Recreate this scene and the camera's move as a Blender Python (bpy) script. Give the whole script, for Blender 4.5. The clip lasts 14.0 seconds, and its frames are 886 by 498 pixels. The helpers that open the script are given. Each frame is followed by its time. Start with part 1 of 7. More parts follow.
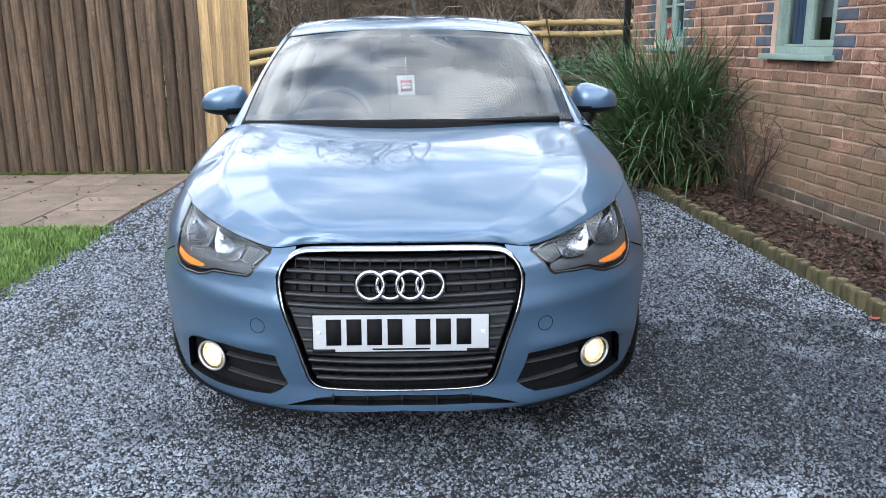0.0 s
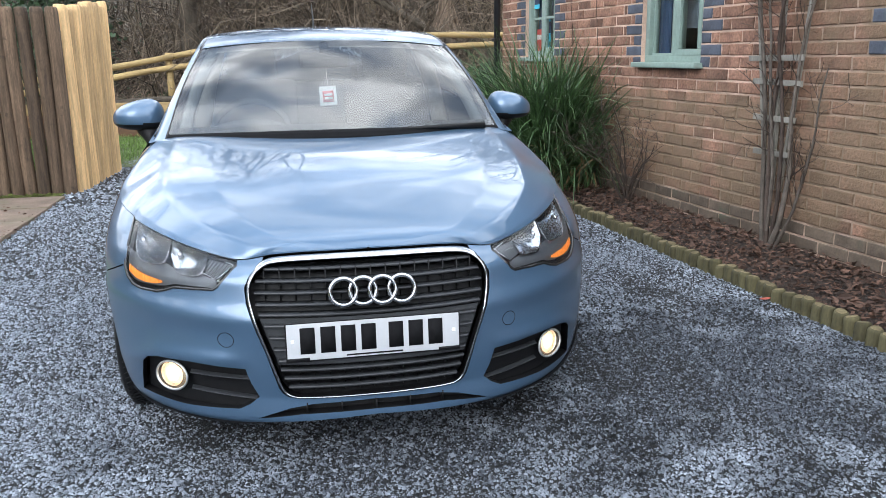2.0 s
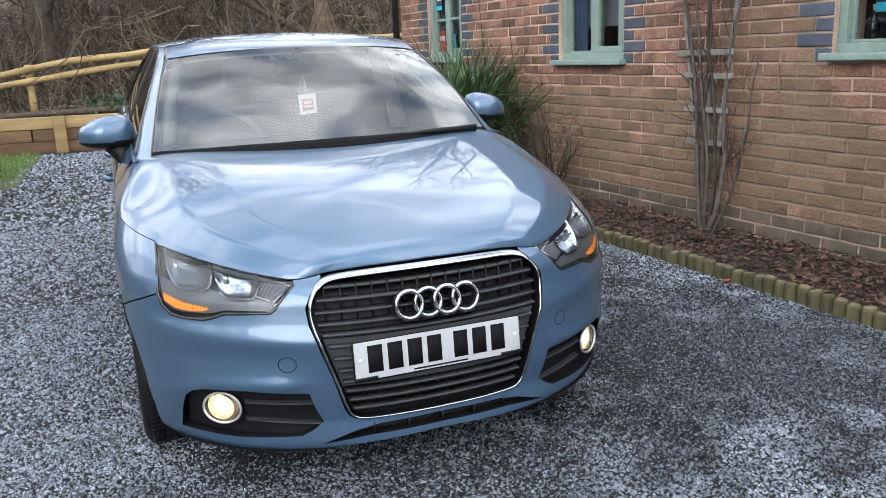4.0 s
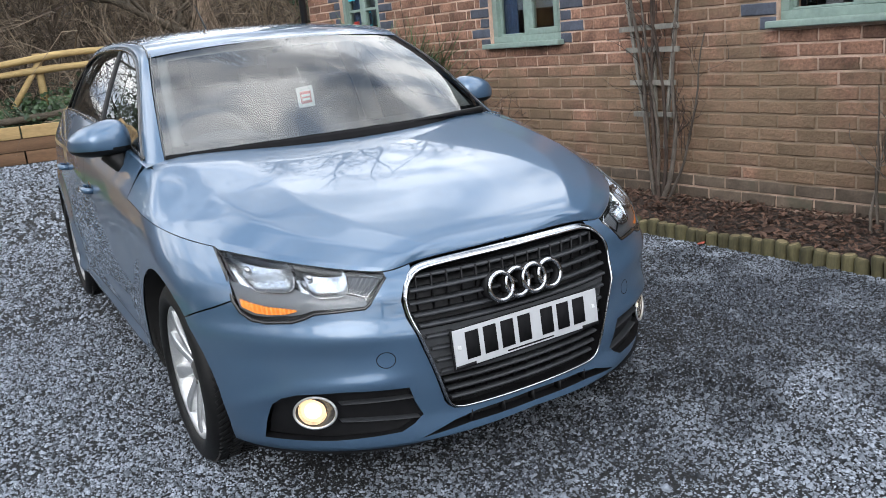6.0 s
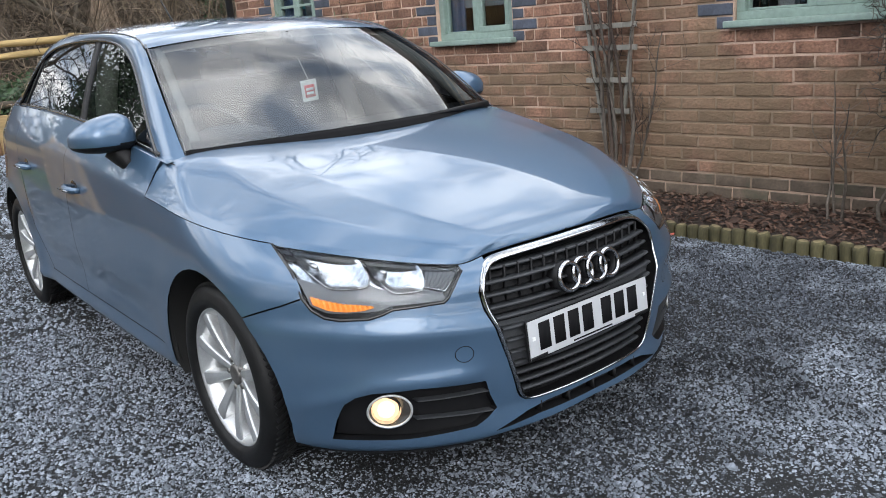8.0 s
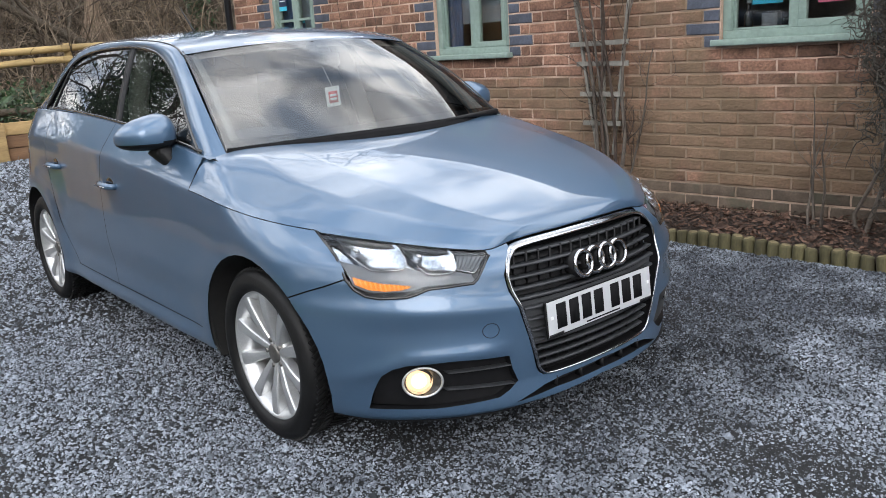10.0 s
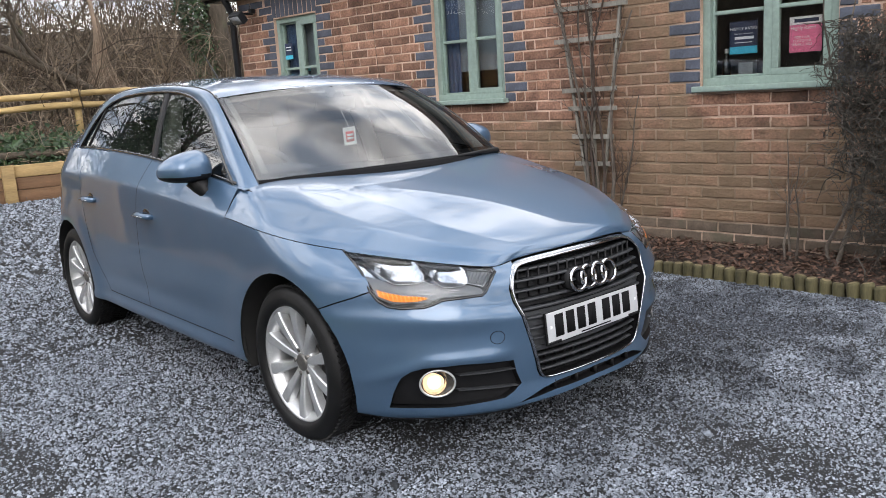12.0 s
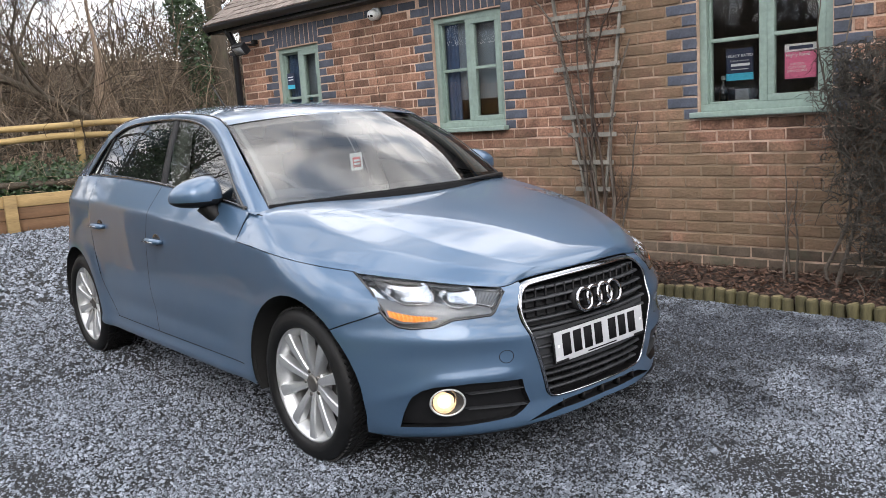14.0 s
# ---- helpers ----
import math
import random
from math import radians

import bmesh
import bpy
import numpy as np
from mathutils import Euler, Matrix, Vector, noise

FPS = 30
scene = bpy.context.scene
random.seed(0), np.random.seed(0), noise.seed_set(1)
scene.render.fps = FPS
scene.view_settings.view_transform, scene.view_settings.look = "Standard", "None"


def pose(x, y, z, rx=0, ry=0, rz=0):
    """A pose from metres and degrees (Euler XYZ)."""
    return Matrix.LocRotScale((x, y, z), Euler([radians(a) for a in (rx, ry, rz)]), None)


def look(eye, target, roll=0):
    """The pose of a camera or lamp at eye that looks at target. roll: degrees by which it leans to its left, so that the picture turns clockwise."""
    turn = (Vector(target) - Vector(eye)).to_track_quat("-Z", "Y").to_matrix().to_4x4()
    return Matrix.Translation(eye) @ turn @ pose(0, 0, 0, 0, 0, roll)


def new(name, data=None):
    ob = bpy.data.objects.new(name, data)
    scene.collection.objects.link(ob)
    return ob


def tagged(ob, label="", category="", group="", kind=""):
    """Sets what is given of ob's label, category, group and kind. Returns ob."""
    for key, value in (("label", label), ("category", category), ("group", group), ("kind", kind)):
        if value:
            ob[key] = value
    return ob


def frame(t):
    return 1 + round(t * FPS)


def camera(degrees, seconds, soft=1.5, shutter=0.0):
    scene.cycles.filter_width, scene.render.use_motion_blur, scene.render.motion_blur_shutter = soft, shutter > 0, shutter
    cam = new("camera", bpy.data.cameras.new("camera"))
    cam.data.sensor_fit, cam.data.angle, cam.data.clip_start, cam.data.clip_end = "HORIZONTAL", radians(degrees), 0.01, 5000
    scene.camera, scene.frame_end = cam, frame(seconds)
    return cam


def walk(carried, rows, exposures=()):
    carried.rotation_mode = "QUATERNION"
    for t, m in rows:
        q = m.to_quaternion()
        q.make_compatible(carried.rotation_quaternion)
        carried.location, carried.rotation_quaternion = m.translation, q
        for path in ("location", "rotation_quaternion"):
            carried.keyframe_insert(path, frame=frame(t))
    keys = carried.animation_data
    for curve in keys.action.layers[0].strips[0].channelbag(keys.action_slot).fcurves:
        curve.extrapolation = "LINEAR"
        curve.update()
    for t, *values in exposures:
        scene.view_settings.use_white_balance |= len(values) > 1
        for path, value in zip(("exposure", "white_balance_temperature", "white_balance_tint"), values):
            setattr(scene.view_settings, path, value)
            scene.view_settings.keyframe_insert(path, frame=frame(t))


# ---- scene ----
cam = camera(57.3, 14.0, soft=0.65)
PATH = [
    (0, (0.093, -2.221, 1.269), (0.121, -0.283, 0.773), -0.3),
    (0.5, (0.089, -2.221, 1.266), (0.154, -0.281, 0.785), -0.2),
    (1, (0.086, -2.24, 1.262), (0.281, -0.305, 0.795), -0.0),
    (1.5, (-0.023, -2.264, 1.254), (0.257, -0.339, 0.791), 0.1),
    (2, (-0.247, -2.261, 1.259), (0.134, -0.354, 0.79), -0.8),
    (2.5, (-0.372, -2.196, 1.248), (0.112, -0.314, 0.774), -1.5),
    (2.7, (-0.419, -2.136, 1.246), (0.096, -0.263, 0.77), -1.7),
    (4.8, (-1.034, -1.978, 1.296), (-0.217, -0.217, 0.816), -3.5),
    (5, (-1.087, -1.922, 1.286), (-0.244, -0.174, 0.801), -4.0),
    (5.5, (-1.201, -1.812, 1.292), (-0.301, -0.095, 0.8), -5.1),
    (6, (-1.319, -1.764, 1.277), (-0.346, -0.092, 0.769), -5.3),
    (6.5, (-1.512, -1.71, 1.288), (-0.464, -0.087, 0.769), -5.2),
    (7, (-1.626, -1.667, 1.278), (-0.515, -0.088, 0.756), -5.0),
    (7.5, (-1.678, -1.551, 1.279), (-0.521, -0.007, 0.751), -4.8),
    (8, (-1.717, -1.46, 1.289), (-0.526, 0.057, 0.761), -4.6),
    (8.5, (-1.784, -1.441, 1.29), (-0.563, 0.051, 0.758), -4.3),
    (8.7, (-1.833, -1.443, 1.295), (-0.604, 0.042, 0.76), -4.1),
    (10.8, (-2.037, -1.68, 1.269), (-0.804, -0.171, 0.819), -3.2),
    (11, (-2.053, -1.709, 1.273), (-0.82, -0.197, 0.833), -3.0),
    (11.5, (-2.143, -1.755, 1.281), (-0.882, -0.261, 0.863), -3.1),
    (12, (-2.283, -1.784, 1.272), (-1.006, -0.294, 0.887), -3.5),
    (12.5, (-2.343, -1.8, 1.269), (-1.057, -0.311, 0.909), -3.7),
    (13, (-2.357, -1.801, 1.264), (-1.068, -0.31, 0.924), -3.8),
    (13.5, (-2.349, -1.803, 1.261), (-1.058, -0.31, 0.936), -3.8),
    (14, (-2.354, -1.802, 1.259), (-1.061, -0.31, 0.943), -3.8),
]
EXPOSURES = [(0.0, 0.16, 5900, 9), (2.5, 0.11, 6050, 9), (5.0, -0.12, 6200, 10), (8.5, -0.20, 6250, 10), (11.0, -0.14, 6450, 12), (14.0, -0.10, 6550, 13)]
walk(cam, [(t, look(eye, target, roll)) for t, eye, target, roll in PATH], EXPOSURES)

# ---- sky and sun: a bright winter sky with broken cloud ----
SUN_UP, SUN_TURN = 30.0, 215.0
world = bpy.data.worlds.new("sky")
scene.world = world
world.use_nodes = True
wn, wl = world.node_tree.nodes, world.node_tree.links
wn.clear()
w_out = wn.new("ShaderNodeOutputWorld")
w_bg = wn.new("ShaderNodeBackground")
w_sky = wn.new("ShaderNodeTexSky")
w_sky.sky_type, w_sky.sun_disc = "NISHITA", False
w_sky.sun_elevation, w_sky.sun_rotation = radians(SUN_UP), radians(SUN_TURN)
w_sky.air_density, w_sky.dust_density = 1.0, 1.5
w_co = wn.new("ShaderNodeTexCoord")
w_map = wn.new("ShaderNodeMapping")
w_map.inputs["Location"].default_value = (2.61, 3.28, 0.2)
w_sep = wn.new("ShaderNodeSeparateXYZ")
w_up = wn.new("ShaderNodeMath")
w_up.operation, w_up.inputs[1].default_value = "ADD", 0.22
w_abs = wn.new("ShaderNodeMath")
w_abs.operation = "ABSOLUTE"
w_div = wn.new("ShaderNodeVectorMath")
w_div.operation = "DIVIDE"
w_three = wn.new("ShaderNodeCombineXYZ")
w_n = wn.new("ShaderNodeTexNoise")
w_n.inputs["Scale"].default_value, w_n.inputs["Detail"].default_value = 2.2, 7.0
w_n.inputs["Roughness"].default_value, w_n.inputs["Distortion"].default_value = 0.55, 0.35
w_r = wn.new("ShaderNodeValToRGB")
w_r.color_ramp.elements[0].position, w_r.color_ramp.elements[1].position = 0.40, 0.50
w_r.color_ramp.elements[0].color = (0.45, 0.45, 0.45, 1)
w_n2 = wn.new("ShaderNodeTexNoise")
w_n2.inputs["Scale"].default_value, w_n2.inputs["Detail"].default_value = 3.2, 7.0
w_n2.inputs["Distortion"].default_value = 0.6
w_r2 = wn.new("ShaderNodeValToRGB")
w_r2.color_ramp.elements[0].position, w_r2.color_ramp.elements[1].position = 0.38, 0.58
w_r2.color_ramp.elements[0].color, w_r2.color_ramp.elements[1].color = (12.5, 14.6, 17.8, 1), (40.0, 39.7, 38.9, 1)
w_mix = wn.new("ShaderNodeMix")
w_mix.data_type = "RGBA"
wl.new(w_co.outputs["Generated"], w_sep.inputs[0])
wl.new(w_sep.outputs["Z"], w_abs.inputs[0]), wl.new(w_abs.outputs[0], w_up.inputs[0])
for axis in range(3):
    wl.new(w_up.outputs[0], w_three.inputs[axis])
wl.new(w_co.outputs["Generated"], w_div.inputs[0]), wl.new(w_three.outputs[0], w_div.inputs[1])
wl.new(w_div.outputs[0], w_map.inputs["Vector"])
wl.new(w_map.outputs["Vector"], w_n.inputs["Vector"])
wl.new(w_map.outputs["Vector"], w_n2.inputs["Vector"])
wl.new(w_n.outputs["Fac"], w_r.inputs["Fac"])
wl.new(w_n2.outputs["Fac"], w_r2.inputs["Fac"])
wl.new(w_r.outputs["Color"], w_mix.inputs["Factor"])
wl.new(w_sky.outputs["Color"], w_mix.inputs["A"])
wl.new(w_r2.outputs["Color"], w_mix.inputs["B"])
wl.new(w_mix.outputs["Result"], w_bg.inputs["Color"])
w_bg.inputs["Strength"].default_value = 0.104
wl.new(w_bg.outputs["Background"], w_out.inputs["Surface"])
sun = new("sun", bpy.data.lights.new("sun", "SUN"))
sun.data.energy, sun.data.angle, sun.data.color = 1.2, radians(32), (1.0, 0.96, 0.90)
su, st = radians(SUN_UP), radians(SUN_TURN)
sun.matrix_world = look((8 * math.sin(st) * math.cos(su), 8 * math.cos(st) * math.cos(su), 8 * math.sin(su)), (0, 0, 0))

# ---- materials ----
def nodes_of(name):
    m = bpy.data.materials.new(name)
    m.use_nodes = True
    return m, m.node_tree.nodes, m.node_tree.links, m.node_tree.nodes["Principled BSDF"]


def ramp(n, stops):
    r = n.new("ShaderNodeValToRGB")
    e = r.color_ramp.elements
    while len(e) < len(stops):
        e.new(0.5)
    for k, (p, c) in enumerate(stops):
        e[k].position, e[k].color = p, (*c, 1)
    return r


def shade(c, k):
    return tuple(min(1, v * k) for v in c)


def surface(name, colour, rough=0.6, metal=0.0, vary=0.25, scale=12.0, fine=90.0, bump=0.15, grain=(1, 1, 1), second=None,
            by_piece=0.0, spots=None, coat=0.0, depth=0.004, patch=0.5, spec=0.5, placed_by="Object"):
    """A plain real-world surface: colour that varies at two scales, roughness to match, and a fine relief."""
    m, n, l, b = nodes_of(name)
    co = n.new("ShaderNodeTexCoord")
    mp = n.new("ShaderNodeMapping")
    mp.inputs["Scale"].default_value = grain
    at = co.outputs["Object"] if placed_by == "Object" else n.new("ShaderNodeNewGeometry").outputs["Position"]
    l.new(at, mp.inputs["Vector"])
    big, small = n.new("ShaderNodeTexNoise"), n.new("ShaderNodeTexNoise")
    big.inputs["Scale"].default_value, big.inputs["Detail"].default_value = scale, 5
    small.inputs["Scale"].default_value, small.inputs["Detail"].default_value = fine, 4
    l.new(mp.outputs["Vector"], big.inputs["Vector"]), l.new(mp.outputs["Vector"], small.inputs["Vector"])
    r1 = ramp(n, [(0.3, shade(colour, 1 - vary)), (0.52, colour), (0.75, second or shade(colour, 1 + vary))])
    l.new(big.outputs["Fac"], r1.inputs["Fac"])
    mix = n.new("ShaderNodeMix")
    mix.data_type, mix.blend_type = "RGBA", "MULTIPLY"
    mix.inputs["Factor"].default_value = patch
    r2 = ramp(n, [(0.3, (0.62, 0.62, 0.62)), (0.7, (1.25, 1.25, 1.25))])
    l.new(small.outputs["Fac"], r2.inputs["Fac"])
    l.new(r1.outputs["Color"], mix.inputs["A"]), l.new(r2.outputs["Color"], mix.inputs["B"])
    last = mix.outputs["Result"]
    if by_piece:
        info = n.new("ShaderNodeObjectInfo")
        geo = n.new("ShaderNodeNewGeometry")
        add = n.new("ShaderNodeMath")
        add.operation = "ADD"
        l.new(info.outputs["Random"], add.inputs[0]), l.new(geo.outputs["Random Per Island"], add.inputs[1])
        fr = n.new("ShaderNodeMath")
        fr.operation = "FRACT"
        l.new(add.outputs[0], fr.inputs[0])
        hsv = n.new("ShaderNodeHueSaturation")
        mr = n.new("ShaderNodeMapRange")
        mr.inputs["To Min"].default_value, mr.inputs["To Max"].default_value = 1 - by_piece, (1 + by_piece if by_piece < 0.9 else 2.6)
        if by_piece >= 0.9:
            pw = n.new("ShaderNodeMath")
            pw.operation, pw.inputs[1].default_value = "POWER", 2.0
            l.new(fr.outputs[0], pw.inputs[0])
            fr = pw
        l.new(fr.outputs[0], mr.inputs["Value"]), l.new(mr.outputs["Result"], hsv.inputs["Value"])
        l.new(last, hsv.inputs["Color"])
        last = hsv.outputs["Color"]
    if spots:
        sc, amount, colour2 = spots
        nz = n.new("ShaderNodeTexNoise")
        nz.inputs["Scale"].default_value, nz.inputs["Detail"].default_value = sc, 6
        l.new(at, nz.inputs["Vector"])
        rr = ramp(n, [(1 - amount - 0.08, (0, 0, 0)), (1 - amount + 0.08, (1, 1, 1))])
        l.new(nz.outputs["Fac"], rr.inputs["Fac"])
        mx = n.new("ShaderNodeMix")
        mx.data_type = "RGBA"
        mx.inputs["B"].default_value = (*colour2, 1)
        l.new(rr.outputs["Color"], mx.inputs["Factor"]), l.new(last, mx.inputs["A"])
        last = mx.outputs["Result"]
    l.new(last, b.inputs["Base Color"])
    b.inputs["Metallic"].default_value, b.inputs["Coat Weight"].default_value = metal, coat
    b.inputs["Specular IOR Level"].default_value = spec
    b.inputs["Coat Roughness"].default_value = 0.05
    rg = n.new("ShaderNodeMapRange")
    rg.inputs["To Min"].default_value, rg.inputs["To Max"].default_value = max(0.02, rough - 0.08), min(1, rough + 0.08)
    l.new(small.outputs["Fac"], rg.inputs["Value"]), l.new(rg.outputs["Result"], b.inputs["Roughness"])
    if bump:
        bp = n.new("ShaderNodeBump")
        bp.inputs["Strength"].default_value, bp.inputs["Distance"].default_value = bump, depth
        ad = n.new("ShaderNodeMath")
        ad.operation = "ADD"
        l.new(big.outputs["Fac"], ad.inputs[0]), l.new(small.outputs["Fac"], ad.inputs[1])
        l.new(ad.outputs[0], bp.inputs["Height"]), l.new(bp.outputs["Normal"], b.inputs["Normal"])
    return m


def glass_pane(name, tint, rough=0.0, ior=1.5):
    """Clear sheet glass: see-through with a true mirror gloss."""
    m, n, l, b = nodes_of(name)
    n.remove(b)
    tr, gl, fr, mx = n.new("ShaderNodeBsdfTransparent"), n.new("ShaderNodeBsdfGlossy"), n.new("ShaderNodeFresnel"), n.new("ShaderNodeMixShader")
    tr.inputs["Color"].default_value = (*tint, 1)
    gl.inputs["Roughness"].default_value = rough
    gl.inputs["Color"].default_value = (1, 1, 1, 1)
    fr.inputs["IOR"].default_value = ior
    l.new(fr.outputs[0], mx.inputs[0]), l.new(tr.outputs[0], mx.inputs[1]), l.new(gl.outputs[0], mx.inputs[2])
    l.new(mx.outputs[0], n["Material Output"].inputs["Surface"])
    return m


def glow(name, colour, power, facets=0):
    m, n, l, b = nodes_of(name)
    b.inputs["Base Color"].default_value = (*colour, 1)
    b.inputs["Emission Color"].default_value, b.inputs["Emission Strength"].default_value = (*colour, 1), power
    if facets:
        vo = n.new("ShaderNodeTexVoronoi")
        vo.inputs["Scale"].default_value = facets
        co = n.new("ShaderNodeTexCoord")
        l.new(co.outputs["Object"], vo.inputs["Vector"])
        mr = n.new("ShaderNodeMapRange")
        mr.inputs["From Max"].default_value = 0.8
        mr.inputs["To Min"].default_value, mr.inputs["To Max"].default_value = power * 1.5, power * 0.05
        l.new(vo.outputs["Distance"], mr.inputs["Value"]), l.new(mr.outputs["Result"], b.inputs["Emission Strength"])
    return m


def car_paint(name, colour):
    """Metallic lacquer: fine flake under a clear coat, with a film of road dust."""
    m, n, l, b = nodes_of(name)
    co = n.new("ShaderNodeTexCoord")
    fl, du = n.new("ShaderNodeTexNoise"), n.new("ShaderNodeTexNoise")
    fl.inputs["Scale"].default_value, fl.inputs["Detail"].default_value = 900, 2
    du.inputs["Scale"].default_value, du.inputs["Detail"].default_value = 6, 6
    l.new(co.outputs["Object"], fl.inputs["Vector"]), l.new(co.outputs["Object"], du.inputs["Vector"])
    r = ramp(n, [(0.35, shade(colour, 0.86)), (0.65, shade(colour, 1.12))])
    l.new(fl.outputs["Fac"], r.inputs["Fac"])
    mx = n.new("ShaderNodeMix")
    mx.data_type = "RGBA"
    mx.inputs["B"].default_value = (0.30, 0.31, 0.31, 1)
    mr = n.new("ShaderNodeMapRange")
    mr.inputs["From Min"].default_value, mr.inputs["From Max"].default_value = 0.45, 0.8
    mr.inputs["To Max"].default_value = 0.05
    l.new(du.outputs["Fac"], mr.inputs["Value"]), l.new(mr.outputs["Result"], mx.inputs["Factor"])
    l.new(r.outputs["Color"], mx.inputs["A"]), l.new(mx.outputs["Result"], b.inputs["Base Color"])
    b.inputs["Metallic"].default_value, b.inputs["Roughness"].default_value = 0.45, 0.38
    b.inputs["Coat Weight"].default_value, b.inputs["Coat IOR"].default_value = 1.0, 1.56
    cr = n.new("ShaderNodeMapRange")
    cr.inputs["To Min"].default_value, cr.inputs["To Max"].default_value = 0.002, 0.012
    l.new(du.outputs["Fac"], cr.inputs["Value"]), l.new(cr.outputs["Result"], b.inputs["Coat Roughness"])
    return m


PAINT = car_paint("blue metallic lacquer", (0.070, 0.130, 0.216))
BLACK_PLASTIC = surface("black textured plastic", (0.009, 0.009, 0.010), 0.5, vary=0.2, scale=30, fine=400, bump=0.25, depth=0.001, spec=0.25)
GLOSS_BLACK = surface("gloss black trim", (0.012, 0.012, 0.013), 0.18, vary=0.1, bump=0, coat=0.4)
GREY_PLASTIC = surface("dark grey grille plastic", (0.034, 0.036, 0.040), 0.36, vary=0.15, scale=25, fine=350, bump=0.1, depth=0.001, spec=0.35)
BLACK_GLOSS_TUBE = surface("dark smoked lamp tube", (0.045, 0.042, 0.040), 0.22, vary=0.2, bump=0)
RUBBER = surface("tyre rubber", (0.0075, 0.0075, 0.008), 0.55, vary=0.35, scale=14, fine=160, bump=0.3, depth=0.002, spec=0.28)
DARK = surface("dark underside", (0.012, 0.012, 0.012), 0.8, vary=0.3, bump=0.1)
CHROME = surface("polished chrome", (0.47, 0.48, 0.50), 0.10, metal=1.0, vary=0.04, bump=0)
ALLOY = surface("silver alloy", (0.60, 0.61, 0.62), 0.36, metal=0.70, vary=0.08, scale=20, fine=300, bump=0.03, depth=0.001, coat=0.4)
STEEL_DARK = surface("grey brake metal", (0.20, 0.19, 0.18), 0.45, metal=0.8, vary=0.3, bump=0.1)
REFLECTOR = surface("lamp reflector silver", (0.74, 0.76, 0.80), 0.17, metal=1.0, vary=0.03, bump=0)
LAMP_SILVER = surface("satin lamp silver", (0.125, 0.132, 0.146), 0.34, metal=0.3, vary=0.03, scale=18, bump=0, patch=0.05)
CABIN_GREY = surface("grey cabin trim", (0.20, 0.205, 0.20), 0.8, vary=0.1, bump=0.1)
LAMP_GREY = surface("lamp housing grey", (0.22, 0.23, 0.245), 0.30, vary=0.2, bump=0)
CERAMIC = surface("black ceramic print under glass", (0.012, 0.012, 0.014), 0.06, vary=0.1, bump=0, spec=0.6)
PANEL_GREY = surface("mid grey grille plastic", (0.060, 0.063, 0.068), 0.42, vary=0.12, scale=25, fine=350, bump=0.1, depth=0.001, spec=0.4)
COWL = surface("matt black cowl plastic", (0.006, 0.006, 0.007), 0.75, vary=0.3, scale=30, fine=300, bump=0.3, depth=0.001, spec=0.10)
SCREEN_GLASS = glass_pane("windscreen glass", (0.86, 0.92, 0.93), ior=2.0)
SIDE_GLASS = glass_pane("tinted side glass", (0.30, 0.35, 0.34), ior=1.75)
LENS_GLASS = glass_pane("clear lamp lens", (0.92, 0.94, 0.95), ior=1.38)
HOUSE_GLASS = glass_pane("window glass", (0.90, 0.93, 0.93), ior=1.6)
CLEAR_BACK, clear_nodes, clear_links, clear_main = nodes_of("clear inner face of glass")
clear_tr = clear_nodes.new("ShaderNodeBsdfTransparent")
clear_links.new(clear_tr.outputs[0], clear_nodes["Material Output"].inputs["Surface"])
clear_nodes.remove(clear_main)
AMBER_GLOW = glow("lit amber bulb", (1.0, 0.33, 0.05), 0.36, 110)
FOG_GLOW = glow("lit fog lamp", (1.0, 0.68, 0.38), 1.1)
FOG_CORE = glow("lit fog bulb", (1.0, 0.80, 0.53), 3.0)
PLATE_WHITE = surface("reflective white plate", (0.47, 0.48, 0.50), 0.4, vary=0.02, bump=0, patch=0.05)
INK = surface("black print", (0.010, 0.010, 0.011), 0.8, vary=0.1, bump=0, spec=0.1)
CABIN = surface("dark cabin trim", (0.085, 0.088, 0.094), 0.7, vary=0.2, scale=20, fine=200, bump=0.2)
SEAT_CLOTH = surface("dark grey seat cloth", (0.060, 0.063, 0.072), 0.9, vary=0.25, scale=40, fine=400, bump=0.3)
HEADLINER = surface("pale headlining", (0.48, 0.47, 0.44), 0.9, vary=0.08, bump=0.1)

BRICK = surface("weathered brown brick", (0.262, 0.140, 0.094), 0.88, vary=0.42, scale=7, fine=60, bump=1.0, second=(0.310, 0.170, 0.118), by_piece=0.38, patch=0.95,
                depth=0.008, placed_by="Position")
BLUE_BRICK = surface("blue engineering brick", (0.070, 0.080, 0.108), 0.62, vary=0.25, scale=9, fine=80, bump=0.35, by_piece=0.18)
MORTAR = surface("sandy pink mortar", (0.54, 0.385, 0.300), 0.95, vary=0.35, scale=4, fine=160, bump=0.6, placed_by="Position")
GREEN_PAINT = surface("sage green window paint", (0.235, 0.312, 0.275), 0.5, vary=0.12, scale=5, fine=40, bump=0.08, patch=0.25)
# The rooms' darkness is put into this plaster's colour.
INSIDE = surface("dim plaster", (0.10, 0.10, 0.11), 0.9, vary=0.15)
BLIND = surface("blue-grey roller blind", (0.25, 0.30, 0.35), 0.8, vary=0.08)
CURTAIN = surface("navy curtain", (0.060, 0.105, 0.20), 0.85, vary=0.2)
GUTTER = surface("black gutter paint", (0.015, 0.016, 0.019), 0.35, vary=0.2, bump=0.08)
ROOF_TILE = surface("weathered clay tile", (0.195, 0.160, 0.140), 0.9, vary=0.3, scale=12, fine=80, bump=0.4, by_piece=0.25, spots=(6, 0.34, (0.13, 0.12, 0.09)))
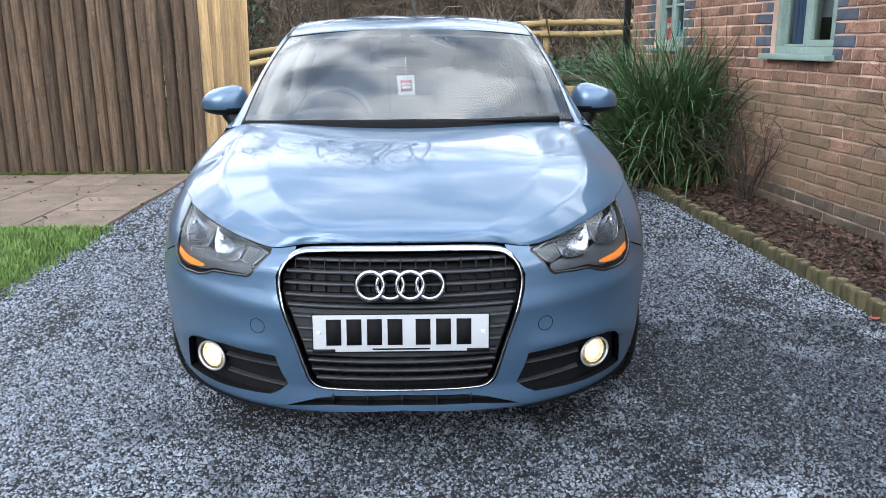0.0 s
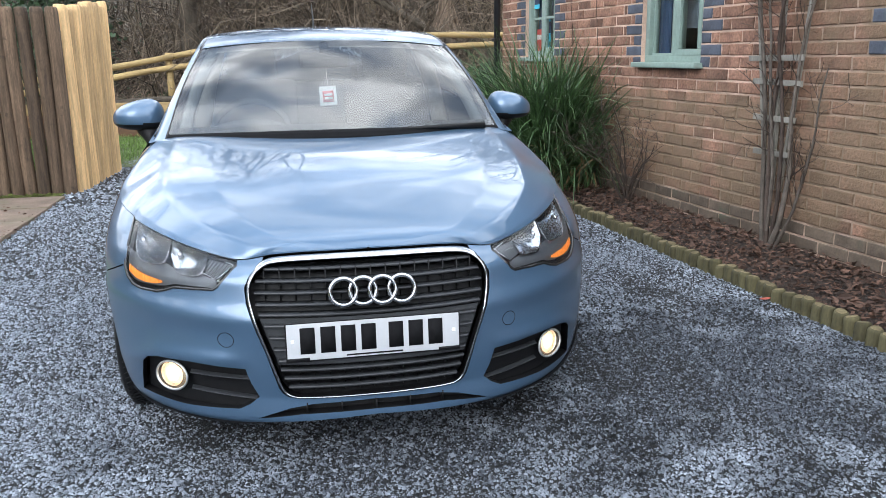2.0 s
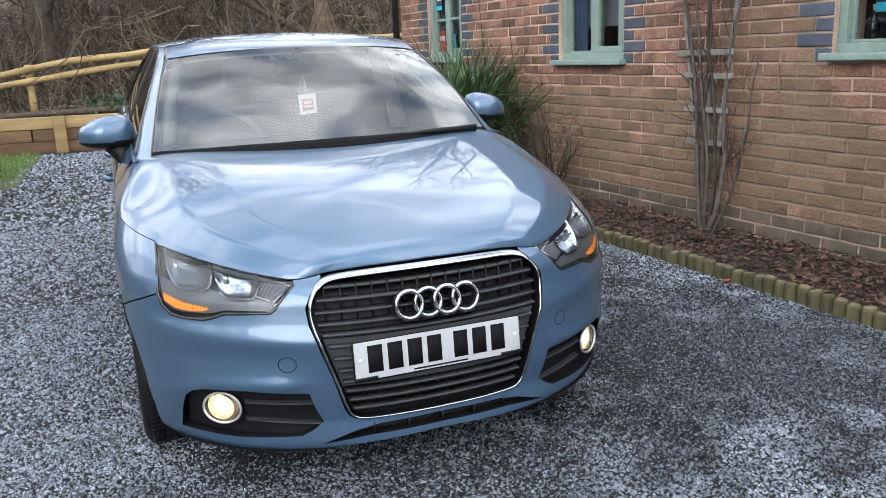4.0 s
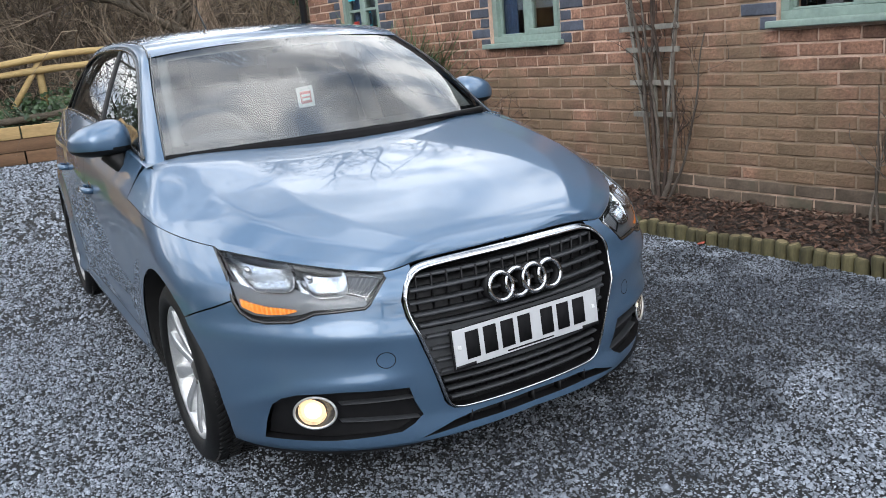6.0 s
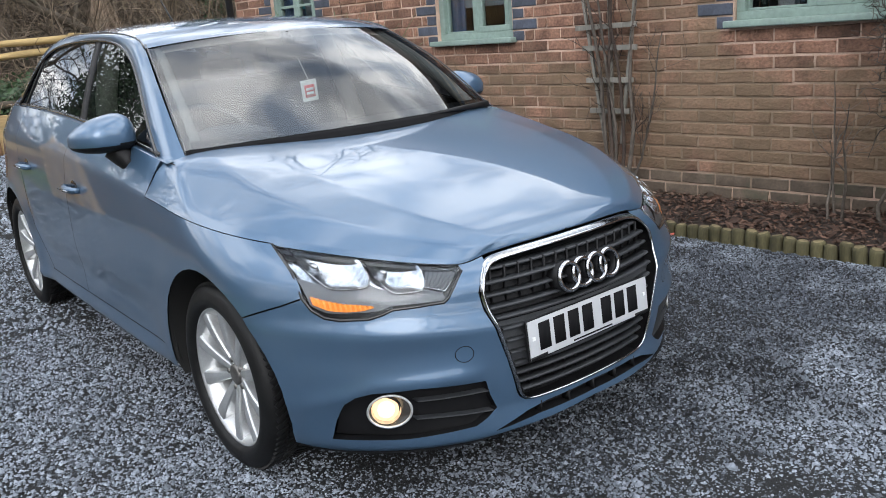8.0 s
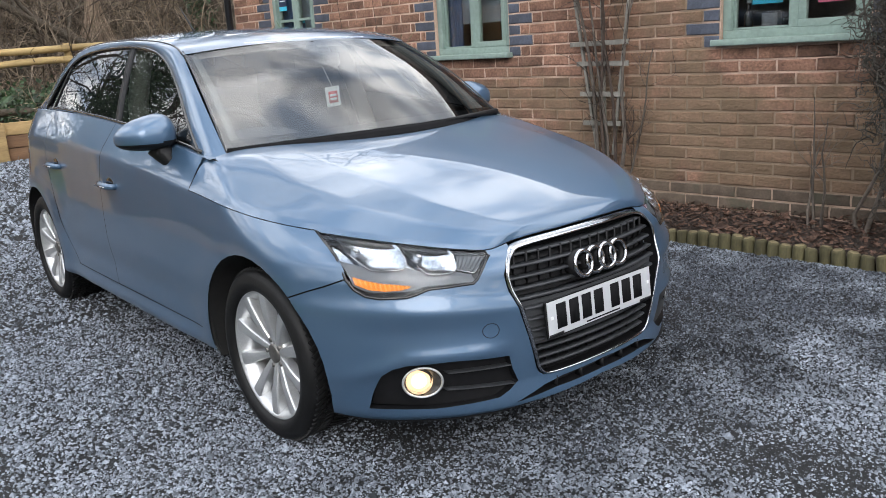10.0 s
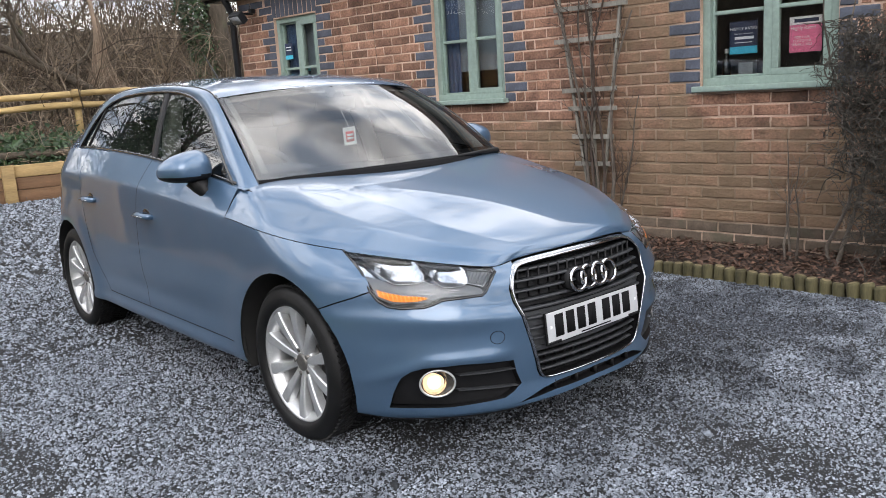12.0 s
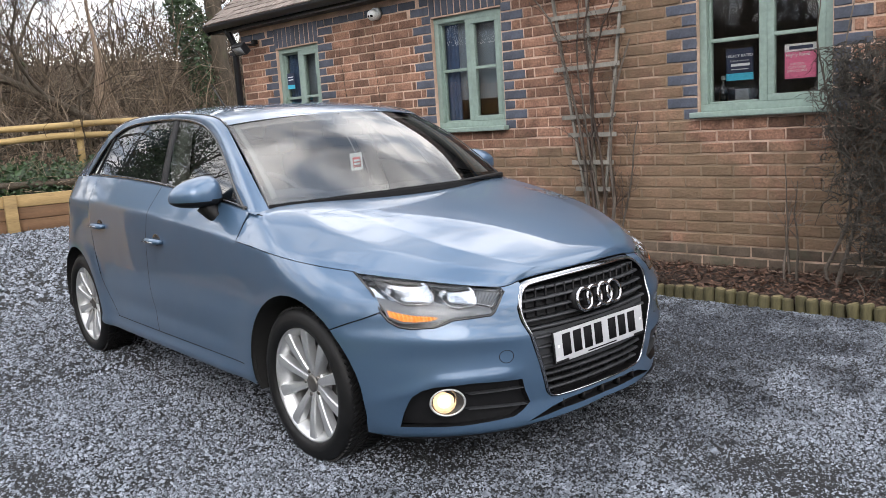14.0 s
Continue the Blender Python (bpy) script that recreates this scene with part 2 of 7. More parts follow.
RED_LEAF = surface("red dead leaf", (0.42, 0.10, 0.065), 0.7, vary=0.3, bump=0.3)
GRAVEL = surface("slate chippings", (0.200, 0.222, 0.256), 0.62, spec=0.22, vary=0.35, scale=60, fine=300, bump=0.4, by_piece=0.86, depth=0.002)
LOG_GREEN = surface("mossy log wood", (0.082, 0.072, 0.034), 0.9, vary=0.35, scale=16, fine=120, bump=0.5, grain=(1, 1, 0.3), by_piece=0.25, spots=(7, 0.34, (0.085, 0.10, 0.030)))
LOG_END = surface("cut log end", (0.175, 0.140, 0.072), 0.9, vary=0.35, scale=25, fine=140, bump=0.4, by_piece=0.2)
POLE = surface("weathered brown pole", (0.118, 0.078, 0.049), 0.85, vary=0.5, scale=14, fine=110, bump=0.9, grain=(3, 3, 0.22), by_piece=0.35, patch=0.9, spots=(13, 0.30, (0.035, 0.025, 0.018)), placed_by="Position")
POLE_PALE = surface("fresh pale pole", (0.60, 0.40, 0.195), 0.8, vary=0.3, scale=14, fine=110, bump=0.4, grain=(3, 3, 0.22), by_piece=0.32, placed_by="Position", spots=(3, 0.24, (0.30, 0.22, 0.12)))
RAIL = surface("peeled rail wood", (0.40, 0.285, 0.125), 0.8, vary=0.3, scale=5, fine=50, bump=0.4, grain=(0.25, 2, 2), by_piece=0.12)
SLEEPER = surface("new softwood sleeper", (0.40, 0.275, 0.125), 0.8, vary=0.25, scale=5, fine=60, bump=0.4, grain=(0.2, 2, 2), spots=(9, 0.20, (0.19, 0.115, 0.05)), by_piece=0.2)
SLEEPER_DARK = surface("brown stained sleeper", (0.17, 0.095, 0.050), 0.8, vary=0.3, scale=5, fine=60, bump=0.4, grain=(0.2, 2, 2), by_piece=0.2)
SLAB = surface("pink concrete paving", (0.205, 0.150, 0.115), 0.9, vary=0.28, scale=5, fine=90, bump=0.5, by_piece=0.16, patch=0.8, spots=(3.2, 0.42, (0.15, 0.125, 0.085)), placed_by="Position")
SOIL = surface("dark bark soil", (0.050, 0.034, 0.026), 0.95, vary=0.45, scale=22, fine=140, bump=0.9, depth=0.02)
CHIP = surface("bark and dead leaf", (0.105, 0.060, 0.042), 0.9, vary=0.4, scale=20, fine=120, bump=0.4, by_piece=0.55)
TURF = surface("grass soil", (0.07, 0.085, 0.03), 0.95, vary=0.3, scale=8, fine=120, bump=0.6)
GRASS = surface("grass blades", (0.130, 0.215, 0.040), 0.6, vary=0.3, scale=5, fine=60, bump=0, by_piece=0.35)
MOSS = surface("moss", (0.12, 0.14, 0.03), 0.95, vary=0.4, scale=20, fine=160, bump=0.9, depth=0.015)
STRAP = surface("strap leaf green", (0.062, 0.118, 0.044), 0.36, vary=0.35, scale=6, fine=60, bump=0, by_piece=0.6, second=(0.125, 0.195, 0.080))
STRAP_DEAD = surface("dead strap leaf", (0.24, 0.17, 0.09), 0.8, vary=0.3, scale=8, bump=0, by_piece=0.3)
TWIG = surface("brown twig bark", (0.060, 0.042, 0.033), 0.9, vary=0.35, scale=15, bump=0.3, by_piece=0.3)
GREY_TWIG = surface("grey stem bark", (0.125, 0.104, 0.086), 0.9, vary=0.35, scale=15, bump=0.3, by_piece=0.3)
SHRUB_TWIG = surface("dark lichen-grey twig bark", (0.070, 0.062, 0.052), 0.9, vary=0.35, scale=15, bump=0.3, by_piece=0.6)
THICKET = surface("dry thicket twigs", (0.155, 0.120, 0.086), 0.9, vary=0.45, scale=1.2, bump=0, by_piece=0.75)
BRAMBLE = surface("pale dry bramble", (0.30, 0.225, 0.165), 0.9, vary=0.3, scale=2, bump=0, by_piece=0.4)
BARK = surface("tree bark", (0.090, 0.073, 0.054), 0.95, vary=0.35, scale=6, fine=60, bump=0.8, depth=0.02, grain=(2, 2, 0.5), spots=(3, 0.32, (0.085, 0.10, 0.05)))
IVY = surface("ivy leaves", (0.030, 0.060, 0.022), 0.45, vary=0.35, scale=4, bump=0, by_piece=0.5)
BANK = surface("leaf litter bank", (0.066, 0.050, 0.032), 0.95, vary=0.4, scale=3, fine=40, bump=0.8, depth=0.05)
GREY_WOOD = surface("silvered trellis wood", (0.225, 0.212, 0.185), 0.9, vary=0.3, scale=8, fine=80, bump=0.4, grain=(2, 2, 0.4), by_piece=0.2)
WHITE_PLASTIC = surface("white plastic", (0.72, 0.73, 0.73), 0.35, vary=0.05, bump=0)
PAPER_PINK = surface("pink poster", (0.78, 0.20, 0.34), 0.6, vary=0.06, bump=0)
PAPER_NAVY = surface("navy sticker", (0.020, 0.030, 0.075), 0.4, vary=0.08, bump=0)
PAPER_CYAN = surface("cyan sticker band", (0.06, 0.50, 0.68), 0.4, vary=0.05, bump=0)
PAPER_RED = surface("red sticker", (0.62, 0.06, 0.05), 0.5, vary=0.08, bump=0)
PAPER_WHITE = surface("white card", (0.78, 0.78, 0.76), 0.6, vary=0.03, bump=0)
PRINT_WHITE = surface("white print", (0.82, 0.82, 0.82), 0.6, vary=0.02, bump=0)



def wet_shaded(m, centre, reach, dry=0.0):
    """A dark patch with a ragged edge, for wet ground and for painted shade: the same stone, darker; a share of the top
    stones has dried.
    """
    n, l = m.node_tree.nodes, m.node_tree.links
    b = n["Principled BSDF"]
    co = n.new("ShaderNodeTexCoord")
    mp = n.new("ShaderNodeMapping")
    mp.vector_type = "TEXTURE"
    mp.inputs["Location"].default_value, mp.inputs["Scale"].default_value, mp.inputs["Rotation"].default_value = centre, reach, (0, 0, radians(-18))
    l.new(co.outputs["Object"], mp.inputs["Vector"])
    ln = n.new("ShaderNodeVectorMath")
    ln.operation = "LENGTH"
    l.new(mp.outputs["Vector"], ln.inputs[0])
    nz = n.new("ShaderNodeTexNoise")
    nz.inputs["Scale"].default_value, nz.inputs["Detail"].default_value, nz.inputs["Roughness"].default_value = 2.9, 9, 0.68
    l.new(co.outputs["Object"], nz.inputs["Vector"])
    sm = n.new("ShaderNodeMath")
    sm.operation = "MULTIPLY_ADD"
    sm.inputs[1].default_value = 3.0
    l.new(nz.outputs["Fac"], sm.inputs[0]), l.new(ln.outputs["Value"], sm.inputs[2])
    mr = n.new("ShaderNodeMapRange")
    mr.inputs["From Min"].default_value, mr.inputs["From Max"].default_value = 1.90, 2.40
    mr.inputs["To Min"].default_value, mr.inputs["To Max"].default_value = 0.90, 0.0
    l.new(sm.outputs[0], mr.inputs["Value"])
    wet_shade = mr.outputs["Result"]
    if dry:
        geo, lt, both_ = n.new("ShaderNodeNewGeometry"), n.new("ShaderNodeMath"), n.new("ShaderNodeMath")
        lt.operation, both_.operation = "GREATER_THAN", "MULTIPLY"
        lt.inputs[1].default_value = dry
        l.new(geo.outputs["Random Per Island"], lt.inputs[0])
        l.new(lt.outputs[0], both_.inputs[0]), l.new(wet_shade, both_.inputs[1])
        wet_shade = both_.outputs[0]
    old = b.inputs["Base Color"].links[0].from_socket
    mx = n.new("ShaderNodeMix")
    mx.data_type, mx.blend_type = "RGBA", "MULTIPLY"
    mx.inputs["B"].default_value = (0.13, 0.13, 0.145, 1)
    l.new(wet_shade, mx.inputs["Factor"]), l.new(old, mx.inputs["A"]), l.new(mx.outputs["Result"], b.inputs["Base Color"])
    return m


def weathered(m, colour, strength):
    """Green-brown algae: a ragged belt low on the house wall and a long run below the eaves beside the trellis."""
    n, l = m.node_tree.nodes, m.node_tree.links
    b = n["Principled BSDF"]
    geo = n.new("ShaderNodeNewGeometry")
    mp = n.new("ShaderNodeMapping")
    mp.vector_type = "TEXTURE"
    mp.inputs["Location"].default_value, mp.inputs["Rotation"].default_value = (2.95, 0, 0), (0, 0, radians(5.37))
    l.new(geo.outputs["Position"], mp.inputs["Vector"])
    xyz = n.new("ShaderNodeSeparateXYZ")
    l.new(mp.outputs["Vector"], xyz.inputs[0])

    def sums(op, *values):
        q = n.new("ShaderNodeMath")
        q.operation = op
        for i, v in enumerate(values):
            if hasattr(v, "links"):
                l.new(v, q.inputs[i])
            else:
                q.inputs[i].default_value = v
        return q.outputs[0]

    def steps(value, a, c, lo=0.0, hi=1.0):
        q = n.new("ShaderNodeMapRange")
        q.interpolation_type = "SMOOTHSTEP"
        for key, v in (("From Min", a), ("From Max", c), ("To Min", lo), ("To Max", hi)):
            q.inputs[key].default_value = v
        l.new(value, q.inputs["Value"])
        return q.outputs["Result"]
    along, up = xyz.outputs["Y"], xyz.outputs["Z"]
    belt = sums("MULTIPLY", steps(up, 0.05, 0.42, 0.55, 1.0), steps(up, 0.80, 1.15, 1.0, 0.0))
    run_ = sums("MULTIPLY", sums("MULTIPLY", steps(along, 1.30, 1.55), steps(along, 1.85, 2.25, 1.0, 0.0)), steps(up, 0.25, 0.5))
    both_ = sums("MAXIMUM", belt, run_)
    nz = n.new("ShaderNodeTexNoise")
    nz.inputs["Scale"].default_value, nz.inputs["Detail"].default_value, nz.inputs["Roughness"].default_value = 2.6, 7, 0.62
    l.new(geo.outputs["Position"], nz.inputs["Vector"])
    mask = sums("MULTIPLY", steps(sums("ADD", sums("MULTIPLY", both_, 0.36), nz.outputs["Fac"]), 0.56, 0.90), strength)
    mx = n.new("ShaderNodeMix")
    mx.data_type = "RGBA"
    mx.inputs["B"].default_value = (*colour, 1)
    old = b.inputs["Base Color"].links[0].from_socket
    l.new(mask, mx.inputs["Factor"]), l.new(old, mx.inputs["A"]), l.new(mx.outputs["Result"], b.inputs["Base Color"])


weathered(BRICK, (0.170, 0.125, 0.076), 0.70)
weathered(MORTAR, (0.175, 0.132, 0.084), 0.80)
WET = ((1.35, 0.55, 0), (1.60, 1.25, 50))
# Wet ground plus the shade below the car's nose, painted as one patch.
WET_SHADE_FRONT = ((0.15, 0.08, 0), (1.30, 0.58, 50))
wet_shaded(GRAVEL, *WET, dry=0.30)
wet_shaded(GRAVEL, *WET_SHADE_FRONT, dry=0.45)
# ---- mesh helpers ----
def mesh_of(name, bm, material, smooth=True):
    me = bpy.data.meshes.new(name)
    bm.to_mesh(me)
    bm.free()
    me.materials.append(material)
    if smooth:
        me.polygons.foreach_set("use_smooth", np.ones(len(me.polygons), dtype=bool))
    return me


def part(name, bm, material, parent=None, label="", smooth=True):
    """One bmesh as one mesh object under a thing or a part."""
    ob = new(name, mesh_of(name, bm, material, smooth))
    ob.parent = parent
    if label:
        tagged(ob, label)
    return ob


def thing(name, label, category, m=None, group="", kind=""):
    ob = new(name)
    ob.empty_display_size = 0.1
    if m is not None:
        ob.matrix_world = m
    return tagged(ob, label, category, group, kind)


def raw(name, verts, faces, material, parent=None, smooth=False):
    """A large mesh straight from arrays of places and of equal-sided faces."""
    verts, faces = np.asarray(verts, dtype=np.float32), np.asarray(faces, dtype=np.int32)
    me = bpy.data.meshes.new(name)
    n, k = faces.shape
    me.vertices.add(len(verts))
    me.vertices.foreach_set("co", verts.ravel())
    me.loops.add(n * k)
    me.loops.foreach_set("vertex_index", faces.ravel())
    me.polygons.add(n)
    me.polygons.foreach_set("loop_start", np.arange(0, n * k, k, dtype=np.int32))
    me.polygons.foreach_set("loop_total", np.full(n, k, dtype=np.int32))
    me.polygons.foreach_set("use_smooth", np.full(n, smooth, dtype=bool))
    me.update(calc_edges=True)
    me.materials.append(material)
    ob = new(name, me)
    ob.parent = parent
    return ob


def add_box(bm, c, s, m=None, bevel=0.0):
    """A box at c with the sizes s, its edges rounded by bevel."""
    t = Matrix.Translation(c) @ Matrix.Diagonal((*s, 1))
    r = bmesh.ops.create_cube(bm, size=1, matrix=(m @ t) if m is not None else t)
    if bevel:
        es = list({e for v in r["verts"] for e in v.link_edges})
        bmesh.ops.bevel(bm, geom=es, offset=bevel, segments=2, affect="EDGES", profile=0.7)
    return bm


def box(c, s, bevel=0.0, m=None):
    return add_box(bmesh.new(), c, s, m, bevel)


def add_tube(bm, pts, radii, sides=8, caps=True):
    """A round bar through pts."""
    pts = [Vector(p) for p in pts]
    if not hasattr(radii, "__len__"):
        radii = [radii] * len(pts)
    rings, ref = [], None
    for i, p in enumerate(pts):
        d = (pts[min(i + 1, len(pts) - 1)] - pts[max(i - 1, 0)]).normalized()
        if ref is None:
            ref = d.orthogonal().normalized()
        ref = (ref - d * ref.dot(d)).normalized()
        o = d.cross(ref)
        rings.append([bm.verts.new(p + (ref * math.cos(a) + o * math.sin(a)) * radii[i]) for a in (2 * math.pi * k / sides for k in range(sides))])
    for a, b in zip(rings, rings[1:]):
        for k in range(sides):
            bm.faces.new((a[k], a[(k + 1) % sides], b[(k + 1) % sides], b[k]))
    if caps:
        bm.faces.new(rings[0][::-1]), bm.faces.new(rings[-1])
    return bm


def tube(pts, radii, sides=8, caps=True):
    return add_tube(bmesh.new(), pts, radii, sides, caps)


def loop_tube(pts, radius, sides=8):
    """A closed round bar through pts."""
    bm = bmesh.new()
    pts = [Vector(p) for p in pts]
    n, rings = len(pts), []
    mid = sum(pts, Vector()) / n
    for i, p in enumerate(pts):
        d = (pts[(i + 1) % n] - pts[i - 1]).normalized()
        a = (p - mid)
        a = (a - d * a.dot(d)).normalized()
        o = d.cross(a)
        rings.append([bm.verts.new(p + (a * math.cos(k * 2 * math.pi / sides) + o * math.sin(k * 2 * math.pi / sides)) * radius) for k in range(sides)])
    for i in range(n):
        a, b = rings[i], rings[(i + 1) % n]
        for k in range(sides):
            bm.faces.new((a[k], a[(k + 1) % sides], b[(k + 1) % sides], b[k]))
    return bm


def sheet(rows, bm=None, close=False):
    """A surface through rows of points."""
    bm = bm or bmesh.new()
    vs = [[bm.verts.new(p) for p in r] for r in rows]
    for a, b in zip(vs, vs[1:]):
        k = len(a)
        for i in range(k if close else k - 1):
            j = (i + 1) % k
            bm.faces.new((a[i], a[j], b[j], b[i]))
    return bm


def spin(profile, steps=48, axis="x"):
    """A turned shape: profile of (along, radius) pairs round an axis."""
    rows = []
    for a, r in profile:
        ring = []
        for k in range(steps):
            t = 2 * math.pi * k / steps
            u, v = r * math.cos(t), r * math.sin(t)
            ring.append((a, u, v) if axis == "x" else (u, a, v) if axis == "y" else (u, v, a))
        rows.append(ring)
    bm = sheet(rows, close=True)
    bmesh.ops.recalc_face_normals(bm, faces=bm.faces)
    return bm


def thicken(bm, depth):
    bmesh.ops.recalc_face_normals(bm, faces=bm.faces)
    bmesh.ops.solidify(bm, geom=bm.faces[:], thickness=depth)
    return bm


def twigs(chains, radii, sides=3):
    """Many thin round bars at once: chains (n, k, 3), radii (n, k). Returns places and four-sided faces."""
    chains, radii = np.asarray(chains, float), np.asarray(radii, float)
    n, k, _ = chains.shape
    d = np.gradient(chains, axis=1)
    d /= np.linalg.norm(d, axis=2, keepdims=True) + 1e-9
    ref = np.zeros_like(d)
    ref[..., 0] = 1
    flip = np.abs(d[..., 0]) > 0.8
    ref[flip] = (0, 0, 1)
    a = np.cross(d, ref)
    a /= np.linalg.norm(a, axis=2, keepdims=True) + 1e-9
    b = np.cross(d, a)
    ang = 2 * np.pi * np.arange(sides) / sides
    v = chains[:, :, None] + radii[:, :, None, None] * (a[:, :, None] * np.cos(ang)[:, None] + b[:, :, None] * np.sin(ang)[:, None])
    idx = np.arange(n * k * sides).reshape(n, k, sides)
    f = np.stack([idx[:, :-1], np.roll(idx, -1, axis=2)[:, :-1], np.roll(idx, -1, axis=2)[:, 1:], idx[:, 1:]], axis=-1)
    return v.reshape(-1, 3), f.reshape(-1, 4)


def grow(rng, starts, dirs, lengths, thick, steps=6, wander=0.35, droop=0.0, tip=0.25):
    """Wandering stems from starts along dirs."""
    n = len(starts)
    pts = np.zeros((n, steps, 3))
    pts[:, 0] = starts
    d = np.array(dirs, float)
    d /= np.linalg.norm(d, axis=1, keepdims=True)
    for i in range(1, steps):
        d = d + rng.normal(0, wander, (n, 3))
        d[:, 2] -= droop
        d /= np.linalg.norm(d, axis=1, keepdims=True)
        pts[:, i] = pts[:, i - 1] + d * (np.asarray(lengths)[:, None] / (steps - 1))
    r = np.asarray(thick)[:, None] * np.linspace(1, tip, steps)[None]
    return pts, r


def branch_off(rng, chains, radii, per, length, spread=0.9, steps=5, up=0.1, wander=0.3, thin=0.5, lo=0.25, droop=0.0):
    """New stems that leave older ones along their length."""
    n, k, _ = chains.shape
    i = np.repeat(np.arange(n), per)
    u = rng.uniform(lo, 0.98, len(i)) * (k - 1)
    j = np.minimum(u.astype(int), k - 2)
    f = (u - j)[:, None]
    s = chains[i, j] * (1 - f) + chains[i, j + 1] * f
    d = chains[i, j + 1] - chains[i, j]
    d /= np.linalg.norm(d, axis=1, keepdims=True) + 1e-9
    d = d + rng.normal(0, spread, d.shape)
    d[:, 2] += up
    r = (radii[i, j] * (1 - f[:, 0]) + radii[i, j + 1] * f[:, 0]) * thin
    return grow(rng, s, d, length * rng.uniform(0.5, 1.2, len(i)), r, steps, wander, droop)


def merged(*sets):
    vs, fs, o = [], [], 0
    for v, f in sets:
        vs.append(v), fs.append(f + o)
        o += len(v)
    return np.concatenate(vs), np.concatenate(fs)

# ---- ground ----
rng = np.random.default_rng(7)
HOUSE = pose(2.95, 0, 0, 0, 0, 5.37)
BANK_Y = lambda x: 11.62 - 0.10 * x


def land(name, x0, x1, y0, y1, nx, ny, height, material, label, category, kind="structure"):
    rows = [[(x, y, height(x, y)) for x in np.linspace(x0, x1, nx)] for y in np.linspace(y0, y1, ny)]
    ob = part(name, sheet(rows), material)
    return tagged(ob, label, category, kind=kind)


def far_rise(x, y):
    k = min(max((math.hypot(x, y - 2) - 24) / 40, 0), 1)
    return -0.03 + 7.5 * k * k + 0.8 * k * noise.noise((x * 0.05, y * 0.05, 2))


land("ground", -140, 140, -140, 140, 81, 81, far_rise, BANK, "brown leaf-littered ground running to the woods", "ground")


def bank_z(x, y):
    d = y - BANK_Y(x)
    slope = float(np.interp(x, [-9, -4, -1.5, 0.5, 8], [0.1, 0.25, 0.62, 1.0, 1.0]))
    return slope * float(np.interp(d, [0.0, 0.12, 1.0, 3.0, 8.0, 16.0], [0.0, 0.50, 0.72, 1.28, 2.7, 3.1])) + 0.10 * noise.noise((x * 0.8, y * 0.8, 0)) * min(max(d, 0), 1) - 0.02 + 0.5 * noise.noise((x * 0.35, y * 0.3, 5)) * min(max((d - 3) / 5, 0), 1)


bank_rows = [[(x, BANK_Y(x) + d, bank_z(x, BANK_Y(x) + d)) for x in np.linspace(-14, 16, 90)] for d in (0.05, 0.12, 0.3, 0.6, 1.0, 1.6, 2.4, 3.4, 5.0, 7.0, 10.0, 16.0)]
tagged(part("bank", sheet(bank_rows), BANK), "steep bank of dead leaves and bare earth behind a timber edge", "bank", kind="structure")

# gravel drive: a firm bed, coloured near black as the shade between stones, with loose chippings on it
GAP_SHADE_BED = surface("packed slate gravel", (0.012, 0.0125, 0.014), 0.85, vary=0.6, scale=90, fine=260, bump=1.0, depth=0.012, second=(0.024, 0.026, 0.029), patch=0.9)

wet_shaded(GAP_SHADE_BED, *WET)


def edge_left(y):
    return float(np.interp(y, [-4, 1.9, 3.3, 5.8, 7.6, 9.0, 11.6], [-2.25, -2.17, -2.17, -2.24, -2.12, -2.0, -1.95])) + 0.05 * noise.noise((0, y * 2.3, 3))


drive_rows = []
for y in np.linspace(-7, 11.7, 90):
    a, b = (edge_left(y) if y > -4 else -6), 2.24 - 0.055 * y
    drive_rows.append([(a + (b - a) * k / 24, y, 0.004 + 0.008 * noise.noise((a + (b - a) * k / 5, y * 0.9, 0))) for k in range(25)])
drive = tagged(part("gravel_drive", sheet(drive_rows), GAP_SHADE_BED), "drive of loose grey slate chippings", "gravel", kind="structure")


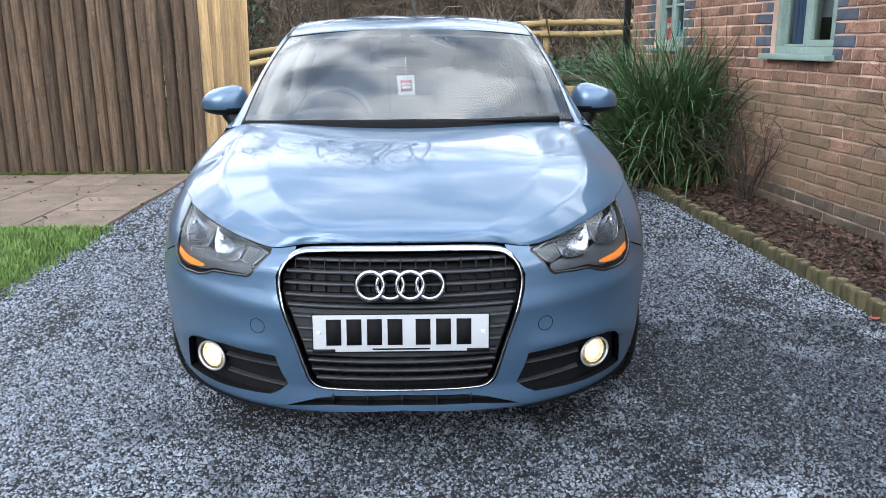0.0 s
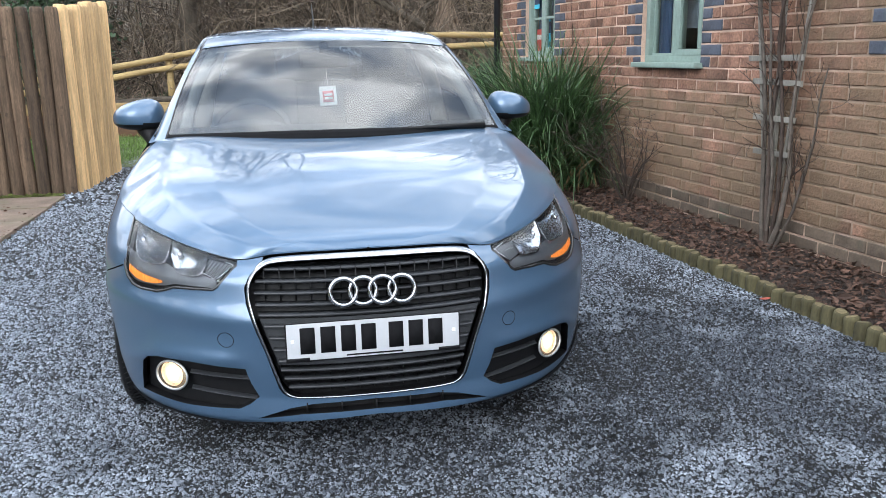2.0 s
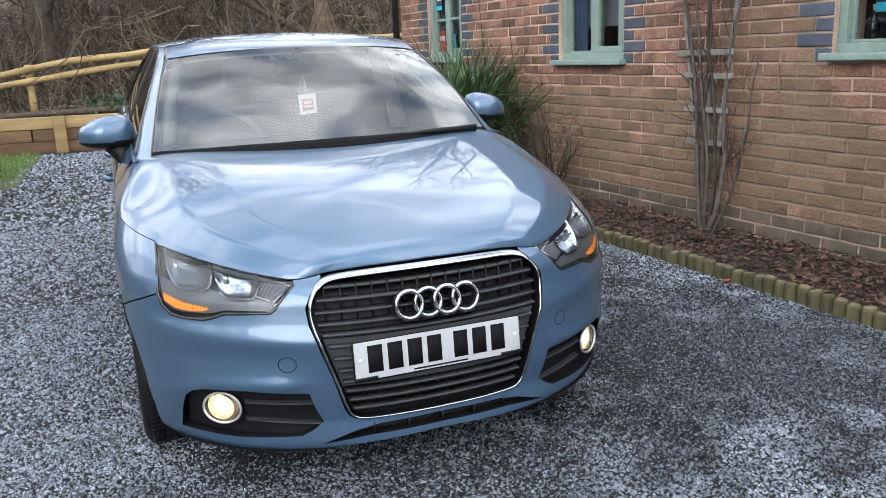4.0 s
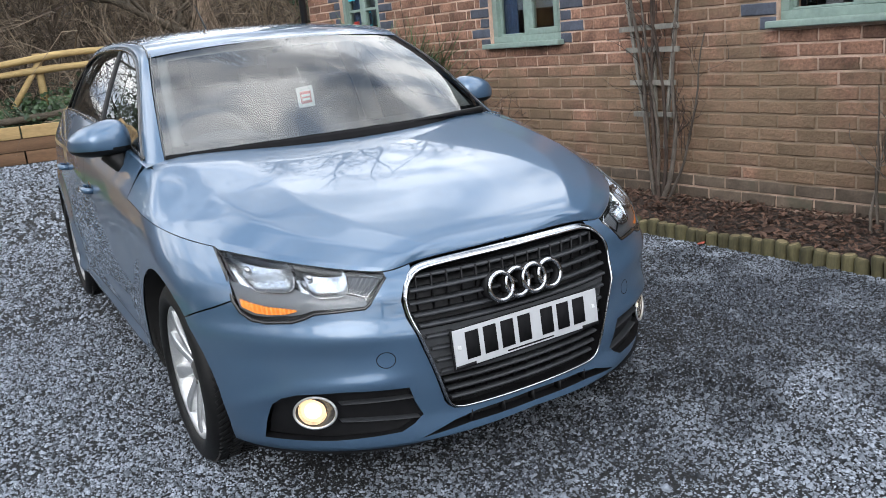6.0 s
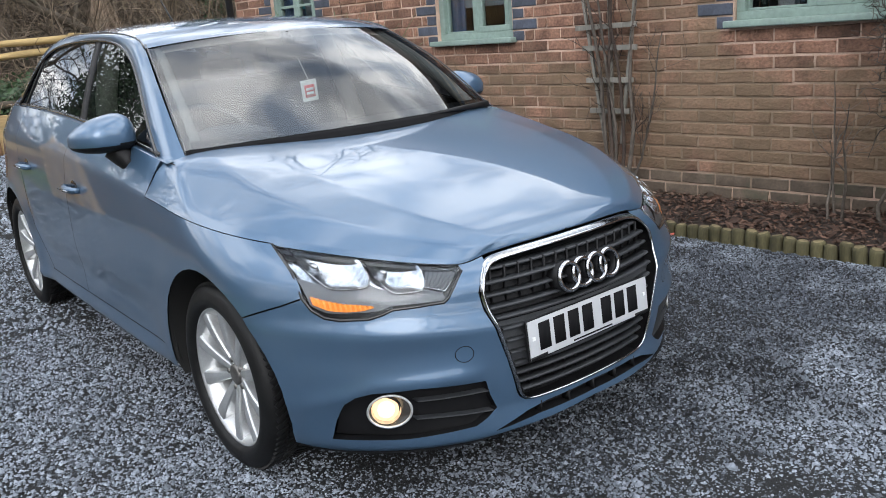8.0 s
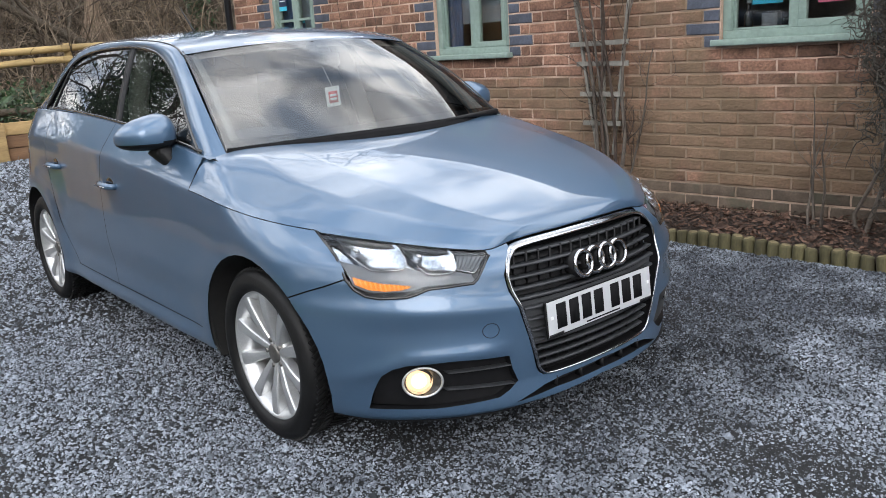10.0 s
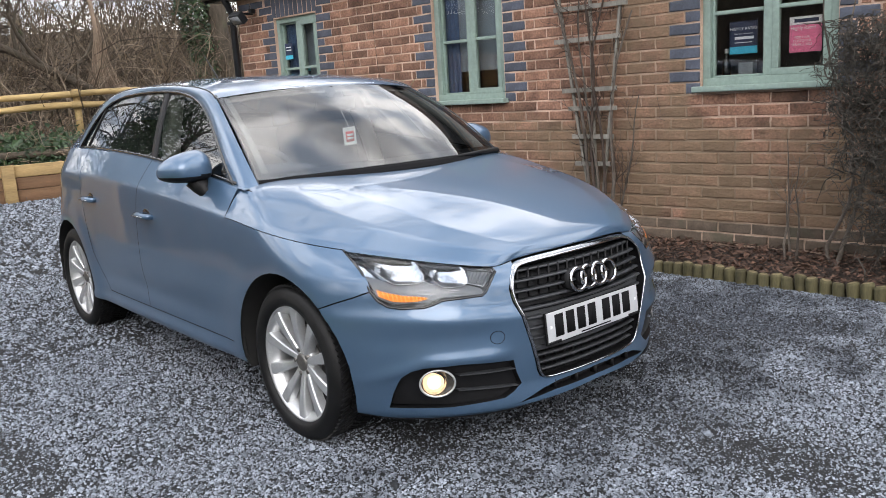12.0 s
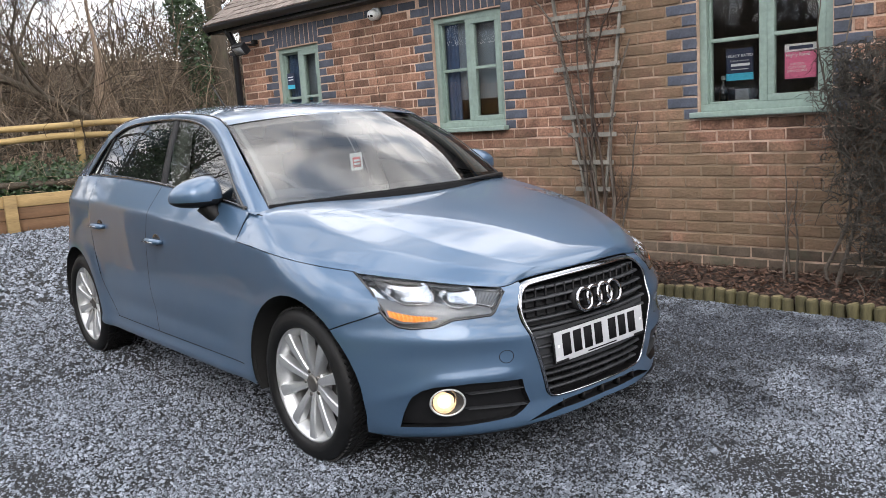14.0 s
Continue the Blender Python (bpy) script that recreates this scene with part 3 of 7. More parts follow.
def chippings(n, y0, y1, size, seed, x_from=-9.0):
    """Loose angular stones scattered over the drive: ridged upper halves bedded among one another."""
    r = np.random.default_rng(seed)
    y = r.uniform(y0, y1, n)
    a = np.maximum(np.array([edge_left(v) for v in y]) - 0.06, x_from)
    b = 2.24 - 0.055 * y
    x = a + (b - a) * r.uniform(0, 1, n)
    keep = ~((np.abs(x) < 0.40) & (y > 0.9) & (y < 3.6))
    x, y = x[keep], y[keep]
    n = len(x)
    s = size * np.exp(r.normal(0, 0.28, n))
    dims = np.stack([s * r.uniform(0.9, 1.6, n), s * r.uniform(0.6, 1.0, n), s * r.uniform(0.7, 1.3, n) * 1.3], axis=1)
    block = np.array([(math.cos(k * 1.2566), math.sin(k * 1.2566), -0.40) for k in range(5)] + [(0.1, 0.05, 0.38)], float)
    k = len(block)
    v = block[None] * (1 + r.uniform(-0.22, 0.15, (n, k, 1))) + r.uniform(-0.12, 0.12, (n, k, 3)) * (1, 1, 0.6)
    v = v * 1.2 * dims[:, None]
    q = r.normal(0, 0.20, (n, 2))
    t = r.uniform(0, 2 * np.pi, n)
    v = np.stack([v[..., 0], v[..., 1] - q[:, :1] * v[..., 2], v[..., 2] + q[:, :1] * v[..., 1] + q[:, 1:] * v[..., 0]], axis=-1)
    c, sn = np.cos(t)[:, None], np.sin(t)[:, None]
    v = np.stack([v[..., 0] * c - v[..., 1] * sn, v[..., 0] * sn + v[..., 1] * c, v[..., 2]], axis=-1)
    v += np.stack([x, y, 0.003 + dims[:, 2] * 0.4 + r.uniform(0, 0.005, n)], axis=1)[:, None]
    f = np.array([(0, 1, 5), (1, 2, 5), (2, 3, 5), (3, 4, 5), (4, 0, 5)])
    return v.reshape(-1, 3), (np.arange(n)[:, None, None] * k + f[None]).reshape(-1, 3)


stones = merged(chippings(110, -0.75, 1.8, 0.0115, 9), chippings(140000, -0.75, 1.0, 0.0038, 1), chippings(70000, 1.0, 2.7, 0.0046, 7), chippings(34000, 2.7, 5.2, 0.0064, 2), chippings(15000, 5.2, 11.4, 0.013, 3), chippings(17000, -3.5, -1.42, 0.0115, 4), chippings(9000, -7.0, -3.5, 0.020, 6),
                chippings(58000, -1.45, -0.75, 0.0038, 5, -2.2))
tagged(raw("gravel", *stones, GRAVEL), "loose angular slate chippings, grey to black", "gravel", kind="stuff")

# a fallen leaf on the stones beside the edging
leaf_rows = [[(2.13 + 0.030 * u, 1.29 + 0.017 * v * (1 - u * u), 0.018 + 0.006 * abs(v) + 0.004 * u * u) for v in (-1, -0.5, 0, 0.5, 1)] for u in np.linspace(-1, 1, 9)]
tagged(part("leaf", thicken(sheet(leaf_rows), 0.0008), RED_LEAF), "small curled red dead leaf lying on the gravel", "leaf")

# lawn, paving and moss
land("lawn", -7.5, -2.19, -4.0, 3.30, 40, 60, lambda x, y: 0.018 + 0.012 * noise.noise((x, y, 0)), TURF, "short green lawn beside the gravel", "lawn")
land("verge", -7.5, -1.9, 7.75, 11.5, 30, 20, lambda x, y: 0.016, TURF, "strip of grass beyond the pole fence", "lawn")


def blades(n, x0, x1, y0, y1, tall, seed):
    r = np.random.default_rng(seed)
    x, y = r.uniform(x0, x1, n), r.uniform(y0, y1, n)
    over = np.array([edge_left(v) for v in y])
    keep = x < over + r.normal(0.02, 0.05, n)
    x, y = x[keep], y[keep]
    n = len(x)
    h, t, lean_ = tall * r.uniform(0.5, 1.3, n), r.uniform(0, 6.283, n), r.uniform(0.1, 0.9, n)
    w = r.uniform(0.0015, 0.003, n) * 1.4
    dx, dy = np.cos(t), np.sin(t)
    p = np.stack([x, y, np.full(n, 0.012)], axis=1)
    side = np.stack([-dy * w, dx * w, np.zeros(n)], axis=1)
    top = p + np.stack([dx * h * lean_, dy * h * lean_, h], axis=1)
    mid = p + np.stack([dx * h * lean_ * 0.35, dy * h * lean_ * 0.35, h * 0.55], axis=1)
    v = np.stack([p - side, p + side, mid + side * 0.8, top, mid - side * 0.8], axis=1)
    f = np.array([(0, 1, 2, 4)])
    faces = (np.arange(n)[:, None, None] * 5 + f[None]).reshape(-1, 4)
    tri = (np.arange(n)[:, None] * 5 + np.array([4, 2, 3])[None])
    return v.reshape(-1, 3), faces, tri


def grass_patch(name, n, x0, x1, y0, y1, tall, seed, label):
    v, quads, tri = blades(n, x0, x1, y0, y1, tall, seed)
    fs = np.concatenate([np.stack([quads[:, 0], quads[:, 1], quads[:, 2]], 1), np.stack([quads[:, 0], quads[:, 2], quads[:, 3]], 1), tri])
    tagged(raw(name, v, fs, GRASS), label, "grass", kind="stuff")


grass_patch("grass", 42000, -4.6, -2.05, 1.2, 3.34, 0.045, 11, "short green grass blades of the lawn")
grass_patch("grass", 9000, -4.2, -1.9, 7.75, 11.5, 0.07, 12, "grass blades of the verge beyond the fence")

# ---- house wall ----
# the wall's own frame: y runs along it, x leads into the house
COURSE, BRICK_LONG, JOINT = 0.0805, 0.226, 0.011
WALL_A, WALL_B, WALL_TOP = -4.0, 6.93, 2.40
OPENINGS = [(5.52, 6.25, 1.205, 2.125), (3.08, 3.88, 1.17, 2.15), (0.455, 1.345, 1.185, 2.15), (-2.6, -1.7, 1.185, 2.15)]
wall = thing("wall_house", "weathered brown brick house wall with blue brick window surrounds", "wall", HOUSE, kind="structure")


def wall_blocks(x0, x1, a, b, z0, z1, holes):
    """A wall as solid blocks round its openings."""
    bm = bmesh.new()
    holes = sorted(holes)
    u = a
    for h0, h1, hz0, hz1 in holes:
        add_box(bm, ((x0 + x1) / 2, (u + h0) / 2, (z0 + z1) / 2), (x1 - x0, h0 - u, z1 - z0))
        add_box(bm, ((x0 + x1) / 2, (h0 + h1) / 2, (z0 + hz0) / 2), (x1 - x0, h1 - h0, hz0 - z0))
        add_box(bm, ((x0 + x1) / 2, (h0 + h1) / 2, (hz1 + z1) / 2), (x1 - x0, h1 - h0, z1 - hz1))
        u = h1
    add_box(bm, ((x0 + x1) / 2, (u + b) / 2, (z0 + z1) / 2), (x1 - x0, b - u, z1 - z0))
    return bm


part("wall_core", wall_blocks(0.004, 0.25, WALL_A, WALL_B - 0.004, -0.2, WALL_TOP, OPENINGS), MORTAR, wall, smooth=False)
part("wall_gable", box((2.9, WALL_B - 0.13, 1.6), (5.3, 0.24, 3.6)), MORTAR, wall, smooth=False)
part("wall_back", box((5.6, 1.4, 1.1), (0.25, 11.0, 2.6)), MORTAR, wall, smooth=False)
part("wall_end", box((2.9, WALL_A - 0.13, 1.1), (5.3, 0.24, 2.6)), MORTAR, wall, smooth=False)
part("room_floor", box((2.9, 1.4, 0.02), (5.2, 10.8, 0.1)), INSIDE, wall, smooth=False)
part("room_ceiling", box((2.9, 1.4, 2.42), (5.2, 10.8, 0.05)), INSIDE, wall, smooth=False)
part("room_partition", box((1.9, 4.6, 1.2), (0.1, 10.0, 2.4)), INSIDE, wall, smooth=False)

# roof: two slopes, black fascia, gutter, tiles
roof = thing("roof_house", "low pitched roof of weathered clay tiles over black gutter and fascia", "roof", HOUSE, kind="structure")
ROOF_A, ROOF_B, PITCH = -4.4, 7.22, radians(36)
slope_m = Matrix.Translation((-0.24, 0, 2.50)) @ Matrix.Rotation(-PITCH, 4, "Y")
part("roof_deck", box((2.0, (ROOF_A + ROOF_B) / 2, -0.03), (4.1, ROOF_B - ROOF_A, 0.04), 0.0, slope_m), GUTTER, roof, smooth=False)
part("roof_far_slope", box((-2.0, (ROOF_A + ROOF_B) / 2, -0.03), (4.1, ROOF_B - ROOF_A, 0.04), 0.0, Matrix.Translation((6.3, 0, 2.5)) @ Matrix.Rotation(PITCH, 4, "Y")), ROOF_TILE, roof, smooth=False)
part("fascia", box((-0.16, (ROOF_A + ROOF_B) / 2, 2.445), (0.025, ROOF_B - ROOF_A, 0.11)), GUTTER, roof, smooth=False)
part("soffit", box((-0.075, (ROOF_A + ROOF_B) / 2, 2.398), (0.15, ROOF_B - ROOF_A, 0.012)), GUTTER, roof, smooth=False)
gutter_rows = []
for u in (ROOF_A, ROOF_B):
    gutter_rows.append([(-0.23 + 0.055 * math.cos(a), u, 2.475 + 0.055 * math.sin(a)) for a in np.linspace(math.pi, 2 * math.pi, 12)])
part("gutter", thicken(sheet(gutter_rows), 0.004), GUTTER, roof)
part("verge_board", box((2.0, ROOF_B + 0.012, -0.06), (4.1, 0.025, 0.12), 0.0, slope_m), GUTTER, roof, smooth=False)
pipe = part("downpipe", tube([(-0.18, 6.95, 2.46), (-0.10, 6.95, 2.34), (-0.055, 6.95, 2.24), (-0.055, 6.95, 0.0)], 0.038, 14), GUTTER, roof)
for z in (0.5, 1.4, 2.15):
    part("pipe_bracket", box((-0.055, 6.95, z), (0.09, 0.10, 0.035), 0.004), GUTTER, pipe)


def window(n, u0, u1, z0, z1, sash=True, bars=(0.52,)):
    """A painted timber casement: frame, mullion, sashes, glazing bars, panes and sill."""
    w = thing("window_%d" % n, "sage green timber casement window with small panes", "window", HOUSE, kind="structure")
    x = 0.045
    fw, mid = 0.052, (u0 + u1) / 2

    def bar(name, c, s, parent=w, b=0.004):
        return part(name, box(c, s, b), GREEN_PAINT, parent)
    frame_ = bar("window_frame", (x + 0.035, (u0 + u1) / 2, z1 - fw / 2), (0.09, u1 - u0, fw))
    bar("window_frame", (x + 0.035, (u0 + u1) / 2, z0 + fw / 2), (0.09, u1 - u0 - 0.002, fw))
    for u in (u0 + fw / 2, u1 - fw / 2):
        bar("window_frame", (x + 0.035, u, (z0 + z1) / 2), (0.088, fw, z1 - z0 - 2 * fw))
    bar("mullion", (x + 0.035, mid, (z0 + z1) / 2), (0.088, 0.055, z1 - z0 - 2 * fw))
    bar("window_sill", (-0.002, (u0 + u1) / 2, z0 - 0.018), (0.135, u1 - u0 + 0.07, 0.040), b=0.008)
    for k, (a, b) in enumerate(((u0 + fw, mid - 0.0275), (mid + 0.0275, u1 - fw))):
        c0, c1 = z0 + fw, z1 - fw
        opened = sash and k == 0
        st = 0.045 if opened else 0.016
        xx = x + (0.008 if opened else 0.045)
        sh = thing("casement", "", "")
        sh.parent = w
        for c, s in (((xx, (a + b) / 2, c0 + st / 2), (0.04, b - a, st)), ((xx, (a + b) / 2, c1 - st / 2), (0.04, b - a, st)), ((xx, a + st / 2, (c0 + c1) / 2), (0.039, st, c1 - c0 - 2 * st)),
                     ((xx, b - st / 2, (c0 + c1) / 2), (0.039, st, c1 - c0 - 2 * st))):
            bar("casement_rail", c, s, sh, 0.003)
        zs = [c0 + st, *[z0 + (z1 - z0) * f for f in bars], c1 - st]
        for z in zs[1:-1]:
            bar("glazing_bar", (xx, (a + b) / 2, z), (0.034, b - a - 2 * st, 0.026), sh, 0.004)
        for p0, p1 in zip(zs, zs[1:]):
            pane = part("pane", box((xx + 0.004, (a + b) / 2, (p0 + p1) / 2), (0.004, b - a - 2 * st, p1 - p0 - 0.02)), HOUSE_GLASS, sh, smooth=False)
            pane.data.materials.append(CLEAR_BACK)
            for p in pane.data.polygons:
                p.material_index = 0 if p.normal.x < -0.5 else 1
            pane.visible_shadow = False
    return w


window(1, *OPENINGS[0], bars=(0.42,))
window(2, *OPENINGS[1], bars=(0.52,))
window(3, *OPENINGS[2], bars=(0.50,))
window(4, *OPENINGS[3], bars=(0.50,))

# ---- car body surface ----
def table(xs, ys, sigma):
    """A smooth curve through a short table of values."""
    lo, hi = xs[0] - 6 * sigma, xs[-1] + 6 * sigma
    g = np.linspace(lo, hi, 1200)
    v = np.interp(g, xs, ys)
    step = g[1] - g[0]
    k = np.exp(-0.5 * (np.arange(-int(4 * sigma / step) - 1, int(4 * sigma / step) + 2) * step / sigma) ** 2)
    k /= k.sum()
    v = np.convolve(np.pad(v, len(k) // 2, mode="edge"), k, mode="valid")
    return lambda q: np.interp(q, g, v)


NOSE = table([.14, .17, .20, .25, .33, .45, .497, .517, .545, .578, .61, .655, .70, .74, .80, .90],
             [.085, .040, .041, .047, .036, .029, .026, .034, .047, .056, .063, .092, .16, .24, .36, .55], .006)
SIDE = table([.12, .15, .20, .235, .265, .33, .42, .50, .60, .70, .76, .82, .90, 1.0], [.785, .806, .828, .840, .847, .853, .857, .859, .859, .855, .849, .839, .821, .79], .018)
BELT_CURVE = np.polyfit([1.21, 2.12, 2.97, 3.95], [.925, 1.020, 1.060, 1.04], 3)


def soft_over(v, k):
    """v where it is positive, eased in over about k."""
    return k * np.logaddexp(0, v / k)


def HALF(z):
    return SIDE(z) - 0.45 * soft_over(z - 0.822, 0.004)


def BELT(y):
    return np.polyval(BELT_CURVE, 1.05 + soft_over(y - 1.05, 0.06))


EDGE_X = table([0, .20, .30, .35, .393, .5, .6, .7, .745], [.684, .682, .677, .668, .664, .683, .705, .728, .740], .02)
EDGE_Y = table([.30, .54, .8, 1.0, 1.24], [.715, .740, .772, .795, .822], .07)
FRONT_AXLE, REAR_AXLE, HUB, CORNER, POWER, SILL = 0.812, 3.281, 0.297, 0.70, 2.2, 0.232


def half_width(y, z):
    """Half the body's width at a place along it and a height."""
    belt = BELT(y)
    zz = z - (belt - 0.93) * (z / belt) ** 2
    w = HALF(zz)
    for c in (FRONT_AXLE, REAR_AXLE):
        d = np.hypot(y - c, z - HUB)
        w = w + (0.008 if c < 2 else 0.020) * np.exp(-(np.maximum(d - 0.37, 0) / 0.085) ** 2) * np.exp(-(np.maximum(0.33 - d, 0) / 0.3) ** 2)
    w = w - 0.008 * np.clip((y - 1.25) / 0.25, 0, 1) * np.clip((2.95 - y) / 0.3, 0, 1) * np.exp(-((z - 0.40) / 0.06) ** 2)
    w = w + 0.016 * np.clip((y - 1.15) / 0.3, 0, 1) * np.exp(-((z - 0.245) / 0.035) ** 2)
    return w * (1 - 0.055 * np.clip((y - 2.3) / 1.5, 0, 2) ** 2)


def swell(x, z):
    """The bumper's brow over the fog lamp, with a hollow above it."""
    a = abs(x)
    side = np.clip((a - 0.36) / 0.10, 0, 1) * np.clip((0.84 - a) / 0.12, 0, 1)
    top = 0.372 - 0.5 * np.clip(a - 0.66, 0, 1)
    return side * (0.013 * np.exp(-((z - top) / 0.026) ** 2) - 0.007 * np.exp(-((z - 0.455) / 0.040) ** 2))


def nose_at(x, z):
    """The nose's middle line, its crease rising a little towards the wings."""
    return NOSE(z - 0.032 * np.clip((abs(x) - 0.42) / 0.38, 0, 1) * np.exp(-((z - 0.515) / 0.06) ** 2))


def nose_y(x, z):
    """How far back the nose lies at a distance from the middle and a height."""
    y = 0.5
    for _ in range(12):
        r = np.clip(abs(x) / (half_width(y, z)), 0, 0.9995)
        y = nose_at(x, z) + CORNER * (1 - (1 - r ** POWER) ** (1 / POWER))
    return y - swell(x, z)


def outline_x(y, z):
    """Half the width where the nose's rounding counts too."""
    back = (y - NOSE(z)) / CORNER
    k = 1.0 if back >= 1 else max(1 - (1 - max(back, 0.0)) ** POWER, 0.0) ** (1 / POWER)
    return float(half_width(y, z)) * k


def edge_height(x, y):
    return float(EDGE_X(abs(x)) if y < 0.545 else EDGE_Y(y))


def corner_point(th, z):
    """A point of the nose's outline at a height, from the middle (0) to the side (90 degrees)."""
    y = nose_at(0.85 * math.sin(th) ** (2 / POWER), z) + CORNER * (1 - max(math.cos(th), 0.0) ** (2 / POWER))
    x = half_width(y, z) * math.sin(th) ** (2 / POWER)
    return x, y - swell(x, z)


def front_column(th, back=None):
    """The body's front at one bearing, from its lower edge up to the bonnet's edge."""
    def at(z):
        if back is None:
            return corner_point(th, z)
        y0 = NOSE(z) + CORNER
        y = y0 + (1.24 - y0) * back
        return half_width(y, z), y
    z = 0.7
    for _ in range(10):
        x, y = at(z)
        z = edge_height(x, y)
    top = z
    x, y = at(0.2)
    low = float(np.interp(abs(x), [0, 0.3, 0.42, 0.72, 0.80, 0.86], [0.186, 0.172, 0.160, 0.163, 0.178, 0.19]))
    if back is not None and back > 0.55:
        low = SILL
    out = []
    for k in range(57):
        z = low + (top - low) * k / 56
        x, y = at(z)
        out.append((float(x), float(y), float(z)))
    return out


def in_poly(p, poly):
    a, b, inside = p[0], p[1], False
    for i in range(len(poly)):
        (x1, y1), (x2, y2) = poly[i], poly[i - 1]
        if (y1 > b) != (y2 > b) and a < (x2 - x1) * (b - y1) / (y2 - y1) + x1:
            inside = not inside
    return inside


def cut(bm, poly, ax, side=0):
    """Cuts an outline, seen along the third axis, into a mesh. Returns the faces within it. ax: the two axes of the outline; side: of x alone."""
    lo = [min(p[k] for p in poly) - 1e-4 for k in (0, 1)]
    hi = [max(p[k] for p in poly) + 1e-4 for k in (0, 1)]

    def near():
        res = []
        for f in bm.faces:
            if side and f.verts[0].co.x * side < 0:
                continue
            a = [v.co[ax[0]] for v in f.verts]
            b = [v.co[ax[1]] for v in f.verts]
            if max(a) > lo[0] and min(a) < hi[0] and max(b) > lo[1] and min(b) < hi[1]:
                res.append(f)
        return res
    for i in range(len(poly)):
        (a1, b1), (a2, b2) = poly[i], poly[i - 1]
        co, no = [0, 0, 0], [0, 0, 0]
        co[ax[0]], co[ax[1]], no[ax[0]], no[ax[1]] = a1, b1, b2 - b1, a1 - a2
        fs = near()
        geom = list({*fs, *(e for f in fs for e in f.edges), *(v for f in fs for v in f.verts)})
        bmesh.ops.bisect_plane(bm, geom=geom, dist=1e-6, plane_co=co, plane_no=Vector(no).normalized())
    res = []
    for f in near():
        c = f.calc_center_median()
        if in_poly((c[ax[0]], c[ax[1]]), poly):
            res.append(f)
    return res


def gap(bm, line, ax, side, width=0.0046):
    """A shut line: a narrow open joint along a line on the body."""
    for (a1, b1), (a2, b2) in zip(line, line[1:]):
        k = math.hypot(a2 - a1, b2 - b1)
        da, db = (a2 - a1) / k, (b2 - b1) / k
        w, e = width / 2, 0.0008
        q = [(a1 - da * e - db * w, b1 - db * e + da * w), (a2 + da * e - db * w, b2 + db * e + da * w),
             (a2 + da * e + db * w, b2 + db * e - da * w), (a1 - da * e + db * w, b1 - db * e - da * w)]
        bmesh.ops.delete(bm, geom=cut(bm, q, ax, side), context="FACES")


def copied(faces):
    """Faces as a bmesh of their own."""
    other, seen = bmesh.new(), {}
    for f in faces:
        vs = []
        for v in f.verts:
            if v not in seen:
                seen[v] = other.verts.new(v.co)
            vs.append(seen[v])
        other.faces.new(vs)
    return other


def taken(bm, faces):
    """Moves faces out of bm into a bmesh of their own."""
    other = copied(faces)
    bmesh.ops.delete(bm, geom=faces, context="FACES")
    return other


def islands(bm):
    left, res = set(bm.faces), []
    while left:
        todo = [left.pop()]
        one = list(todo)
        while todo:
            for e in todo.pop().edges:
                for f in e.link_faces:
                    if f in left:
                        left.remove(f)
                        todo.append(f), one.append(f)
        res.append(one)
    return res


class Skin:
    """Remembers a smooth surface, to give its cut panels the same shading."""
    def __init__(self, bm):
        from mathutils.bvhtree import BVHTree
        bm.normal_update()
        bm.faces.ensure_lookup_table(), bm.verts.ensure_lookup_table()
        self.tree = BVHTree.FromBMesh(bm)
        self.face = [[v.index for v in f.verts] for f in bm.faces]
        self.co = [v.co.copy() for v in bm.verts]
        self.no = [v.normal.copy() for v in bm.verts]

    def dress(self, ob):
        from mathutils.interpolate import poly_3d_calc
        res = []
        for v in ob.data.vertices:
            p, n, i, d = self.tree.find_nearest(v.co)
            ids = self.face[i]
            w = poly_3d_calc([self.co[k] for k in ids], p)
            q = Vector()
            for k, a in zip(ids, w):
                q += self.no[k] * a
            res.append(q.normalized())
        ob.data.normals_split_custom_set_from_vertices(res)
        return ob


def both(f):
    """Runs f for the car's two sides: -1 is the driver's."""
    return {s: f(s) for s in (-1, 1)}


car = thing("car", "light blue metallic five-door hatchback parked on grey gravel, fog lamps lit", "car")

# bumper and front wings as one smooth skin
half = [front_column(radians(90 * k / 64)) for k in range(65)] + [front_column(0, k / 16) for k in range(1, 17)]
rows = [[(-x, y, z) for x, y, z in c] for c in half[:0:-1]] + half
front = sheet(rows)
bmesh.ops.recalc_face_normals(front, faces=front.faces)
if sum(f.normal.y for f in front.faces) > 0:
    bmesh.ops.reverse_faces(front, faces=front.faces)
front_skin = Skin(front)
GRILLE_LINE = [(0.30, 0.72), (0.318, 0.662), (0.338, 0.648), (0.358, 0.626), (0.374, 0.594), (0.371, 0.545), (0.348, 0.47), (0.322, 0.395), (0.305, 0.335), (0.290, 0.283),
               (0.279, 0.265), (0.262, 0.253), (0.235, 0.247)]
GRILLE_ALL = [(x, z) for x, z in GRILLE_LINE] + [(-x, z) for x, z in GRILLE_LINE[::-1]]
LAMP_LINE = [(0.386, 0.72), (0.392, 0.654), (0.452, 0.594), (0.466, 0.584), (0.53, 0.583), (0.585, 0.582), (0.612, 0.571), (0.64, 0.563), (0.695, 0.563), (0.722, 0.570), (0.741, 0.590),
             (0.750, 0.618), (0.742, 0.68), (0.734, 0.742), (0.74, 0.80)]
FOG_LINE = [(0.728, 0.208), (0.722, 0.27), (0.711, 0.325), (0.692, 0.347), (0.66, 0.357), (0.555, 0.361), (0.386, 0.347), (0.372, 0.30), (0.350, 0.254), (0.378, 0.230), (0.412, 0.212), (0.58, 0.204)]
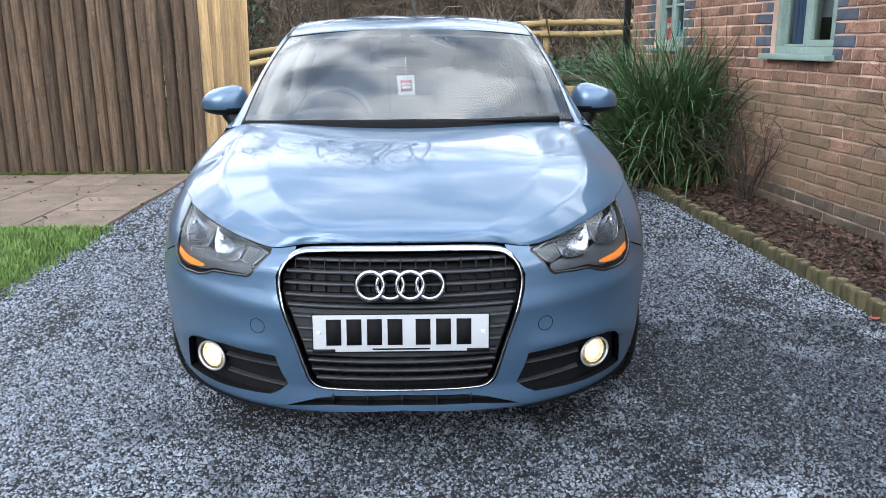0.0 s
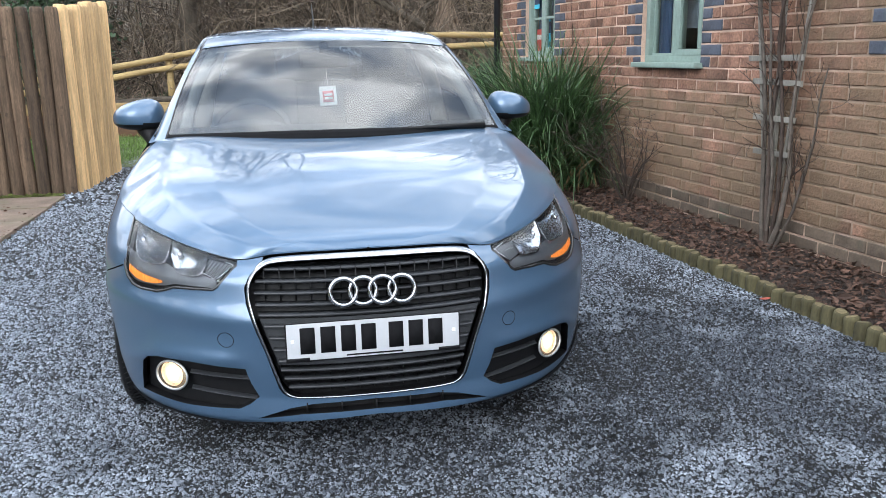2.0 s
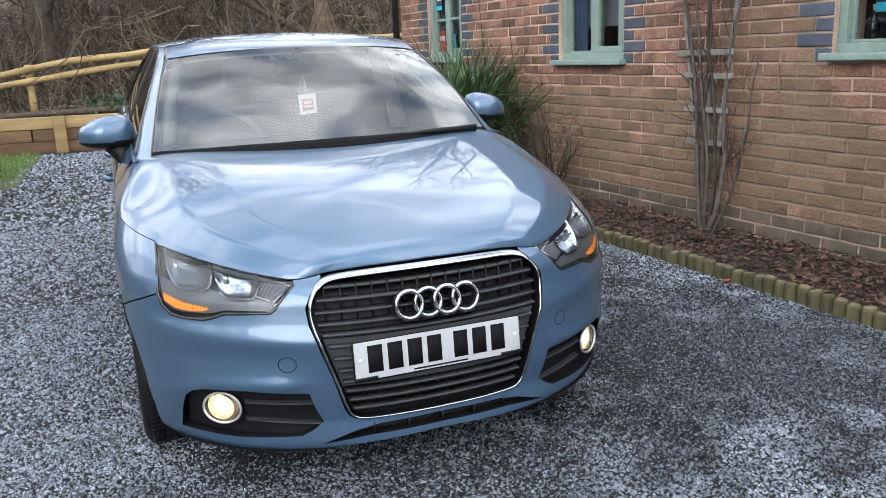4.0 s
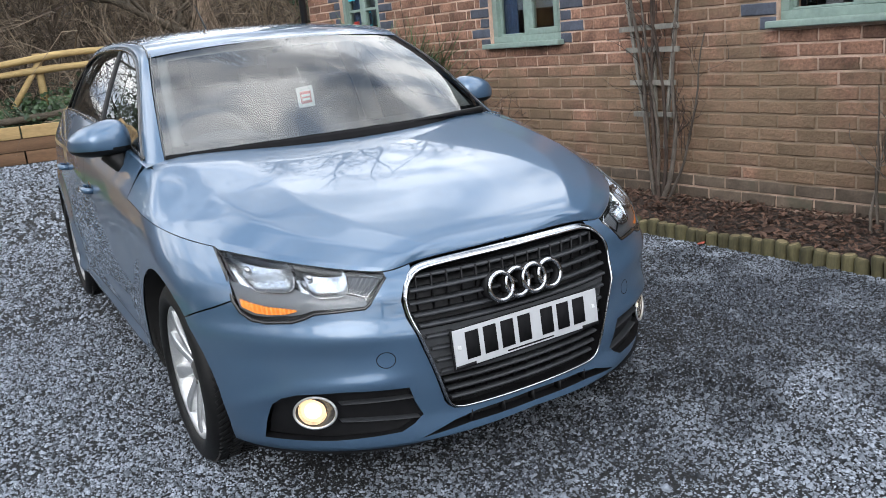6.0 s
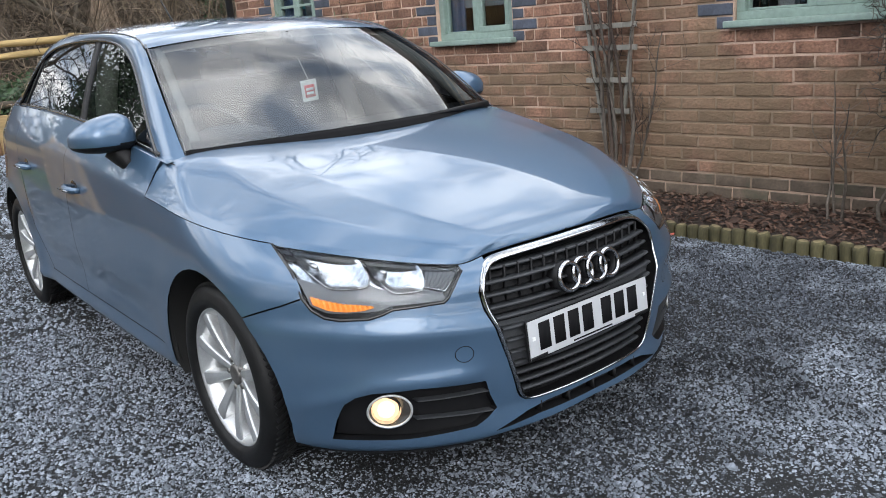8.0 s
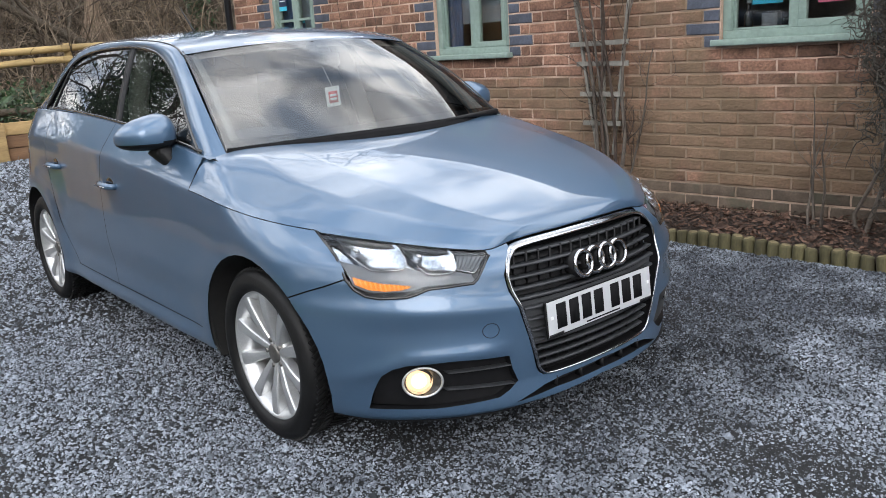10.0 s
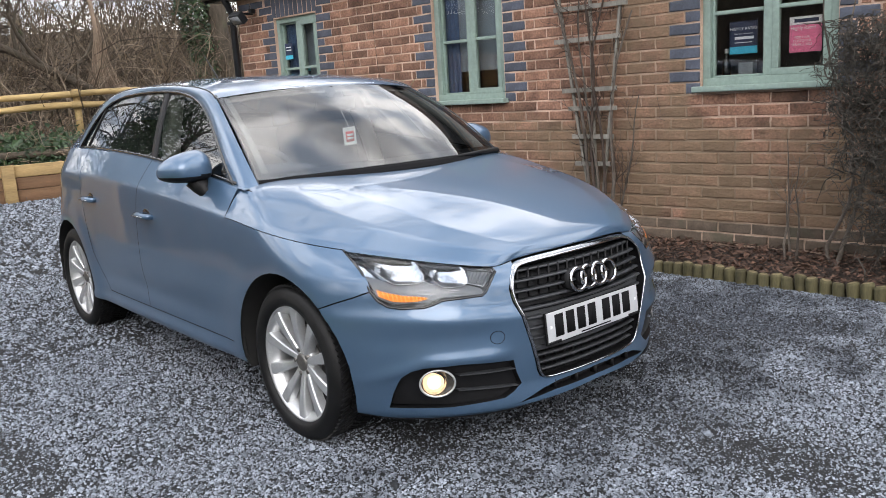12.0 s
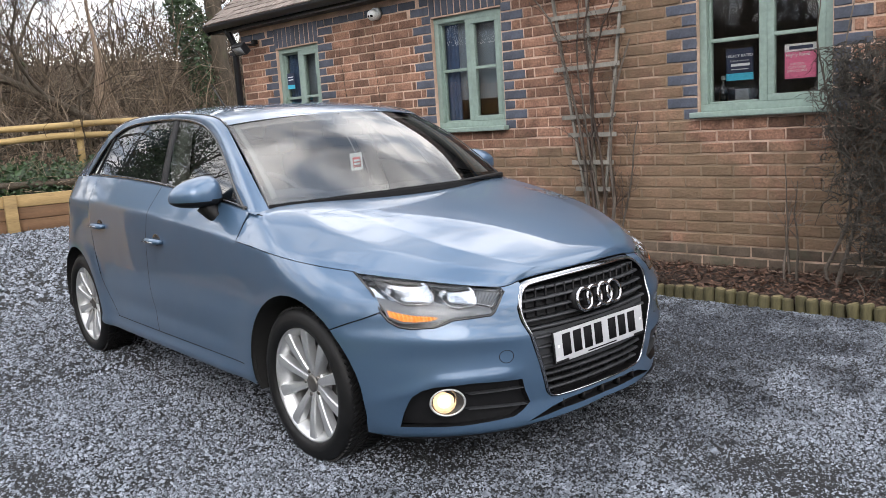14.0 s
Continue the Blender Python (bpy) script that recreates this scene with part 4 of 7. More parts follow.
SLOT_LINE = [(0.0, 0.235), (0.19, 0.230), (0.26, 0.218), (0.33, 0.194), (0.36, 0.183), (0.22, 0.199), (0.0, 0.203)]
mirrored = lambda line, s: [(s * x, z) for x, z in line]
grille_faces = taken(front, cut(front, GRILLE_ALL, (0, 2)))
lamp_faces, fog_faces = {}, {}
for s in (-1, 1):
    lamp_faces[s] = taken(front, cut(front, mirrored(LAMP_LINE, s), (0, 2), s))
    fog_faces[s] = taken(front, cut(front, mirrored(FOG_LINE, s), (0, 2), s))
slot_faces = taken(front, cut(front, [(x, z) for x, z in SLOT_LINE] + [(-x, z) for x, z in SLOT_LINE[::-1] if x > 0], (0, 2)))
ARCH = 0.352
arch_of = lambda yc: [(yc + ARCH * math.cos(a), HUB + ARCH * math.sin(a)) for a in (2 * math.pi * k / 40 for k in range(40))]
for s in (-1, 1):
    bmesh.ops.delete(front, geom=cut(front, arch_of(FRONT_AXLE), (1, 2), s), context="FACES")
    below = [f for f in front.faces if abs(f.calc_center_median().y - FRONT_AXLE) < ARCH * 0.93 and f.calc_center_median().z < HUB and abs(f.calc_center_median().x) > 0.7
             and f.calc_center_median().x * s > 0]
    bmesh.ops.delete(front, geom=below, context="FACES")
    gap(front, [(0.38, 0.626), (0.45, 0.597), (0.50, 0.580), (0.585, 0.548)], (1, 2), s)
    cap_at = [(s * 0.438 + 0.0235 * math.cos(a), 0.437 + 0.0225 * math.sin(a)) for a in (2 * math.pi * k / 24 for k in range(25))]
    gap(front, cap_at, (0, 2), s, 0.0022)
for one in islands(front):
    c = sum((f.calc_center_median() for f in one), Vector()) / len(one)
    area = sum(f.calc_area() for f in one)
    if area < 0.0002:
        continue
    if area < 0.01:
        name = "towing_cap"
    elif abs(c.x) > 0.5 and c.y > 0.55:
        name = "front_wing"
    else:
        name = "front_bumper"
    bm2 = copied(one)
    front_skin.dress(part(name, bm2, PAINT, car))
front.free()


def pushed(bm, depth):
    """A skin set back by depth along its normals."""
    bm.normal_update()
    for v, n in [(v, v.normal.copy()) for v in bm.verts]:
        v.co = v.co - n * depth
    return bm


def rim_wall(bm, depth):
    """Walls that lead back from a skin's open edge."""
    es = [e for e in bm.edges if len(e.link_faces) == 1]
    bm.normal_update()
    back = {}
    out = bmesh.new()
    fr = {}
    for e in es:
        for v in e.verts:
            if v not in back:
                fr[v] = out.verts.new(v.co)
                back[v] = out.verts.new(v.co + Vector((-0.25 * v.co.x * depth, depth, 0)))
    for e in es:
        a, b = e.verts
        out.faces.new((fr[a], fr[b], back[b], back[a]))
    return out


# grille: chrome surround, slats, badge and number plate
grille = part("grille", rim_wall(grille_faces, 0.05), BLACK_PLASTIC, car)
backing = pushed(grille_faces, 0.045)
part("grille_backing", backing, BLACK_PLASTIC, grille)


def front_at(x, z, proud=0.0):
    return Vector((x, float(nose_y(x, z)) - proud, z))


def ribbon(line, wide, proud, closed=True):
    """A rounded bright strip that follows a line on the nose."""
    bm, n = bmesh.new(), len(line)
    mid = Vector((sum(p[0] for p in line) / n, sum(p[1] for p in line) / n))
    rows2 = []
    for i, (x, z) in enumerate(line):
        a, b = Vector(line[i - 1]), Vector(line[(i + 1) % n])
        d = (b - a).normalized()
        o = Vector((d.y, -d.x))
        if o.dot(Vector((x, z)) - mid) < 0:
            o = -o
        w = wide(x, z)
        ring = []
        for u, pr in ((-1.0, -0.03), (-1.0, 0.1), (-0.7, 0.8), (-0.2, 1.0), (0.3, 0.9), (0.8, 0.5), (1.0, -0.1), (1.0, -0.6)):
            q = Vector((x, z)) + o * (w * u * 0.5)
            ring.append(front_at(q.x, q.y, proud * pr))
        rows2.append(ring)
    rows2.append(rows2[0])
    bm = sheet(rows2)
    bmesh.ops.remove_doubles(bm, verts=bm.verts, dist=1e-5)
    bmesh.ops.recalc_face_normals(bm, faces=bm.faces)
    return bm


def smooth_loop(line, times=3):
    for _ in range(times):
        line = [q for i in range(len(line)) for q in ((0.75 * line[i][0] + 0.25 * line[(i + 1) % len(line)][0], 0.75 * line[i][1] + 0.25 * line[(i + 1) % len(line)][1]),
                                                      (0.25 * line[i][0] + 0.75 * line[(i + 1) % len(line)][0], 0.25 * line[i][1] + 0.75 * line[(i + 1) % len(line)][1]))]
    return line


FRAME_LINE = [(0.0, 0.6735), (0.15, 0.673), (0.27, 0.6695), (0.312, 0.662), (0.335, 0.645), (0.354, 0.622), (0.365, 0.590), (0.362, 0.545), (0.340, 0.47), (0.315, 0.395), (0.297, 0.335), (0.283, 0.287),
              (0.270, 0.266), (0.250, 0.254), (0.215, 0.251), (0.1, 0.2505)]
frame_loop = smooth_loop(FRAME_LINE + [(0.0, 0.2505)] + [(-x, z) for x, z in FRAME_LINE[:0:-1]], 2)
part("grille_surround", ribbon(frame_loop, lambda x, z: 0.0150 if z > 0.645 else 0.0105 if z > 0.5 else 0.0092 if z > 0.28 else 0.0085, 0.007), CHROME, grille, "bright chrome grille surround")


def grille_half(z):
    """Half the grille's clear width at a height."""
    return float(np.interp(z, [0.252, 0.27, 0.29, 0.335, 0.395, 0.47, 0.545, 0.59, 0.622, 0.645, 0.66], [0.21, 0.262, 0.275, 0.289, 0.307, 0.332, 0.354, 0.356, 0.342, 0.318, 0.29]))


def slat(z, x1, x2, deep=0.03, tall=0.0078, set_back=0.012):
    rows2 = []
    for k in range(25):
        x = x1 + (x2 - x1) * k / 24
        y = float(nose_y(x, z)) + set_back
        rows2.append([(x, y + deep, z + tall * 0.75), (x, y + 0.004, z + tall * 0.6), (x, y, z + tall * 0.25), (x, y, z - tall * 0.35), (x, y + 0.004, z - tall * 0.5), (x, y + deep, z - tall * 0.3)])
    bm = sheet(rows2, close=True)
    bmesh.ops.recalc_face_normals(bm, faces=bm.faces)
    return bm


for z in (0.640, 0.607, 0.573, 0.540, 0.512, 0.338, 0.309, 0.280):
    w = grille_half(z) - 0.008
    part("slat", slat(z, -w, w), GREY_PLASTIC, grille)
for z in (0.478, 0.440, 0.402, 0.366):
    w = grille_half(z) - 0.012
    for s in (-1, 1):
        part("slat", slat(z, s * 0.245, s * w, 0.02, 0.009, 0.014), GREY_PLASTIC, grille)
mount_rows = []
for z in (0.350, 0.400, 0.450, 0.500):
    w = grille_half(z) - 0.006
    mount_rows.append([(x, float(nose_y(x, z)) + 0.030, z) for x in np.linspace(-w, w, 21)])
part("grille_panel", sheet(mount_rows), PANEL_GREY, grille)
for z1, z2 in ((0.518, 0.645), (0.262, 0.345)):
    for k in range(-7, 8):
        x = 0.045 * k
        if abs(x) < grille_half((z1 + z2) / 2) - 0.02:
            y = float(nose_y(x, (z1 + z2) / 2))
            part("grille_divider", box((x, y + 0.038, (z1 + z2) / 2), (0.003, 0.010, z2 - z1)), BLACK_PLASTIC, grille)
badge = part("badge", bmesh.new(), CHROME, car, "four linked chrome rings")
badge_y = float(nose_y(0, 0.58)) - 0.010
lean = Matrix.Translation((0, badge_y, 0.5795)) @ Matrix.Rotation(radians(-12), 4, "X")
for k in range(4):
    x0 = (-1.5 + k) * 0.0582
    circle = [lean @ Vector((x0 + 0.0395 * math.cos(a), 0.002 * (k % 2), 0.0395 * math.sin(a))) for a in (2 * math.pi * i / 40 for i in range(40))]
    part("ring", loop_tube(circle, 0.0072, 10), CHROME, badge)
    back = spin([(0.050, 0.040), (0.006, 0.046), (0.004, 0.034), (0.03, 0.032)], 32, "y")
    bmesh.ops.transform(back, matrix=lean @ Matrix.Translation((x0, 0, 0)), verts=back.verts)
    part("ring_mount", back, BLACK_PLASTIC, badge)
plate_m = Matrix.Translation((0, 0.046, 0.433)) @ Matrix.Rotation(radians(-5), 4, "X")
plate = part("number_plate", box((0, 0, 0), (0.520, 0.004, 0.111), 0.0015, plate_m), PLATE_WHITE, car, "white number plate with black bars")
part("plate_holder", box((0, 0.006, -0.002), (0.528, 0.008, 0.119), 0.003, plate_m), BLACK_PLASTIC, plate)
x0 = -0.221
for k in range(7):
    part("plate_bar", box((x0 + 0.022, -0.0027, 0.004), (0.044, 0.0012, 0.079), 0.0, plate_m), INK, plate)
    x0 += 0.0605 + (0.0225 if k == 3 else 0)
for s in (-1, 1):
    part("plate_corner", box((s * 0.228, -0.0026, -0.0515), (0.066, 0.0012, 0.009), 0.0, plate_m), BLACK_PLASTIC, plate)
part("plate_footer", box((0.0, -0.0026, -0.048), (0.17, 0.0010, 0.0045), 0.0, plate_m), INK, plate)
for s in (-1, 1):
    part("plate_screw", box((s * 0.243, -0.003, 0.004), (0.011, 0.003, 0.011), 0.0012, plate_m), WHITE_PLASTIC, plate)

# lower intake and lip
part("intake_rim", rim_wall(slot_faces, 0.05), BLACK_PLASTIC, car)
part("intake", pushed(slot_faces, 0.04), BLACK_PLASTIC, car)
for x in (-0.21, -0.105, 0.0, 0.105, 0.21):
    part("intake_divider", box((x, float(nose_y(x, 0.215)) + 0.016, 0.217), (0.004, 0.03, 0.034)), BLACK_PLASTIC, car)
part("chin", sheet([[(x, float(nose_y(x, 0.19)) + b, float(np.interp(abs(x), [0, 0.3, 0.42, 0.72, 0.80], [0.187, 0.173, 0.161, 0.164, 0.178])) + d) for x in np.linspace(-0.78, 0.78, 41)]
                    for b, d in ((0.0, 0.001), (0.03, 0.0), (0.10, 0.015), (0.3, 0.02))]), BLACK_PLASTIC, car)


# lamps
def head_lamp(s):
    lamp = part("headlight", rim_wall(lamp_faces[s], 0.06), LAMP_GREY, car, "clear headlight with silver reflectors and amber indicator")
    part("lamp_housing", pushed(lamp_faces[s].copy(), 0.034), REFLECTOR, lamp)
    # Black strip added as the bonnet's shade along the lamp's upper edge.
    brow = copied([f for f in lamp_faces[s].faces if f.calc_center_median().z > edge_height(f.calc_center_median().x, f.calc_center_median().y) - 0.011])
    part("lamp_brow", pushed(brow, 0.006), GLOSS_BLACK, lamp)

    def cup(x0, x1, z0, z1, deep, bulb):
        """A wide reflector cup, open at the front, with its bulb."""
        rows3, rim = [], []
        for v in np.linspace(0, 1, 9):
            row = []
            for u in np.linspace(-1, 1, 17):
                low = z0 + (z1 - z0) * 0.45 * abs(u) ** 5
                p = front_at(s * ((x0 + x1) / 2 + (x1 - x0) / 2 * u), low + (z1 - low) * v)
                p.y += 0.007 + deep * (1 - abs(u) ** 2.5) * min(1, v / 0.5) ** 0.6
                row.append(p)
            rows3.append(row)
            if v == 0:
                rim = [p + Vector((0, -0.001, 0)) for p in row]
        ob2 = part("reflector", sheet(rows3), REFLECTOR, lamp)
        part("reflector_rim", tube(rim, 0.0022, 5), CHROME, ob2)
        c = front_at(s * bulb[0], bulb[1])
        c.y += deep * 0.7
        part("bulb_cap", spin([(-0.012, 0.0005), (-0.011, 0.006), (-0.006, 0.0085), (0.012, 0.010)], 20, "y"), CHROME, ob2).matrix_local = Matrix.Translation(c)
    cup(0.597, 0.715, 0.640, 0.745, 0.026, (0.690, 0.690))
    cup(0.482, 0.592, 0.620, 0.715, 0.024, (0.565, 0.668))
    wedge = []
    for f in np.linspace(0, 1, 7):
        xa, xb, za, zb = 0.402 + 0.052 * f, 0.468 + 0.030 * f, 0.652 - 0.040 * f, 0.672 - 0.044 * f
        wedge.append([front_at(s * (xa + (xb - xa) * g), za + (zb - za) * g) + Vector((0, 0.008 + 0.012 * g + (0.003 if i % 2 else 0), 0)) for i, g in enumerate(np.linspace(0, 1, 15))])
    part("side_light", sheet(wedge), LAMP_SILVER, lamp, smooth=False)
    outline = [wedge[0][0], wedge[0][-1], wedge[-1][-1], wedge[-1][0]]
    part("side_light_rim", tube([p + Vector((0, -0.003, 0)) for p in outline + outline[:1]], 0.0022, 5), CHROME, lamp)
    foot = lambda x: float(np.interp(x, [0.452, 0.466, 0.585, 0.612, 0.64, 0.695, 0.722, 0.741], [0.594, 0.584, 0.582, 0.571, 0.563, 0.563, 0.570, 0.590]))
    head = lambda x: float(np.interp(x, [0.452, 0.50, 0.58, 0.61, 0.70, 0.741], [0.606, 0.622, 0.628, 0.644, 0.650, 0.668]))
    face = [[front_at(s * x, foot(x) + (head(x) - foot(x)) * f) + Vector((0, 0.010 + 0.010 * f, 0)) for x in np.linspace(0.455, 0.738, 18)] for f in (0.0, 0.35, 0.7, 1.0)]
    part("lamp_shelf", sheet(face), LAMP_SILVER, lamp)
    amber = []
    for k in (0.0, 0.5, 1.0):
        row = []
        for j, x in enumerate(np.linspace(0.622, 0.735, 25)):
            h = float(np.interp(x, [0.622, 0.645, 0.68, 0.71, 0.735], [0.003, 0.014, 0.020, 0.025, 0.020]))
            z0 = float(np.interp(x, [0.622, 0.645, 0.68, 0.71, 0.735], [0.590, 0.584, 0.583, 0.588, 0.604]))
            row.append(front_at(s * x, z0 + k * h + (0.003 if k == 1.0 and j % 2 else 0)) + Vector((0, 0.006 + (0.002 if j % 2 else 0), 0)))
        amber.append(row)
    part("indicator", sheet(amber), AMBER_GLOW, lamp, "lit amber indicator", smooth=False)
    band = [[front_at(s * x, foot(x) + f) + Vector((0, 0.0055, 0)) for x in np.linspace(0.47, 0.742, 22)] for f in (0.0, 0.006)]
    for i, x in enumerate(np.linspace(0.47, 0.742, 22)):
        band[1][i] = front_at(s * x, foot(x) + float(np.interp(x, [0.47, 0.60, 0.65, 0.742], [0.005, 0.010, 0.018, 0.014]))) + Vector((0, 0.0055, 0))
    part("lamp_trim", sheet(band), GLOSS_BLACK, lamp)
    edge = [front_at(s * x, z, -0.002) for x, z in LAMP_LINE[1:-1]]
    part("lamp_seal", tube(edge, 0.0050, 6), GLOSS_BLACK, lamp)
    glass = lamp_faces[s]
    ob = part("lens", pushed(glass, 0.002), LENS_GLASS, lamp)
    ob.visible_shadow = False
    front_skin.dress(ob)
    return lamp


def fog_lamp(s):
    insert = part("fog_grille", rim_wall(fog_faces[s], 0.04), BLACK_PLASTIC, car)
    part("insert", pushed(fog_faces[s], 0.026), BLACK_PLASTIC, insert)
    for z1, z2 in ((0.318, 0.312), (0.262, 0.246)):
        line = [(s * x, z1 + (z2 - z1) * (0.556 - x) / 0.204) for x in np.linspace(0.556, 0.352, 12)]
        rows2 = []
        for x, z in line:
            y = float(nose_y(x, z))
            rows2.append([(x, y + 0.03, z + 0.0018), (x, y + 0.002, z + 0.0012), (x, y, z), (x, y + 0.002, z - 0.0016), (x, y + 0.03, z - 0.0022)])
        bm = sheet(rows2)
        part("blade", bm, GREY_PLASTIC, insert)
    c = front_at(s * 0.618, 0.295) + Vector((-s * 0.002, 0.004, 0))
    face_m = Matrix.Translation(c) @ Matrix.Rotation(radians(s * 35), 4, "Z") @ Matrix.Rotation(radians(-4), 4, "X")
    lamp_m = Matrix.Translation(c + Vector((s * 0.006, 0.008, 0))) @ Matrix.Rotation(radians(s * 32), 4, "Z") @ Matrix.Rotation(radians(-3), 4, "X")

    def placed(bm):
        bmesh.ops.transform(bm, matrix=lamp_m, verts=bm.verts)
        return bm
    turns = [2 * math.pi * k / 44 for k in range(44)]
    oval = lambda k, y: [face_m @ Vector((0.0600 * k * math.cos(a), y, 0.0455 * k * math.sin(a))) for a in turns]
    disc = lambda r, y: [lamp_m @ Vector((r * math.cos(a), y, r * math.sin(a))) for a in turns]
    lamp = part("fog_lamp", sheet([oval(0.97, -0.001), oval(0.90, 0.004), disc(0.0425, 0.004), disc(0.041, 0.016)], close=True), BLACK_GLOSS_TUBE, car, "round fog lamp, lit warm white, in an oval bezel")
    part("bezel", loop_tube(oval(1.0, -0.002), 0.0038, 8), ALLOY, lamp, "thin chrome bezel")
    part("reflector", placed(spin([(0.006, 0.0410), (0.020, 0.037), (0.030, 0.030), (0.034, 0.0005)], 36, "y")), REFLECTOR, lamp)
    part("bulb", placed(spin([(0.009, 0.0005), (0.010, 0.022), (0.013, 0.034), (0.020, 0.037)], 36, "y")), FOG_GLOW, lamp)
    part("bulb_core", placed(spin([(0.005, 0.0005), (0.0070, 0.016), (0.0115, 0.026)], 28, "y")), FOG_CORE, lamp)
    ob = part("lens", placed(spin([(-0.004, 0.0005), (-0.003, 0.022), (0.001, 0.0415)], 36, "y")), LENS_GLASS, lamp)
    ob.visible_shadow = False
    return lamp


both(head_lamp), both(fog_lamp)

# bonnet: one clamshell panel that wraps over the wings
CROWN_CURVE = np.polyfit([0.16, 0.45, 0.80, 1.25], [0.724, 0.823, 0.902, 0.962], 3)
LIP_Y = half[0][-1][1]
LIP_Z = half[0][-1][2] + 0.004


def CROWN(y):
    """The bonnet's middle line, with a rounded front lip."""
    base = np.polyval(CROWN_CURVE, y)
    return base - (np.polyval(CROWN_CURVE, LIP_Y) - LIP_Z) * np.exp(-max(y - LIP_Y, 0) / 0.022)




def cowl_y(x):
    return 1.03 + 0.165 * min(abs(x) / 0.70, 1.2) ** 2


def bonnet_section(y, xe):
    """How the bonnet falls from its middle line (0) to its edge (1): flat, then two folds on each side."""
    fold = min(0.378 + 0.235 * min(y, 1.05), 0.66 * xe)
    wing = min(0.53 + 0.22 * min(y, 1.05), 0.86 * xe)
    back = min(max((y - 0.45) / 0.65, 0), 1)
    at_fold, at_wing = 0.115 - 0.075 * back, 0.41 - 0.24 * back
    g = np.linspace(0, xe, 300)
    v = np.where(g < fold, at_fold * (g / fold) ** 2, np.interp(g, [fold, wing, xe], [at_fold, at_wing, 1.0]))
    k = np.exp(-0.5 * (np.arange(-12, 13) * (g[1] - g[0]) / 0.0105) ** 2)
    k /= k.sum()
    w = np.convolve(np.concatenate([v[12:0:-1], v, 2 * v[-1] - v[-2:-14:-1]]), k, mode="valid")
    # towards the screen the panel stays flat and rolls over at its very edge
    late = min(max((y - 0.80) / 0.36, 0), 1)
    late = late * late * (3 - 2 * late)
    return g / xe, w * (1 - late) + late * (1 - np.clip(1 - (g / xe) ** 7.0, 0, 1) ** (1 / 5.2))


def bonnet_z(x, y, xe, ze, section):
    """x: the share of the half width (-1..1). Returns the true x and the height."""
    r = min(abs(x), 1.0)
    top = max(float(CROWN(y)), ze + 0.0005)
    z = top + (ze - top) * float(np.interp(r, *section))
    wide = xe * r * float(half_width(max(y, 0.6), z) / half_width(max(y, 0.6), ze)) ** (1 if y > 0.6 else max(0.0, (y - 0.3) / 0.3))
    return math.copysign(wide, x), z


bonnet_rows = []
RS = np.sin(np.linspace(0, math.pi / 2, 140)) * 0.4 + np.linspace(0, 1, 140) * 0.6
for col in half:
    xe, ye, ze = col[-1]
    xe = max(xe, 0.003)
    row, section = [], bonnet_section(ye, xe)
    for r in (*(-RS[:0:-1]), *RS):
        lift = 0.003 * min(1, (1 - abs(r)) * 40)
        bx, bz = bonnet_z(r, ye, xe, ze + 0.003, section)
        row.append((bx, ye, bz + lift))
    bonnet_rows.append(row)
bonnet = sheet(bonnet_rows)
bmesh.ops.recalc_face_normals(bonnet, faces=bonnet.faces)
if sum(f.normal.z for f in bonnet.faces) < 0:
    bmesh.ops.reverse_faces(bonnet, faces=bonnet.faces)
bonnet_skin = Skin(bonnet)
cowl_line = [(x, cowl_y(x)) for x in np.linspace(-0.70, 0.70, 25)]
door_line = [(-0.90, 1.236), (-0.720, 1.236), (-0.705, 1.222), (-0.70, cowl_y(0.70))]
behind = [(-0.90, 1.5), *door_line, *cowl_line[1:-1], (0.70, cowl_y(0.70)), (0.705, 1.222), (0.720, 1.236), (0.90, 1.236), (0.90, 1.5)]
cowl_faces = taken(bonnet, cut(bonnet, behind, (0, 1)))
bonnet_skin.dress(part("bonnet", bonnet, PAINT, car))
scuttle = pushed(cowl_faces, 0.012)
part("scuttle", scuttle, COWL, car)

# doors and rear quarters as one smooth skin
REAR_END, REAR_CORNER = 3.93, 0.62


def rear_column(y=None, th=None):
    out = []
    for k in range(65):
        f = k / 64
        if th is None:
            yy = y
            top = float(BELT(yy))
            low = SILL
            z = low + (top - low) * f
            out.append((float(half_width(yy, z)), yy, z))
        else:
            top, low = float(BELT(REAR_END)), SILL
            z = low + (top - low) * f
            end = REAR_END - 0.05 * abs(f - 0.35)
            yy = end - REAR_CORNER * (1 - math.sin(th) ** (2 / 2.7))
            top = float(BELT(yy))
            z = low + (top - low) * f
            out.append((float(half_width(yy, z)) * max(math.cos(th), 0) ** (2 / 2.7), yy, z))
    return out


cols = [rear_column(y) for y in np.linspace(1.2, REAR_END - REAR_CORNER - 0.04, 100)] + [rear_column(th=radians(90 * k / 30)) for k in range(1, 31)]
all_rows = [[(-x, y, z) for x, y, z in c] for c in cols] + [list(c) for c in cols[-2::-1]]
side_bm = sheet(all_rows)
bmesh.ops.recalc_face_normals(side_bm, faces=side_bm.faces)
if sum(f.normal.x * f.calc_center_median().x for f in side_bm.faces) < 0:
    bmesh.ops.reverse_faces(side_bm, faces=side_bm.faces)
side_skin = Skin(side_bm)
